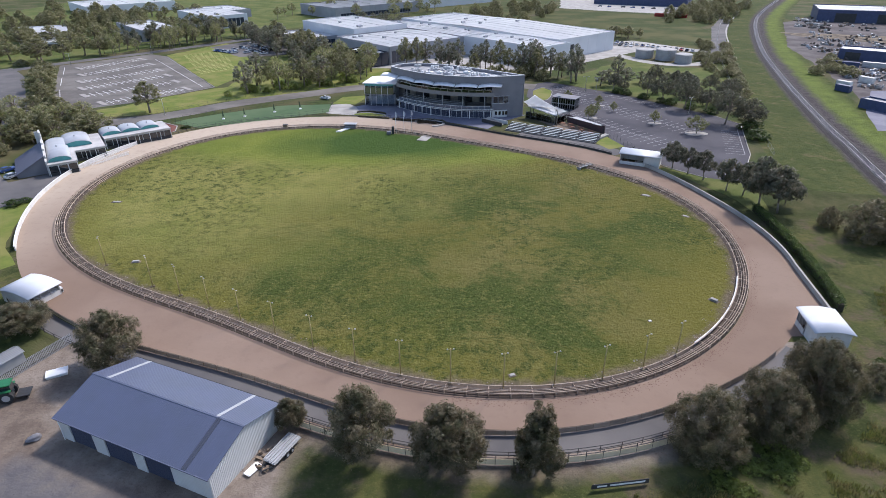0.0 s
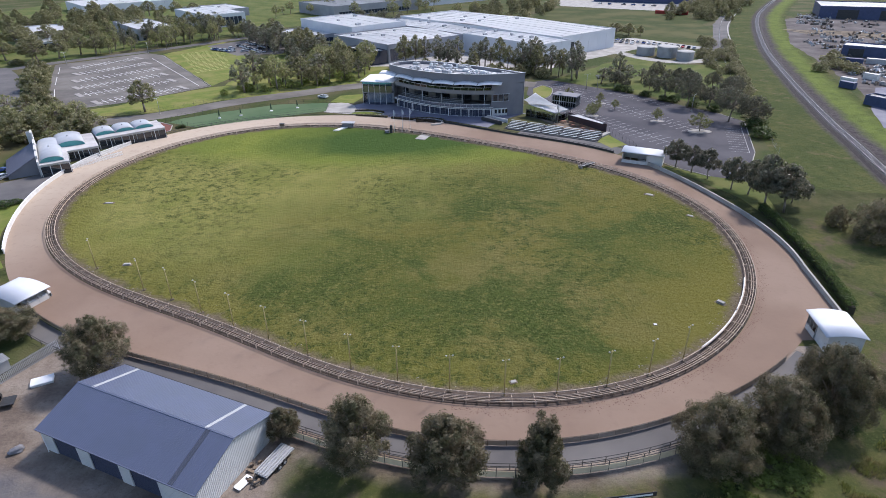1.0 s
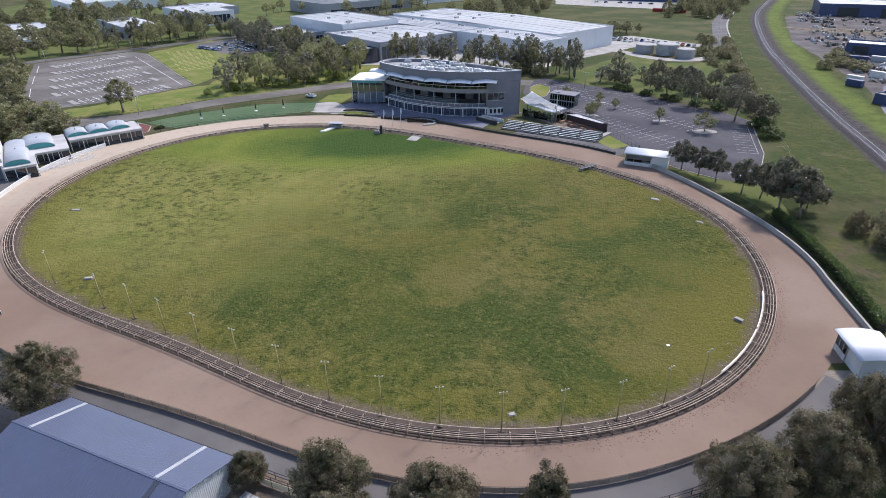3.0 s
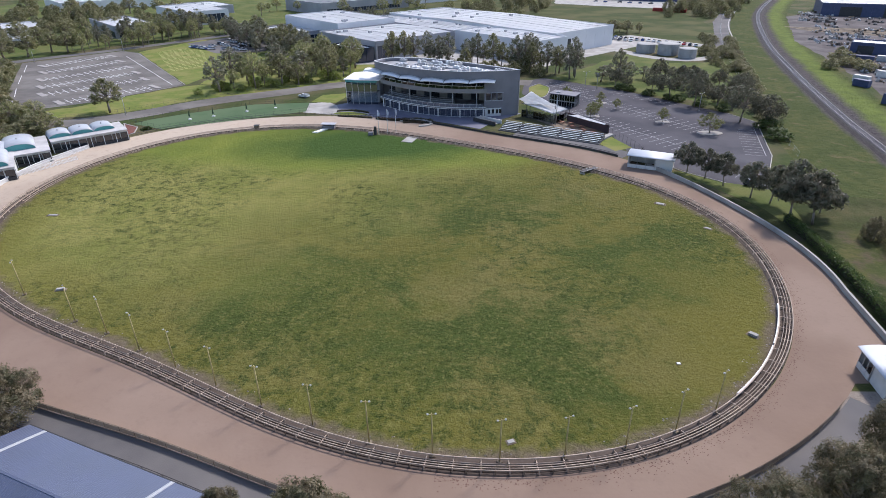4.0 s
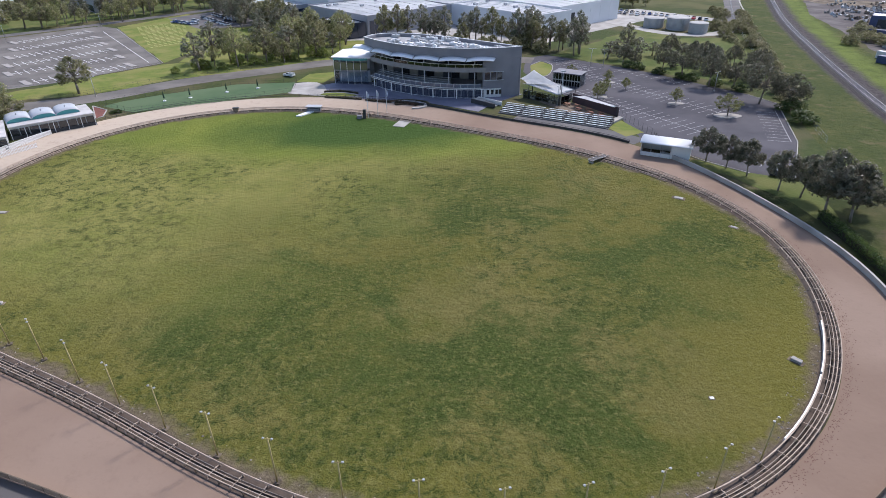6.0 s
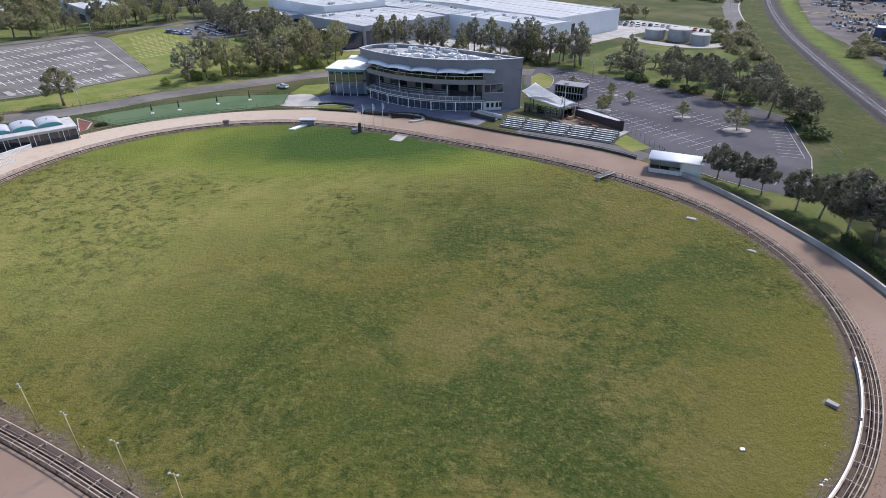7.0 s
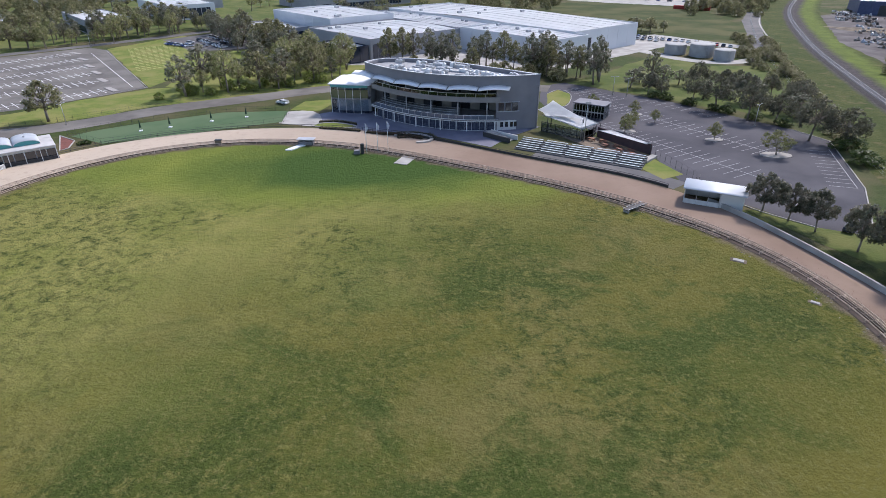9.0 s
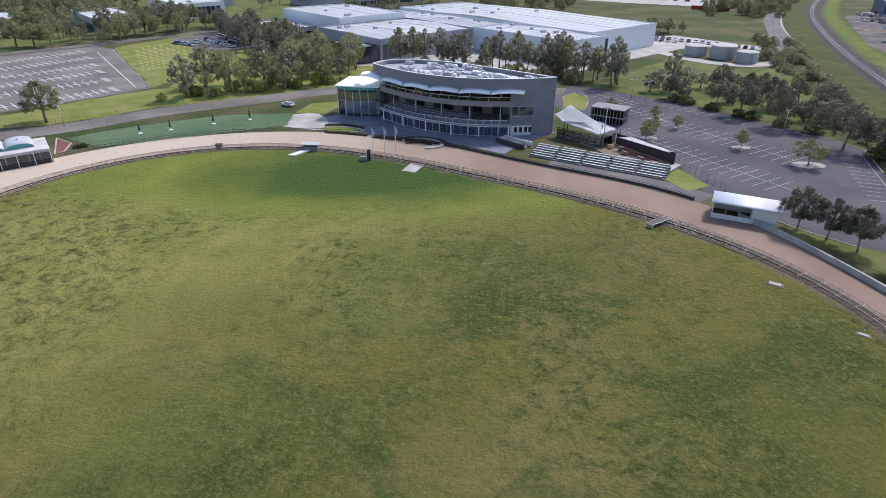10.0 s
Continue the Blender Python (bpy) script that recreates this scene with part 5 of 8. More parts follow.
# ---- shade sails and dining deck ----
def sail(name, corners, posts, label):
    """A stretched canvas sail between high and low corners, on steel masts."""
    c = sum((Vector(p) for p in corners), Vector()) / len(corners)
    t = thing(name, Matrix.Translation((c.x, c.y, 0)), label, "shade sail", "shade sails by the grandstand")
    P = [Vector(p) - Vector((c.x, c.y, 0)) for p in corners]
    bm = bmesh.new()
    n = 8
    grid = []
    for i in range(n + 1):
        row = []
        for j in range(n + 1):
            s, q = i / n, j / n
            p = P[0] * (1 - s) * (1 - q) + P[1] * s * (1 - q) + P[2] * s * q + P[3] * (1 - s) * q
            pull = 0.16 * (math.sin(math.pi * s) * (1 - 2 * q) ** 2 + math.sin(math.pi * q) * (1 - 2 * s) ** 2) * 0.5
            mid_p = sum(P, Vector()) / 4
            p = p.lerp(mid_p, pull)
            row.append(bm.verts.new(p))
        grid.append(row)
    for i in range(n):
        for j in range(n):
            bm.faces.new((grid[i][j], grid[i + 1][j], grid[i + 1][j + 1], grid[i][j + 1]))
    bmesh.ops.solidify(bm, geom=bm.faces[:], thickness=0.04)
    part("canvas", bm, CANVAS, t, "white stretched canvas", True)
    for p in posts:
        q = Vector(p) - Vector((c.x, c.y, 0))
        bm = bmesh.new()
        rod(bm, (q.x, q.y, 0), tuple(q), 0.14, 0.10)
        part("mast", bm, DARK_STEEL, t, smooth=True)


sail("shade_sail", [(28.8, 208.6, 5.3), (33.0, 210.0, 7.6), (39.8, 199.8, 5.2), (30.4, 204.8, 4.6)], [(33.0, 210.0, 7.6), (39.8, 199.8, 5.2), (31.0, 204.2, 4.4)], "white shade sail with a raised peak")
sail("shade_sail", [(29.0, 206.0, 4.6), (39.8, 202.6, 5.2), (44.4, 199.6, 4.0), (38.8, 195.8, 3.2)], [(38.8, 195.8, 3.2), (44.4, 199.6, 4.0)], "white shade sail over the dining deck")
sail("shade_sail", [(42.6, 196.2, 3.1), (46.6, 196.4, 3.1), (53.3, 184.6, 3.1), (52.3, 184.2, 3.0)], [(46.6, 196.4, 3.1), (53.3, 184.6, 3.1)], "long narrow white shade sail")
mast = thing("light_mast", pose(39.3, 195.1, 0), "tall grey steel light mast by the sails", "light mast")
bm = bmesh.new()
rod(bm, (0, 0, 0), (0, 0, 10.7), 0.16, 0.09, 10)
part("shaft", bm, STEEL, mast, smooth=True)
bm = bmesh.new()
box(bm, (1.3, 0.35, 0.4), pose(0, -0.2, 10.4), 0.05)
part("lamp_head", bm, GREY_LIGHT, mast)
deck = thing("dining_deck", Matrix(), "timber dining deck with dark red wall", "deck", kind="structure")
bm = bmesh.new()
prism(bm, [(34, 201), (43.5, 199.5), (53.2, 184.6), (47.5, 181.5), (41, 188.5)], 0.0, 0.22)
part("platform", bm, TIMBER, deck)
DECK_WALL = material("deck_wall", (0.075, 0.045, 0.05), (0.05, 0.035, 0.04), 0.7, 0.8)
bm = bmesh.new()
wall_band(bm, [Vector((43.8, 199.6, 0)), Vector((53.6, 184.4, 0))], 0.22, 3.0, 0.2)
part("wall_panel", bm, DECK_WALL, deck, "dark maroon screen wall")
bm = bmesh.new()
prism(bm, [(49.6, 180.2), (53.8, 184.0), (54.8, 183.0), (51.0, 178.8)], 0, 0.6)
part("ramp", bm, CONCRETE, deck)
room = thing("dining_pavilion", Matrix(), "dark framed glass dining enclosure beneath the shade sails", "pavilion")
walls = [(29.6, 205.6), (33.0, 202.6), (36.4, 199.4), (39.4, 196.6), (42.6, 199.4), (44.2, 202.4)]
for (x1, y1), (x2, y2) in zip(walls, walls[1:]):
    bm = bmesh.new()
    wall_band(bm, [Vector((x1, y1, 0)), Vector((x2, y2, 0))], 0.22, 2.5, 0.04)
    part("pane", bm, GLASS, room)
    for k in (0.0, 0.5):
        bm = bmesh.new()
        box(bm, (0.14, 0.14, 2.9), Matrix.Translation((x1 + (x2 - x1) * k, y1 + (y2 - y1) * k, 0)))
        part("post", bm, DARK_STEEL, room)
    for z in (0.22, 1.1, 2.75):
        bm = bmesh.new()
        beam(bm, (x1, y1, z), (x2, y2, z), 0.12, 0.14)
        part("frame_rail", bm, DARK_STEEL, room)
bm = bmesh.new()
prism(bm, walls + [(38.0, 207.0), (31.0, 209.0)], 0.02, 0.2)
part("platform", bm, material("dark_deck_boards", (0.07, 0.06, 0.058), (0.10, 0.085, 0.08), 1.0, 0.8), room)
PICNIC = material("picnic_timber", (0.28, 0.13, 0.085), (0.20, 0.09, 0.06), 1, 0.8)


def picnic_table():
    t = thing("picnic_table", Matrix(), "red-brown timber picnic table with two benches", "table", "picnic tables on the deck")
    bm = bmesh.new()
    box(bm, (1.8, 0.75, 0.06), pose(0, 0, 0.70), 0.01)
    part("tabletop", bm, PICNIC, t)
    for y in (-0.7, 0.7):
        bm = bmesh.new()
        box(bm, (1.8, 0.28, 0.05), pose(0, y, 0.42), 0.01)
        part("bench", bm, PICNIC, t)
    for x in (-0.6, 0.6):
        bm = bmesh.new()
        beam(bm, (x, -0.75, 0.0), (x, 0.25, 0.72), 0.08, 0.08)
        beam(bm, (x, 0.75, 0.0), (x, -0.25, 0.72), 0.08, 0.08)
        beam(bm, (x, -0.78, 0.40), (x, 0.78, 0.40), 0.08, 0.06)
        part("leg", bm, PICNIC, t)
    return t


pt0 = picnic_table()
spots = [(41.5, 196.2), (44.2, 194.6), (44.0, 191.2), (46.8, 190.6), (46.6, 187.4), (49.3, 186.8), (49.0, 184.0)]
for x, y in spots[1:]:
    copy_thing(pt0, pose(x, y, 0.22, 0, 0, -57 + (x * 37 % 20)))
pt0.matrix_basis = pose(*spots[0], 0.22, 0, 0, -50)

# small glazed kiosk in the car park's edge
kiosk = thing("kiosk", pose(47.0, 221.6, 0, 0, 0, -32), "low grey kiosk with a band of windows and flat roof", "kiosk")
bm = bmesh.new()
box(bm, (9.0, 4.8, 3.9), pose(0, 0.2, 0), 0.05)
part("body", bm, BLACK, kiosk, "dark interior")
bm = bmesh.new()
box(bm, (10.0, 6.2, 0.25), pose(0, 0, 4.0), 0.04)
part("roof", bm, GREY_WALL, kiosk)
for i in range(11):
    bm = bmesh.new()
    box(bm, (0.12, 0.12, 4.0), pose(-4.75 + 0.95 * i, -2.7, 0))
    part("mullion", bm, GREY_LIGHT, kiosk)
    if i < 10:
        bm = bmesh.new()
        box(bm, (0.83, 0.05, 3.2), pose(-4.28 + 0.95 * i, -2.7, 0.4))
        part("window", bm, GLASS, kiosk)
bm = bmesh.new()
box(bm, (9.7, 0.14, 0.3), pose(0, -2.7, 1.7))
part("transom", bm, GREY_LIGHT, kiosk)
for y in range(6):
    bm = bmesh.new()
    box(bm, (0.12, 0.12, 4.0), pose(4.75, -2.7 + 1.05 * y, 0))
    part("mullion", bm, GREY_LIGHT, kiosk)


# ---- track pavilions ----
PAV_ROOF = material("weathered_white_roof", (0.56, 0.58, 0.62), (0.48, 0.50, 0.54), 0.4, 0.5, color3=(0.52, 0.54, 0.58), scale3=0.2)


def open_pavilion(m, w, d, h, label, arch=0.6, solid=0.4):
    """A pavilion with a curved white roof, a part closed and a part open."""
    t = thing("track_pavilion", m, label, "pavilion")
    bm = bmesh.new()
    rows = []
    for i in range(11):
        y = -d / 2 - 0.5 + (d + 1.0) * i / 10
        z = h + arch * math.sin(math.pi * i / 10)
        rows.append([bm.verts.new((x, y, z + k)) for x, k in ((-w / 2 - 0.4, 0), (w / 2 + 0.4, 0), (w / 2 + 0.4, -0.12), (-w / 2 - 0.4, -0.12))])
    for a, b in zip(rows, rows[1:]):
        for k in range(4):
            bm.faces.new((a[k], a[(k + 1) % 4], b[(k + 1) % 4], b[k]))
    bm.faces.new(rows[0])
    bm.faces.new(rows[-1][::-1])
    part("roof", bm, PAV_ROOF, t, "white curved metal roof", True)
    bm = bmesh.new()
    box(bm, (w, 0.15, h), pose(0, d / 2, 0))
    part("back_wall", bm, WHITE_WALL, t)
    bm = bmesh.new()
    box(bm, (w * solid, d - 0.2, h), pose(w / 2 * (1 - solid), 0, 0))
    part("room", bm, WHITE_WALL, t, "closed white room")
    bm = bmesh.new()
    box(bm, (0.15, d, h), pose(-w / 2, 0, 0))
    part("side_wall", bm, WHITE_WALL, t)
    bm = bmesh.new()
    box(bm, (w * (1 - solid), 0.12, 1.0), pose(-w / 2 * solid, -d / 2, 0))
    part("low_wall", bm, WHITE_WALL, t)
    for i in range(4):
        bm = bmesh.new()
        box(bm, (0.12, 0.12, h), pose(-w / 2 + 0.1 + w * (1 - solid) * i / 3, -d / 2, 0))
        part("post", bm, STEEL, t)
    return t


open_pavilion(pose(57.4, 155.6, 0, 0, 0, -25.5), 11.0, 5.2, 3.3, "white pavilion with a curved roof beside the track", 0.45)
open_pavilion(pose(62.5, 70.7, 0, 0, 0, -97), 6.8, 5.2, 3.2, "white pavilion with a curved roof by the boundary trees", 0.42, 0.55)
box0 = open_pavilion(pose(-76.4, 83.2, 0, 0, 0, 68), 5.8, 7.6, 2.4, "white vaulted roof over the starting boxes", 0.55, 0.04)
gates = thing("starting_boxes", pose(-73.4, 83.2, 0, 0, 0, 68), "row of small white starting traps with dark grilles", "starting boxes")
for i in range(8):
    bm = bmesh.new()
    box(bm, (0.54, 1.5, 1.05), pose(-2.1 + 0.6 * i, 0, 0.05), 0.03)
    part("trap", bm, WHITE, gates)
    bm = bmesh.new()
    box(bm, (0.38, 0.05, 0.6), pose(-2.1 + 0.6 * i, -0.78, 0.15), 0.01)
    part("grille", bm, DARK_STEEL, gates)

# ---- tote pavilions with vaulted roofs, on the west side ----
FLAT_ROOF = material("weathered_flat_roof", (0.46, 0.445, 0.43), (0.36, 0.35, 0.34), 0.5, 0.8, color3=(0.52, 0.50, 0.485), scale3=0.2)

def vaulted(m, w, front_depth, back_depth, vaults, vw, rise, label, posts=5):
    """A flat roofed pavilion with barrel vaults standing on the roof; x along its front, y to its back."""
    t = thing("tote_pavilion", m, label, "pavilion", "vaulted pavilions by the west bend")
    bm = bmesh.new()
    box(bm, (w, front_depth + back_depth, 0.3), pose(w / 2, (back_depth - front_depth) / 2, 3.2), 0.04)
    part("flat_roof", bm, FLAT_ROOF, t, "off-white flat roof")
    bm = bmesh.new()
    box(bm, (w - 0.4, back_depth - 0.6, 3.2), pose(w / 2, back_depth / 2 + 0.1, 0))
    part("back_room", bm, WHITE_WALL, t)
    k = max(2, int(w / 2.2))
    for i in range(k):
        bm = bmesh.new()
        box(bm, (w / k - 0.2, 0.1, 2.3), pose((i + 0.5) * w / k, 0.28, 0.4))
        part("window", bm, GLASS_DARK, t)
    for i in range(posts):
        bm = bmesh.new()
        box(bm, (0.14, 0.14, 3.2), pose(0.2 + (w - 0.4) * i / (posts - 1), -front_depth + 0.2, 0))
        part("post", bm, WHITE, t)
    bm = bmesh.new()
    box(bm, (w, 0.08, 0.9), pose(w / 2, -front_depth + 0.2, 0.0))
    part("front_rail", bm, DARK_STEEL, t)
    for x0, d0, d1 in vaults:
        bm = bmesh.new()
        rows = []
        for j in range(13):
            a = math.pi * j / 12
            x, z = x0 + vw / 2 - vw / 2 * math.cos(a), 3.52 + rise * math.sin(a) ** 0.8
            rows.append([bm.verts.new((x, d0, z)), bm.verts.new((x, d1, z)), bm.verts.new((x, d1, z - 0.1)), bm.verts.new((x, d0, z - 0.1))])
        for a, b in zip(rows, rows[1:]):
            for q in range(4):
                bm.faces.new((a[q], a[(q + 1) % 4], b[(q + 1) % 4], b[q]))
        bm.faces.new(rows[0])
        bm.faces.new(rows[-1][::-1])
        part("vault", bm, VAULT, t, "pale barrel vault roof", True)
        bm = bmesh.new()
        pts = [(x0 + vw / 2 - vw / 2 * math.cos(math.pi * j / 12), 3.53 + (rise - 0.12) * math.sin(math.pi * j / 12)) for j in range(13)]
        fa = [bm.verts.new((x, d0 + 0.3, z)) for x, z in pts]
        fb = [bm.verts.new((x, d0 + 0.4, z)) for x, z in pts]
        bm.faces.new(fa)
        bm.faces.new(fb[::-1])
        part("gable", bm, TEAL, t, "teal gable panel")
        bm = bmesh.new()
        rod(bm, (x0 + vw / 2, (d0 + d1) / 2, 3.5 + rise), (x0 + vw / 2, (d0 + d1) / 2, 3.9 + rise), 0.2, seg=10)
        part("roof_vent", bm, GREY_LIGHT, t)
    return t


VAULT = material("vault_sheet", (0.44, 0.46, 0.49), (0.36, 0.38, 0.41), 0.4, 0.5)
vaulted(pose(-108.5, 171.0, 0, 0, 0, 38), 20.2, 0.2, 10.8, [(0.1, 3.2, 10.6), (5.9, 3.2, 10.6), (11.7, 3.2, 10.6)], 5.75, 1.2, "white flat roofed pavilion with three teal ended vaults", 7)
vaulted(pose(-113.9, 158.1, -0.12, 0, 0, 35), 11.2, 0.4, 16.5, [(0.3, 4.0, 16.0)], 7.8, 1.7, "white pavilion with one teal ended vault", 5)
P1 = pose(-111.8, 146.6, 0, 0, 0, 34)
vaulted(P1, 7.5, 0.3, 23.5, [(0.4, 1.4, 23.0)], 5.9, 1.5, "white pavilion with a long teal ended vault", 4)
annex = thing("brick_annex", P1, "blue-grey annex with a steep roof and a white stepped parapet", "annex")
ANNEX_ROOF = ribbed("slate_blue_roof_sheet", (0.120, 0.122, 0.158), 0.35, "Y", 0.55, 0.1, (0.098, 0.100, 0.135), 0.02)
bm = bmesh.new()
prism(bm, [(-7.8, 3.2), (-0.4, 3.2), (-0.4, 20), (-7.8, 20)], 0, lambda x, y: 0.75 + (x + 8.1) * 0.54)
part("body", bm, GREY_WALL, annex)
bm = bmesh.new()
v = [bm.verts.new((x, y, 0.85 + (x + 8.1) * 0.54 + k)) for k in (0, 0.14) for x, y in ((-8.3, 2.9), (-0.3, 2.9), (-0.3, 20.3), (-8.3, 20.3))]
for f in ((0, 1, 2, 3), (4, 5, 6, 7), (0, 1, 5, 4), (1, 2, 6, 5), (2, 3, 7, 6), (3, 0, 4, 7)):
    bm.faces.new([v[i] for i in f])
part("roof", bm, ANNEX_ROOF, annex, "steep blue-grey metal roof")
for k, (y0, y1, z1) in enumerate(((0.6, 3.4, 4.3), (3.4, 8.4, 5.3), (8.4, 13.4, 5.9), (13.4, 18.0, 6.4), (18.0, 21.6, 8.4))):
    bm = bmesh.new()
    box(bm, (0.5, y1 - y0, z1), pose(-0.06, (y0 + y1) / 2, 0), 0.03)
    part("parapet", bm, WHITE_WALL, annex, "white stepped fin wall")
bm = bmesh.new()
box(bm, (1.6, 0.5, 8.0), pose(-0.6, 21.3, 0), 0.03)
part("pylon", bm, WHITE_WALL, annex, "white pylon wall")
# white picket barrier before it
barrier = thing("picket_barrier", Matrix(), "white slatted barrier beside the track", "barrier")
bline = [ring(OUTER, 0.2, 4, 151, 153)[0].copy(), Vector((-107.2, 152.2, 0)), Vector((-103.0, 158.5, 0)), Vector((-98.6, 165.5, 0))]
bm = bmesh.new()
box(bm, (0.12, 0.05, 1.25), Matrix(), 0.008)
picket = to_mesh("picket", bm, WHITE)
for p, turn in even(bline, 0.32):
    part("picket", picket, None, barrier, m=pose(p.x, p.y, 0, 0, 0, turn))
for z in (0.35, 1.0):
    bm = bmesh.new()
    tube(bm, bline, 0.05, 6)
    part("rail", bm, WHITE, barrier, m=pose(0, 0, z))

# ---- machinery shed ----
SHED = pose(-50.4, 47.9, 0, 0, 0, math.degrees(math.atan2(-9.8, 23.7))) @ Matrix.Translation((0.2, 0.6, 0))
shed = thing("machinery_shed", SHED, "large steel shed with a blue-grey roof and pale ribbed walls", "shed")
L, Wd, EV, RG = 25.4, 12.8, 3.9, 5.95
ROOF_BLUE = ribbed("blue_grey_roof_sheet", (0.098, 0.112, 0.176), 0.3, "X", 0.42, 0.2, (0.090, 0.104, 0.150), 0.012)
ROOF_PALE = ribbed("pale_roof_sheet", (0.40, 0.41, 0.43), 0.3, "X", 0.5, 0.1, None, 0.02)
WALL_RIB = ribbed("pale_wall_sheet", (0.62, 0.63, 0.63), 0.25, "X", 0.5, 0.1, None, 0.02)
WALL_RIB_Y = ribbed("pale_gable_sheet", (0.62, 0.63, 0.63), 0.25, "Y", 0.5, 0.1, None, 0.02)
DOOR_BLUE = ribbed("blue_door_sheet", (0.05, 0.06, 0.105), 0.09, "Z", 0.6, 0.1, None, 0.02)


def slope(x0, x1, near, lift=0.0, th=0.06):
    """A sheet on one slope of the shed roof."""
    bm = bmesh.new()
    y0, z0 = (-0.35, EV - 0.1) if near else (Wd + 0.35, EV - 0.1)
    v = [bm.verts.new((x, y, z + lift + k)) for k in (0, th) for x, y, z in ((x0, y0, z0), (x1, y0, z0), (x1, Wd / 2, RG), (x0, Wd / 2, RG))]
    for f in ((0, 1, 2, 3), (4, 5, 6, 7), (0, 1, 5, 4), (1, 2, 6, 5), (2, 3, 7, 6), (3, 0, 4, 7)):
        bm.faces.new([v[i] for i in f])
    return bm


ROOF_BLUE.node_tree.nodes["Principled BSDF"].inputs["Specular IOR Level"].default_value = 0.8
part("roof_sheet", slope(-0.3, L + 0.3, True), ROOF_BLUE, shed, "blue-grey ribbed roof slope")
part("roof_sheet", slope(-0.3, L + 0.3, False), ROOF_BLUE, shed, "blue-grey ribbed roof slope")
for x in (2.2, 21.2):
    part("skylight", slope(x, x + 0.5, False, 0.07, 0.02), ROOF_PALE, shed, "translucent white skylight strip")
part("skylight", slope(21.6, 22.3, True, 0.07, 0.02), ribbed("dark_skylight", (0.06, 0.068, 0.095), 0.3, "X", 0.5), shed, "dark skylight strip on the near slope")
bm = bmesh.new()
beam(bm, (-0.35, Wd / 2, RG + 0.05), (L + 0.35, Wd / 2, RG + 0.05), 0.26, 0.05)
part("ridge_cap", bm, ROOF_BLUE, shed)
for y in (-0.42, Wd + 0.42):
    bm = bmesh.new()
    beam(bm, (-0.3, y, EV - 0.12), (L + 0.3, y, EV - 0.12), 0.16, 0.14)
    part("gutter", bm, ROOF_BLUE if y < 0 else DARK_STEEL, shed)
for x in (0, L):
    bm = bmesh.new()
    v = [bm.verts.new((x + k, y, z)) for k in (-0.06, 0.06) for y, z in ((0, 0), (Wd, 0), (Wd, EV - 0.05), (Wd / 2, RG - 0.05), (0, EV - 0.05))]
    bm.faces.new(v[:5])
    bm.faces.new(v[5:][::-1])
    for i in range(5):
        bm.faces.new((v[i], v[(i + 1) % 5], v[5 + (i + 1) % 5], v[5 + i]))
    part("gable_wall", bm, WALL_RIB_Y, shed, "pale ribbed gable wall")
bm = bmesh.new()
box(bm, (L, 0.12, EV - 0.1), pose(L / 2, Wd, 0))
part("back_wall", bm, WALL_RIB, shed)
# front: wall piers and three roller doors, one of them open
doors = [(1.9, 6.1), (8.3, 13.2), (15.0, 19.4)]
x = 0.0
for a, b in doors + [(L, L)]:
    bm = bmesh.new()
    box(bm, (a - x, 0.12, EV - 0.1), pose((a + x) / 2, 0, 0))
    part("front_wall", bm, WALL_RIB, shed)
    x = b
for a, b in doors:
    bm = bmesh.new()
    box(bm, (b - a, 0.08, EV - 0.75), pose((a + b) / 2, 0.12, 0))
    part("roller_door", bm, DOOR_BLUE, shed, "dark blue roller door")
    bm = bmesh.new()
    box(bm, (b - a, 0.14, 0.65), pose((a + b) / 2, 0.0, EV - 0.75))
    part("lintel", bm, WALL_RIB, shed)
bm = bmesh.new()
rod(bm, (0.3, -0.25, 0), (0.3, -0.25, EV - 0.2), 0.06)
part("downpipe", bm, WHITE, shed)

# ---- tractor, trailer and yard clutter ----
def wheel(parent, x, y, r, w, name="wheel"):
    bm = bmesh.new()
    rod(bm, (x, y - w / 2, r), (x, y + w / 2, r), r, seg=20)
    wh = part(name, bm, RUBBER, parent, "black rubber tyre", False)
    bm = bmesh.new()
    rod(bm, (x, y - w / 2 - 0.02, r), (x, y + w / 2 + 0.02, r), r * 0.55, seg=16)
    part("rim", bm, GREY_LIGHT, wh)
    return wh


tractor = thing("tractor", pose(-63.5, 55.6, 0.02, 0, 0, 200) @ Matrix.Scale(1.12, 4), "green farm tractor with a cab and front loader", "tractor")
bm = bmesh.new()
box(bm, (2.2, 0.8, 0.8), pose(1.0, 0, 0.75), 0.12)
part("bonnet", bm, GREEN_PAINT, tractor)
bm = bmesh.new()
box(bm, (3.6, 0.6, 0.35), pose(0.2, 0, 0.5), 0.04)
part("chassis", bm, DARK_STEEL, tractor)
bm = bmesh.new()
box(bm, (1.5, 1.4, 1.1), pose(-0.9, 0, 1.3), 0.08)
part("cab_glazing", bm, GLASS_DARK, tractor)
bm = bmesh.new()
box(bm, (1.8, 1.7, 0.16), pose(-0.9, 0, 2.42), 0.06)
part("cab_roof", bm, GREEN_PAINT, tractor)
for y in (-0.95, 0.95):
    wheel(tractor, -1.0, y, 0.85, 0.45)
    wheel(tractor, 1.5, y * 0.85, 0.5, 0.32)
    bm = bmesh.new()
    box(bm, (1.5, 0.5, 0.1), pose(-1.0, y, 1.7), 0.04)
    part("mudguard", bm, GREEN_PAINT, tractor)
    bm = bmesh.new()
    beam(bm, (-0.2, y * 0.6, 1.5), (2.6, y * 0.6, 0.9), 0.12, 0.16)
    part("loader_arm", bm, GREEN_PAINT, tractor)
bm = bmesh.new()
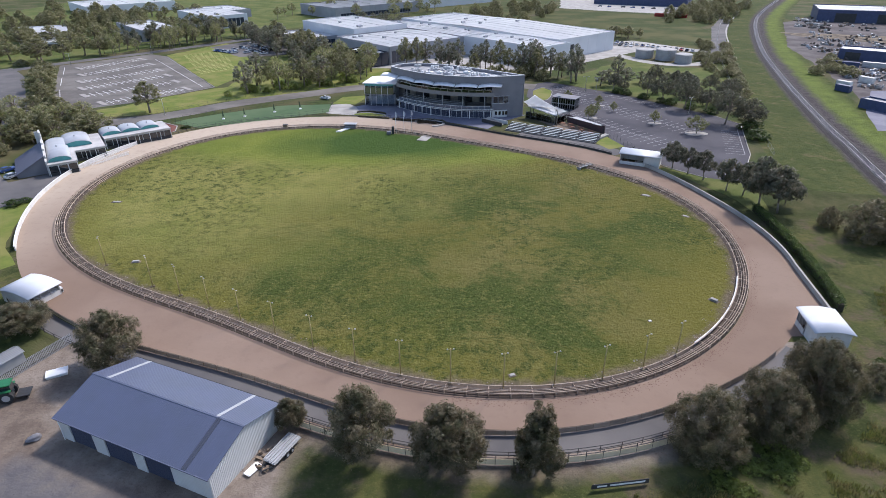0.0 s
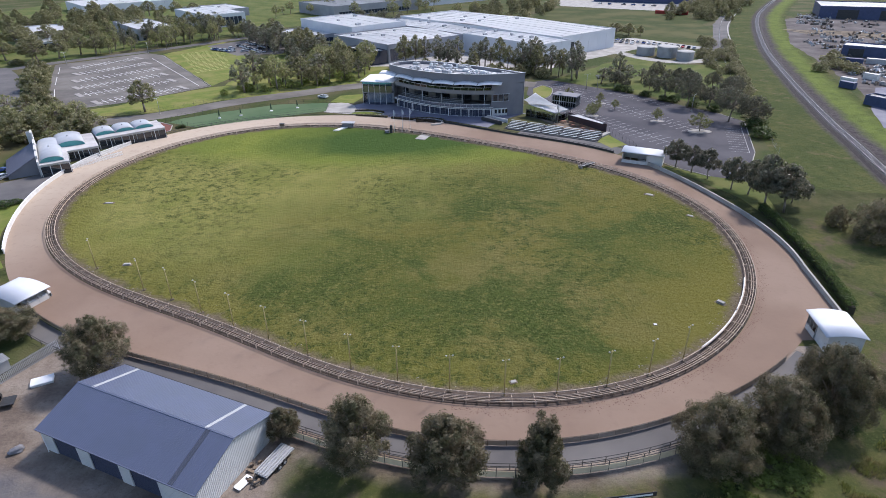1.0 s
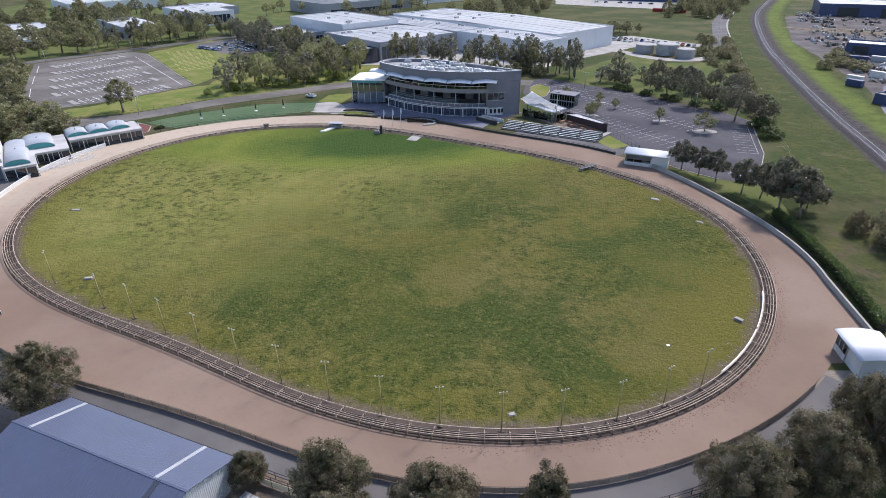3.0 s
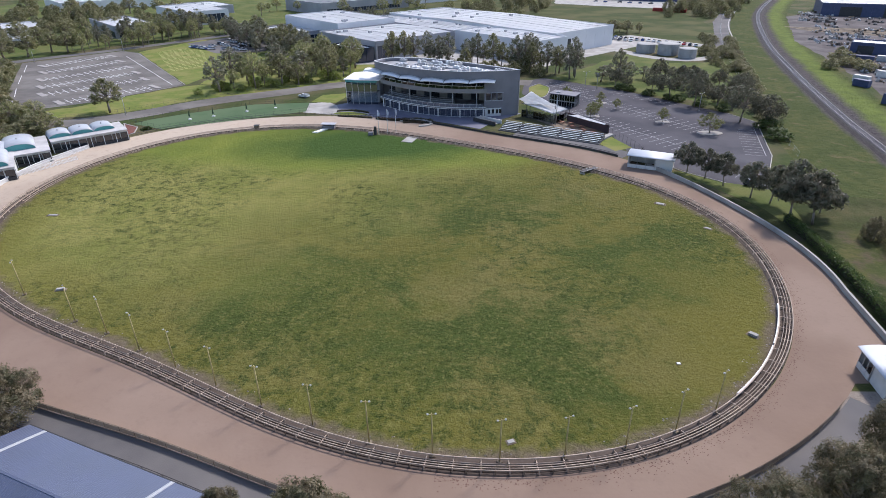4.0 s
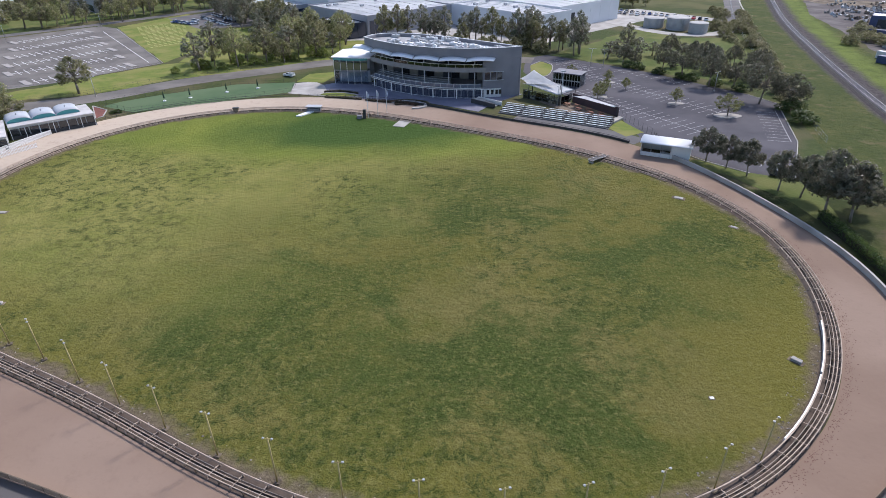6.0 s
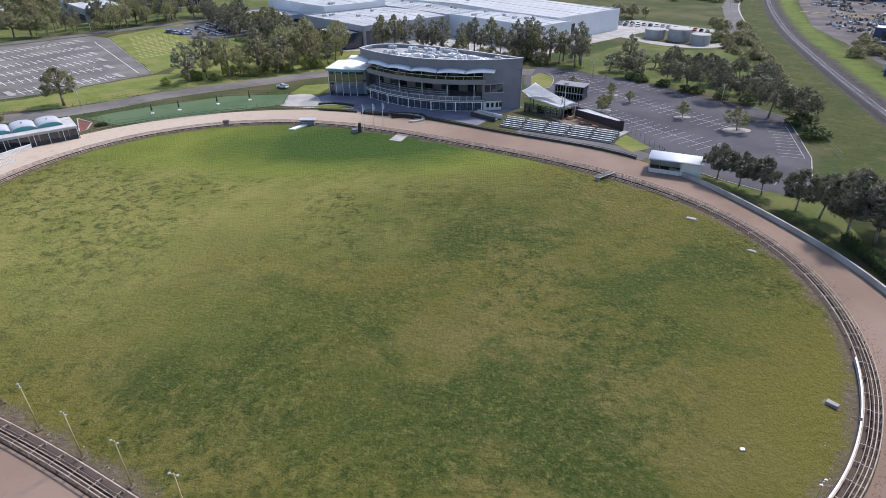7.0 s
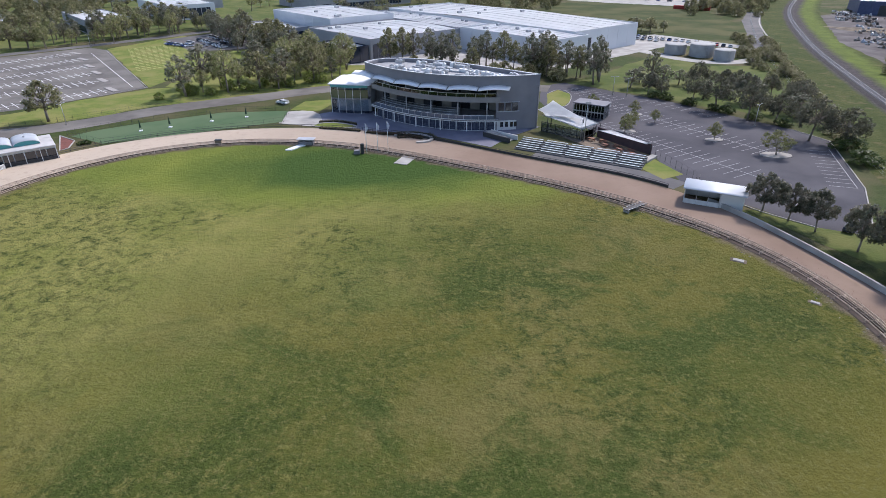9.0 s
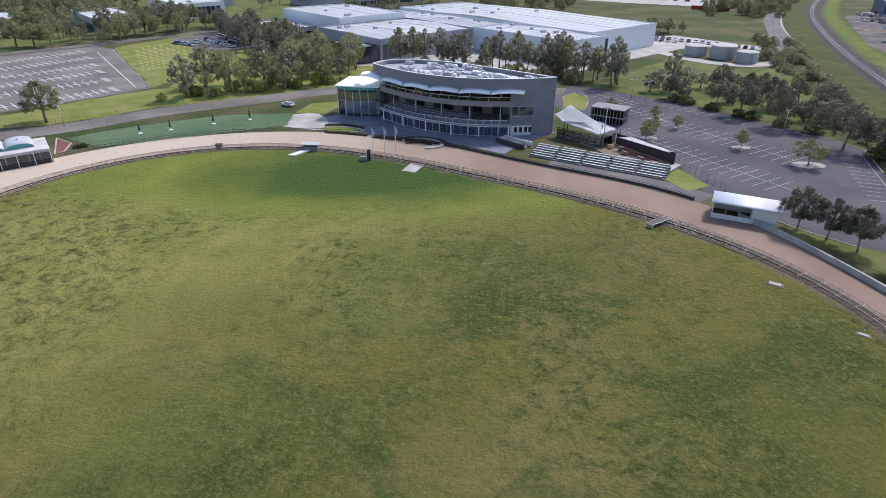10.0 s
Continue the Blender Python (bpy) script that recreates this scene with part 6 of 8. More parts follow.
box(bm, (0.7, 2.0, 0.6), pose(3.0, 0, 0.3), 0.08)
part("bucket", bm, DARK_STEEL, tractor)
bm = bmesh.new()
box(bm, (1.6, 1.8, 0.12), pose(-2.7, 0, 0.5), 0.02)
for k in range(5):
    box(bm, (0.06, 0.06, 0.5), pose(-3.2, -0.8 + 0.4 * k, 0.05))
part("harrow", bm, DARK_STEEL, tractor, "dark harrow implement")

trailer = thing("trailer", pose(-20.2, 46.0, 0.02, 0, 0, 64), "long grey steel flatbed trailer loaded with rails", "trailer")
bm = bmesh.new()
box(bm, (5.2, 2.0, 0.14), pose(0, 0, 0.55), 0.02)
part("bed", bm, STEEL, trailer)
for y in (-0.75, -0.35, 0.1, 0.5, 0.85):
    bm = bmesh.new()
    beam(bm, (-2.5, y, 0.78), (2.5, y + 0.05, 0.78), 0.16, 0.16)
    part("rail_bar", bm, GREY_LIGHT, trailer)
for y in (-1.1, 1.1):
    wheel(trailer, -0.4, y, 0.36, 0.22)
    wheel(trailer, 0.5, y, 0.36, 0.22)
bm = bmesh.new()
beam(bm, (-2.6, -0.8, 0.5), (-4.0, 0, 0.45), 0.1, 0.1)
beam(bm, (-2.6, 0.8, 0.5), (-4.0, 0, 0.45), 0.1, 0.1)
part("drawbar", bm, DARK_STEEL, trailer)
bm = bmesh.new()
box(bm, (2.2, 1.1, 0.12), pose(0, 0, 0.35), 0.1)
box(bm, (1.5, 0.75, 0.2), pose(0, 0, 0.16), 0.05)
bathtub = tagged(new("white_tray", to_mesh("white_tray", bm, WHITE)), "white plastic tray lying on the yard", "tray")
bathtub.matrix_basis = pose(-23.2, 43.0, 0.0, 0, 0, 60) @ pose(0, 0, -0.14)
bm = bmesh.new()
box(bm, (2.9, 1.8, 0.4), Matrix(), 0.06)
crate = thing("white_crate", pose(-58.8, 61.3, 0.02, 0, 0, 28), "flat white crate on the bare yard", "crate")
part("box", bm, WHITE, crate)
bm = bmesh.new()
box(bm, (3.0, 1.9, 0.06), pose(0, 0, 0.4), 0.02)
part("lid", bm, CANVAS, crate)
# junk heap by the gable
rnd = random.Random(8)
heap = thing("junk_heap", pose(-22.0, 44.0, 0.02), "heap of rusty scrap against the shed wall", "scrap")
RUST = material("rusty_scrap", (0.16, 0.085, 0.06), (0.09, 0.06, 0.05), 2, 0.9)
for i in range(14):
    bm = bmesh.new()
    box(bm, (rnd.uniform(.3, 1.1), rnd.uniform(.2, .6), rnd.uniform(.2, .5)), pose(rnd.uniform(-1.2, .6), rnd.uniform(-1.2, 2.6), 0, rnd.uniform(-15, 15), rnd.uniform(-15, 15), rnd.uniform(0, 180)), 0.03)
    part("scrap_piece", bm, rnd.choice((RUST, DARK_STEEL, TIMBER)), heap)
# covered machine on the apron
bm = bmesh.new()
bmesh.ops.create_icosphere(bm, subdivisions=3, radius=0.8)
for vert in bm.verts:
    vert.co += noise.noise_vector(vert.co * 1.8) * 0.28
    vert.co.z = max(0, vert.co.z * 0.75 + 0.3)
    vert.co.x *= 1.5
TARP = material("grey_tarpaulin", (0.20, 0.20, 0.22), (0.12, 0.12, 0.13), 2, 0.7)
tarp = tagged(new("covered_machine", to_mesh("covered_machine", bm, TARP, True)), "small machine beneath a crumpled grey tarpaulin", "machine")
tarp.matrix_basis = pose(-54.0, 48.0, 0.03, 0, 0, 35) @ Matrix.Diagonal((0.75, 0.75, 0.8, 1))
# pale steel paling fence and small shed to the west of the yard
pale = thing("paling_fence", Matrix(), "pale grey steel paling fence beside the yard", "fence", kind="structure")
pl = [Vector((-70.5, 48.0, 0)), Vector((-65.8, 58.8, 0)), Vector((-61.0, 69.5, 0))]
bm = bmesh.new()
box(bm, (0.16, 0.04, 1.8), Matrix(), 0.006)
paling = to_mesh("paling", bm, GREY_LIGHT)
for p, turn in even(pl, 0.24):
    part("paling", paling, None, pale, m=pose(p.x, p.y, 0, 0, 0, turn))
for z in (0.4, 1.4):
    bm = bmesh.new()
    tube(bm, pl, 0.04, 6)
    part("rail", bm, DARK_STEEL, pale, m=pose(0, 0, z))
hut = thing("garden_shed", pose(-67.6, 63.2, 0, 0, 0, 65), "small pale blue-grey metal garden shed", "shed")
bm = bmesh.new()
box(bm, (4.0, 2.6, 1.9), Matrix(), 0.02)
part("body", bm, GREY_LIGHT, hut)
bm = bmesh.new()
v = [bm.verts.new(p) for p in ((-2.2, -1.5, 1.85), (2.2, -1.5, 1.85), (2.2, 0, 2.4), (-2.2, 0, 2.4), (2.2, 1.5, 1.85), (-2.2, 1.5, 1.85))]
bm.faces.new((v[0], v[1], v[2], v[3]))
bm.faces.new((v[3], v[2], v[4], v[5]))
bmesh.ops.solidify(bm, geom=bm.faces[:], thickness=0.05)
part("roof", bm, ROOF_PALE, hut)

# ---- banner sign by the near trees ----
sign = thing("banner_sign", pose(21.8, 40.6, 0.0, 0, 0, 8), "long low dark banner sign with white lettering", "sign")
bm = bmesh.new()
box(bm, (7.2, 0.06, 0.75), pose(0, 0, 0.25), 0.01)
part("board", bm, DARK_STEEL, sign)
for x in (-3.2, 0, 3.2):
    bm = bmesh.new()
    box(bm, (0.08, 0.08, 1.0), pose(x, 0.08, 0))
    part("post", bm, TIMBER, sign)
for k, (x, w) in enumerate(((-2.3, 1.2), (0.9, 4.4))):
    bm = bmesh.new()
    box(bm, (w, 0.03, 0.26), pose(x, -0.045, 0.5))
    part("lettering_bar", bm, WHITE, sign, "white bar of lettering")

# ---- things on the infield ----
def pad(name, x, y, turn, size, mat, label, category):
    t = thing(name, pose(x, y, 0.05, 0, 0, turn), label, category)
    bm = bmesh.new()
    box(bm, (size[0] * 1.5, size[1] * 1.5, 0.06), Matrix(), 0.02)
    part("base", bm, SOIL, t)
    bm = bmesh.new()
    box(bm, size, pose(0, 0, 0.06), 0.03)
    part("lid", bm, mat, t)
    return t


pad("pit_cover", 10.8, 61.0, 20, (0.8, 0.55, 0.12), CONCRETE, "white utility pit cover on the turf", "pit cover")
pad("pit_cover", 51.8, 131.1, -30, (1.7, 0.9, 0.12), CONCRETE, "pale concrete pit cover on the turf", "pit cover")
pad("pit_cover", 57.4, 118.3, -40, (1.2, 0.6, 0.12), CONCRETE, "pale concrete pit cover on the turf", "pit cover")
pad("pit_cover", 49.4, 81.6, -50, (1.3, 0.7, 0.35), CONCRETE, "small concrete pit by the bend", "pit cover")
pad("pit_cover", 35.9, 75.2, 0, (0.5, 0.4, 0.1), WHITE, "small white marker on the turf", "marker")
pad("pit_cover", -63.5, 96.5, 10, (1.3, 0.6, 0.3), CONCRETE, "white utility box beside the rail", "pit cover")
pad("pit_cover", -83.5, 128.0, 0, (1.8, 0.8, 0.12), CONCRETE, "pale concrete slab on the turf", "pit cover")
bridge = thing("crossing_ramp", pose(40.4, 152.0, 0, 0, 0, 36), "grey steel crossing ramp over the rail", "ramp")
bm = bmesh.new()
box(bm, (5.6, 1.0, 0.2), pose(0, 0, 0.55), 0.03)
part("deck", bm, ASPHALT_OLD, bridge)
for y in (-0.62, 0.62):
    bm = bmesh.new()
    beam(bm, (-2.8, y, 0.86), (2.8, y, 0.86), 0.06, 0.06)
    for x in (-2.7, 0, 2.7):
        beam(bm, (x, y, 0.3), (x, y, 0.86), 0.06, 0.06)
    part("side_rail", bm, STEEL, bridge)
for x in (-2.4, 2.4):
    bm = bmesh.new()
    box(bm, (0.3, 1.2, 0.5), pose(x, 0, 0.05))
    part("support", bm, CONCRETE, bridge)
bm = bmesh.new()
box(bm, (3.4, 5.6, 0.14), Matrix(), 0.03)
slab = tagged(new("crossing_slab", to_mesh("crossing_slab", bm, CONCRETE)), "pale concrete crossing slab beside the rail", "slab")
slab.matrix_basis = pose(-7.0, 181.0, 0.06, 0, 0, -20)
kennel = thing("lure_station", pose(-34.2, 192.6, 0.05, 0, 0, -6), "small grey lure station with flat roof and white ramp", "kiosk")
bm = bmesh.new()
box(bm, (4.0, 1.8, 1.0), pose(0.5, 1.2, 0), 0.04)
part("body", bm, GREY_WALL, kennel)
bm = bmesh.new()
box(bm, (4.6, 2.4, 0.15), pose(0.5, 1.2, 1.5), 0.03)
part("roof", bm, GREY_LIGHT, kennel)
for x, y in ((-1.4, 0.3), (2.4, 0.3), (-1.4, 2.1), (2.4, 2.1)):
    bm = bmesh.new()
    box(bm, (0.1, 0.1, 1.5), pose(x, y, 0))
    part("post", bm, DARK_STEEL, kennel)
bm = bmesh.new()
prism(bm, [(-3.4, -4.2), (-1.8, -4.2), (0.6, 0.2), (-1.2, 0.2)], 0, 0.3)
part("ramp", bm, WHITE, kennel)
bin0 = thing("lure_crate", pose(-56.6, 193.6, 0.05, 0, 0, 5), "dark brown timber hutch standing on the turf", "hutch")
bm = bmesh.new()
box(bm, (1.5, 1.0, 1.3), Matrix(), 0.03)
part("body", bm, TIMBER, bin0)
bm = bmesh.new()
box(bm, (1.8, 1.3, 0.1), pose(0, 0, 1.3), 0.02)
part("roof", bm, DARK_STEEL, bin0)
post0 = thing("finish_post", pose(-17.9, 186.3, 0.05), "dark finish post cabinet beside the rail", "cabinet")
bm = bmesh.new()
box(bm, (0.8, 0.8, 2.6), Matrix(), 0.04)
part("body", bm, DARK_STEEL, post0)
bm = bmesh.new()
box(bm, (1.5, 1.2, 0.9), pose(-1.4, 0, 0), 0.04)
part("box", bm, GREY_WALL, post0)

# ---- warehouses ----
WA, WB = Vector((0.66, -0.751, 0)), Vector((0.751, 0.66, 0))
WK = Vector((-13.0, 312.0, 0))
ROOF_DULL = material("weathered_pale_roof", (0.72, 0.73, 0.74), (0.58, 0.59, 0.60), 0.06, 0.5, 0.1, color3=(0.80, 0.80, 0.80), scale3=0.03, stretch=(1, 4, 1))
METAL_ROOF = material("white_metal_roof", (0.84, 0.84, 0.84), (0.74, 0.745, 0.75), 0.08, 0.45, 0.1, color3=(0.80, 0.80, 0.80), scale3=0.03)
ROOF_GREY = material("grey_metal_roof", (0.42, 0.43, 0.45), (0.34, 0.35, 0.37), 0.1, 0.5, 0.2)
TILT = material("tilt_panel_white", (0.70, 0.70, 0.71), (0.62, 0.62, 0.64), 0.15, 0.8, color3=(0.60, 0.61, 0.63), scale3=0.05)
TILT_GREY = material("tilt_panel_grey", (0.36, 0.36, 0.375), (0.29, 0.29, 0.305), 0.15, 0.8)
WINDOW_BLUE = material("office_glass", (0.025, 0.035, 0.06), None, 1, 0.1, spec=0.8)


def warehouse(m, w, d, h, label, wall, roof, ridge=1.0, docks=(), bands=(), seams=9, vents=4, seed=1):
    """A tilt-panel warehouse: panelled walls, a low pitched roof behind a parapet, doors and window bands.
    It stands on its corner; x along the front, y to the back."""
    t = thing("warehouse", m, label, "warehouse", "warehouses of the industrial estate")
    r = random.Random(seed)
    n = max(2, int(w / 8))
    for side_y, name in ((0, "front"), (d, "back")):
        for i in range(n):
            bm = bmesh.new()
            box(bm, (w / n - 0.06, 0.3, h), pose((i + 0.5) * w / n, side_y, 0))
            part("wall_panel", bm, wall, t)
    n = max(2, int(d / 8))
    for side_x in (0, w):
        for i in range(n):
            bm = bmesh.new()
            box(bm, (0.3, d / n - 0.06, h), pose(side_x, (i + 0.5) * d / n, 0))
            part("wall_panel", bm, wall, t)
    # roof in two slopes, seamed
    for a, b in ((0, 0.5), (1, 0.5)):
        bm = bmesh.new()
        y0, y1 = 0.2 + (d - 0.4) * a, d * b
        v = [bm.verts.new(p) for p in ((0.2, y0, h - 0.6), (w - 0.2, y0, h - 0.6), (w - 0.2, y1, h - 0.6 + ridge), (0.2, y1, h - 0.6 + ridge))]
        bm.faces.new(v)
        bmesh.ops.solidify(bm, geom=bm.faces[:], thickness=0.1)
        part("roof", bm, roof, t)
        for i in range(1, seams):
            bm = bmesh.new()
            x = w * i / seams
            beam(bm, (x, y0, h - 0.5), (x, y1, h - 0.5 + ridge), 0.25, 0.1)
            part("roof_seam", bm, ROOF_GREY if i % 3 == 0 else roof, t)
    for i in range(vents):
        bm = bmesh.new()
        x, y = r.uniform(4, w - 4), r.uniform(4, d - 4)
        z = h - 0.65 + ridge * (1 - abs(y - d / 2) / (d / 2))
        box(bm, (r.uniform(1, 3), 1.4, 1.0), pose(x, y, z), 0.05)
        part("roof_unit", bm, GREY_LIGHT, t)
    for face, a, b, z0, z1 in docks:
        bm = bmesh.new()
        if face == "front":
            box(bm, (b - a, 0.12, z1 - z0), pose((a + b) / 2, -0.22, z0))
        elif face == "left":
            box(bm, (0.12, b - a, z1 - z0), pose(-0.22, (a + b) / 2, z0))
        else:
            box(bm, (0.12, b - a, z1 - z0), pose(w + 0.22, (a + b) / 2, z0))
        part("dock_door", bm, DARK_STEEL, t)
    for face, a, b, z0, z1 in bands:
        k = max(1, int((b - a) / 3))
        for i in range(k):
            bm = bmesh.new()
            c = a + (i + 0.5) * (b - a) / k
            if face == "front":
                box(bm, ((b - a) / k - 0.3, 0.1, z1 - z0), pose(c, -0.21, z0))
            elif face == "left":
                box(bm, (0.1, (b - a) / k - 0.3, z1 - z0), pose(-0.21, c, z0))
            else:
                box(bm, (0.1, (b - a) / k - 0.3, z1 - z0), pose(w + 0.21, c, z0))
            part("window", bm, WINDOW_BLUE, t)
    return t


def wpose(a, b):
    """The pose whose x runs along WB and whose y runs against WA, from estate coordinates."""
    p = WK + WA * a + WB * b
    return Matrix.Translation(p) @ Matrix.Rotation(math.atan2(WB.y, WB.x), 4, "Z")


warehouse(wpose(-11, -13), 53, 53, 9.4, "pale grey warehouse with a weathered pale roof", TILT_GREY, ROOF_DULL, 0.8, [("left", 30, 36, 0, 5)], [("front", 1, 10, 1, 7.0)], 8, 5, 1)
warehouse(wpose(-12, -23), 9.5, 24, 6.8, "dark glazed office block with a white flat roof", WINDOW_BLUE, METAL_ROOF, 0.2, [], [("left", 1, 23, 0.5, 6.0), ("front", 0.5, 9, 0.5, 6.0)], 2, 7, 21)
warehouse(wpose(47, 40), 24, 58, 10.0, "white roofed warehouse behind the trees", TILT, METAL_ROOF, 0.7, [], [], 6, 6, 2)
warehouse(wpose(-12, 40), 24, 89, 9.6, "long warehouse wing with a dull pale roof", TILT_GREY, ROOF_DULL, 0.7, [], [], 6, 8, 22)
warehouse(wpose(40, 64), 50, 142, 10.6, "very large white roofed distribution warehouse", TILT, METAL_ROOF, 1.2, [("front", 2, 12, 0, 7)], [], 7, 7, 3)
warehouse(wpose(-65, 0), 40, 62, 12.2, "tall white box warehouse with blue base band", TILT, METAL_ROOF, 0.4, [("left", 4, 9, 0, 4)], [("left", 12, 60, 0.4, 2.2)], 5, 5, 4)
warehouse(wpose(-84, -22), 22, 40, 7.0, "low office block with dark windows and white roof", TILT_GREY, METAL_ROOF, 0.3, [], [("left", 1, 38, 1, 5), ("front", 1, 20, 1, 5)], 4, 4, 5)
yaw = math.degrees(math.atan2(WB.y, WB.x))
warehouse(pose(-203, 399, 0, 0, 0, yaw), 24, 60, 7.5, "dark walled warehouse with a pale roof", TILT_GREY, METAL_ROOF, 0.5, [], [("front", 2, 20, 0.5, 3.0), ("left", 1, 30, 0.5, 4)], 4, 3, 6)
warehouse(pose(-180, 458, 0, 0, 0, yaw), 31, 66, 9.5, "grey-blue walled warehouse with a pale roof", TILT, METAL_ROOF, 0.8, [], [("front", 2, 28, 1, 7)], 6, 3, 7)
warehouse(pose(-284, 395, 0, 0, 0, yaw - 8), 30, 50, 5.2, "low white office building among trees", TILT, METAL_ROOF, 0.3, [], [("front", 2, 28, 0.8, 3.4)], 4, 2, 8)
warehouse(pose(-256, 367, 0, 0, 0, yaw - 8), 16, 48, 4.2, "low white roofed building with a dark porch", TILT, METAL_ROOF, 0.3, [("front", 2, 14, 0, 3)], [], 3, 1, 9)
warehouse(pose(-205, 520, 0, 0, 0, yaw), 40, 50, 6.5, "grey warehouse with a pale roof far off", TILT_GREY, METAL_ROOF, 0.5, [], [], 4, 2, 10)
warehouse(pose(-95, 520, 0, 0, 0, yaw), 90, 60, 9.0, "grey roofed warehouse far off", TILT_GREY, ROOF_GREY, 0.6, [], [("front", 5, 80, 1, 4)], 6, 4, 11)
warehouse(pose(-20, 610, 0, 0, 0, yaw), 90, 60, 9.5, "white roofed warehouse far off", TILT, METAL_ROOF, 0.6, [], [], 6, 3, 12)
warehouse(pose(-330, 560, 0, 0, 0, yaw), 80, 70, 8.0, "pale roofed warehouse standing far off", TILT, METAL_ROOF, 0.6, [], [], 6, 3, 13)
warehouse(pose(150, 640, 0, 0, 0, -28), 90, 30, 8.0, "white and blue warehouse far off", BLUE_PAINT, METAL_ROOF, 0.6, [], [], 6, 3, 14)
warehouse(pose(290, 484, 0, 0, 0, -24), 130, 46, 9.0, "long dark blue shed with a white roof", BLUE_PAINT, METAL_ROOF, 0.8, [("front", 12, 26, 0, 6.5), ("front", 40, 56, 0, 6.5), ("front", 70, 86, 0, 6.5)], [], 8, 0, 15)
warehouse(pose(212, 322, 0, 0, 0, -38), 30, 14, 5.5, "blue-grey yard shed with a pale roof", BLUE_PAINT, METAL_ROOF, 0.6, [("front", 3, 10, 0, 4)], [], 4, 0, 16)
warehouse(pose(160, 219, 0, 0, 0, -62), 12, 6, 3.6, "small blue shed in the yard", BLUE_PAINT, ROOF_GREY, 0.4, [], [], 3, 0, 17)

# ---- water tanks ----
for x, y, r, h in ((110.0, 330.5, 4.8, 4.3), (119.5, 323.5, 5.3, 5.4), (125.6, 313.5, 4.3, 4.4)):
    t = thing("water_tank", pose(x, y, 0), "round pale concrete water tank", "tank", "water tanks in the yard")
    bm = bmesh.new()
    rod(bm, (0, 0, 0), (0, 0, h), r, seg=40)
    part("shell", bm, TANK, t, smooth=False)
    bm = bmesh.new()
    rod(bm, (0, 0, h), (0, 0, h + 0.25), r + 0.15, r * 0.92, seg=40)
    part("lid", bm, TANK, t)
    bm = bmesh.new()
    for dx in (-0.25, 0.25):
        rod(bm, (dx, -r - 0.2, 0), (dx, -r - 0.2, h + 0.6), 0.05)
    for k in range(int(h / 0.4)):
        rod(bm, (-0.25, -r - 0.2, 0.3 + 0.4 * k), (0.25, -r - 0.2, 0.3 + 0.4 * k), 0.03)
    part("ladder", bm, STEEL, t)
loop = smooth_line([(92, 345), (99, 333), (107, 317), (119, 307.5), (131, 309), (142, 317), (150, 331), (148, 348), (138, 356)], 10)
bm = bmesh.new()
strip(bm, side(loop, -3.6, 0.055), side(loop, 3.6, 0.055))
structure("tank_drive", bm, CONCRETE, "pale concrete drive looping round the tanks", "road")

# ---- railway ----
railway = thing("railway_track", Matrix(), "single railway track with two steel rails on sleepers", "railway", kind="structure")
for d in (-0.84, 0.84):
    bm = bmesh.new()
    wall_band(bm, side(TRACK, d), 0.58, 0.74, 0.09)
    part("rail", bm, material("rail_steel", (0.34, 0.32, 0.33), (0.25, 0.235, 0.24), 1.0, 0.45, 0.6), railway)
bm = bmesh.new()
SLEEPER = material("concrete_sleeper", (0.33, 0.315, 0.315), (0.24, 0.23, 0.23), 1.5, 0.9)
box(bm, (0.24, 2.6, 0.16), Matrix.Translation((0, 0, 0.42)))
sleeper = to_mesh("sleeper", bm, SLEEPER)
spots = [(p, a) for p, a in even(TRACK, 0.95) if 130 < p.y < 660]
for p, a in spots[:300]:
    part("sleeper", sleeper, None, railway, m=pose(p.x, p.y, 0, 0, 0, a))
V, F = [], []
for p, a in spots[300:]:
    c, s = math.cos(radians(a)), math.sin(radians(a))
    n0 = len(V)
    for dz in (0.42, 0.58):
        for x, y in ((-0.12, -1.3), (0.12, -1.3), (0.12, 1.3), (-0.12, 1.3)):
            V.append((p.x + c * x - s * y, p.y + s * x + c * y, dz))
    F += [tuple(n0 + k for k in f) for f in ((4, 5, 6, 7), (0, 1, 5, 4), (1, 2, 6, 5), (2, 3, 7, 6), (3, 0, 4, 7))]
me = bpy.data.meshes.new("far_sleepers")
me.from_pydata(V, [], F)
me.materials.append(SLEEPER)
tagged(part("far_sleepers", me, None, railway), kind="stuff")

# ---- bay lines ----
def bay_lines(name, lines, label, z=0.05, mat=None):
    t = thing(name, Matrix(), label, "markings", kind="structure")
    for a, b, w in lines:
        a, b = Vector((*a, z)), Vector((*b, z))
        bm = bmesh.new()
        d = (b - a).normalized()
        n = Vector((-d.y, d.x, 0)) * (w / 2)
        bm.faces.new([bm.verts.new(p) for p in (a - n, b - n, b + n, a + n)])
        part("line", bm, mat or PAINT_LINE, t)


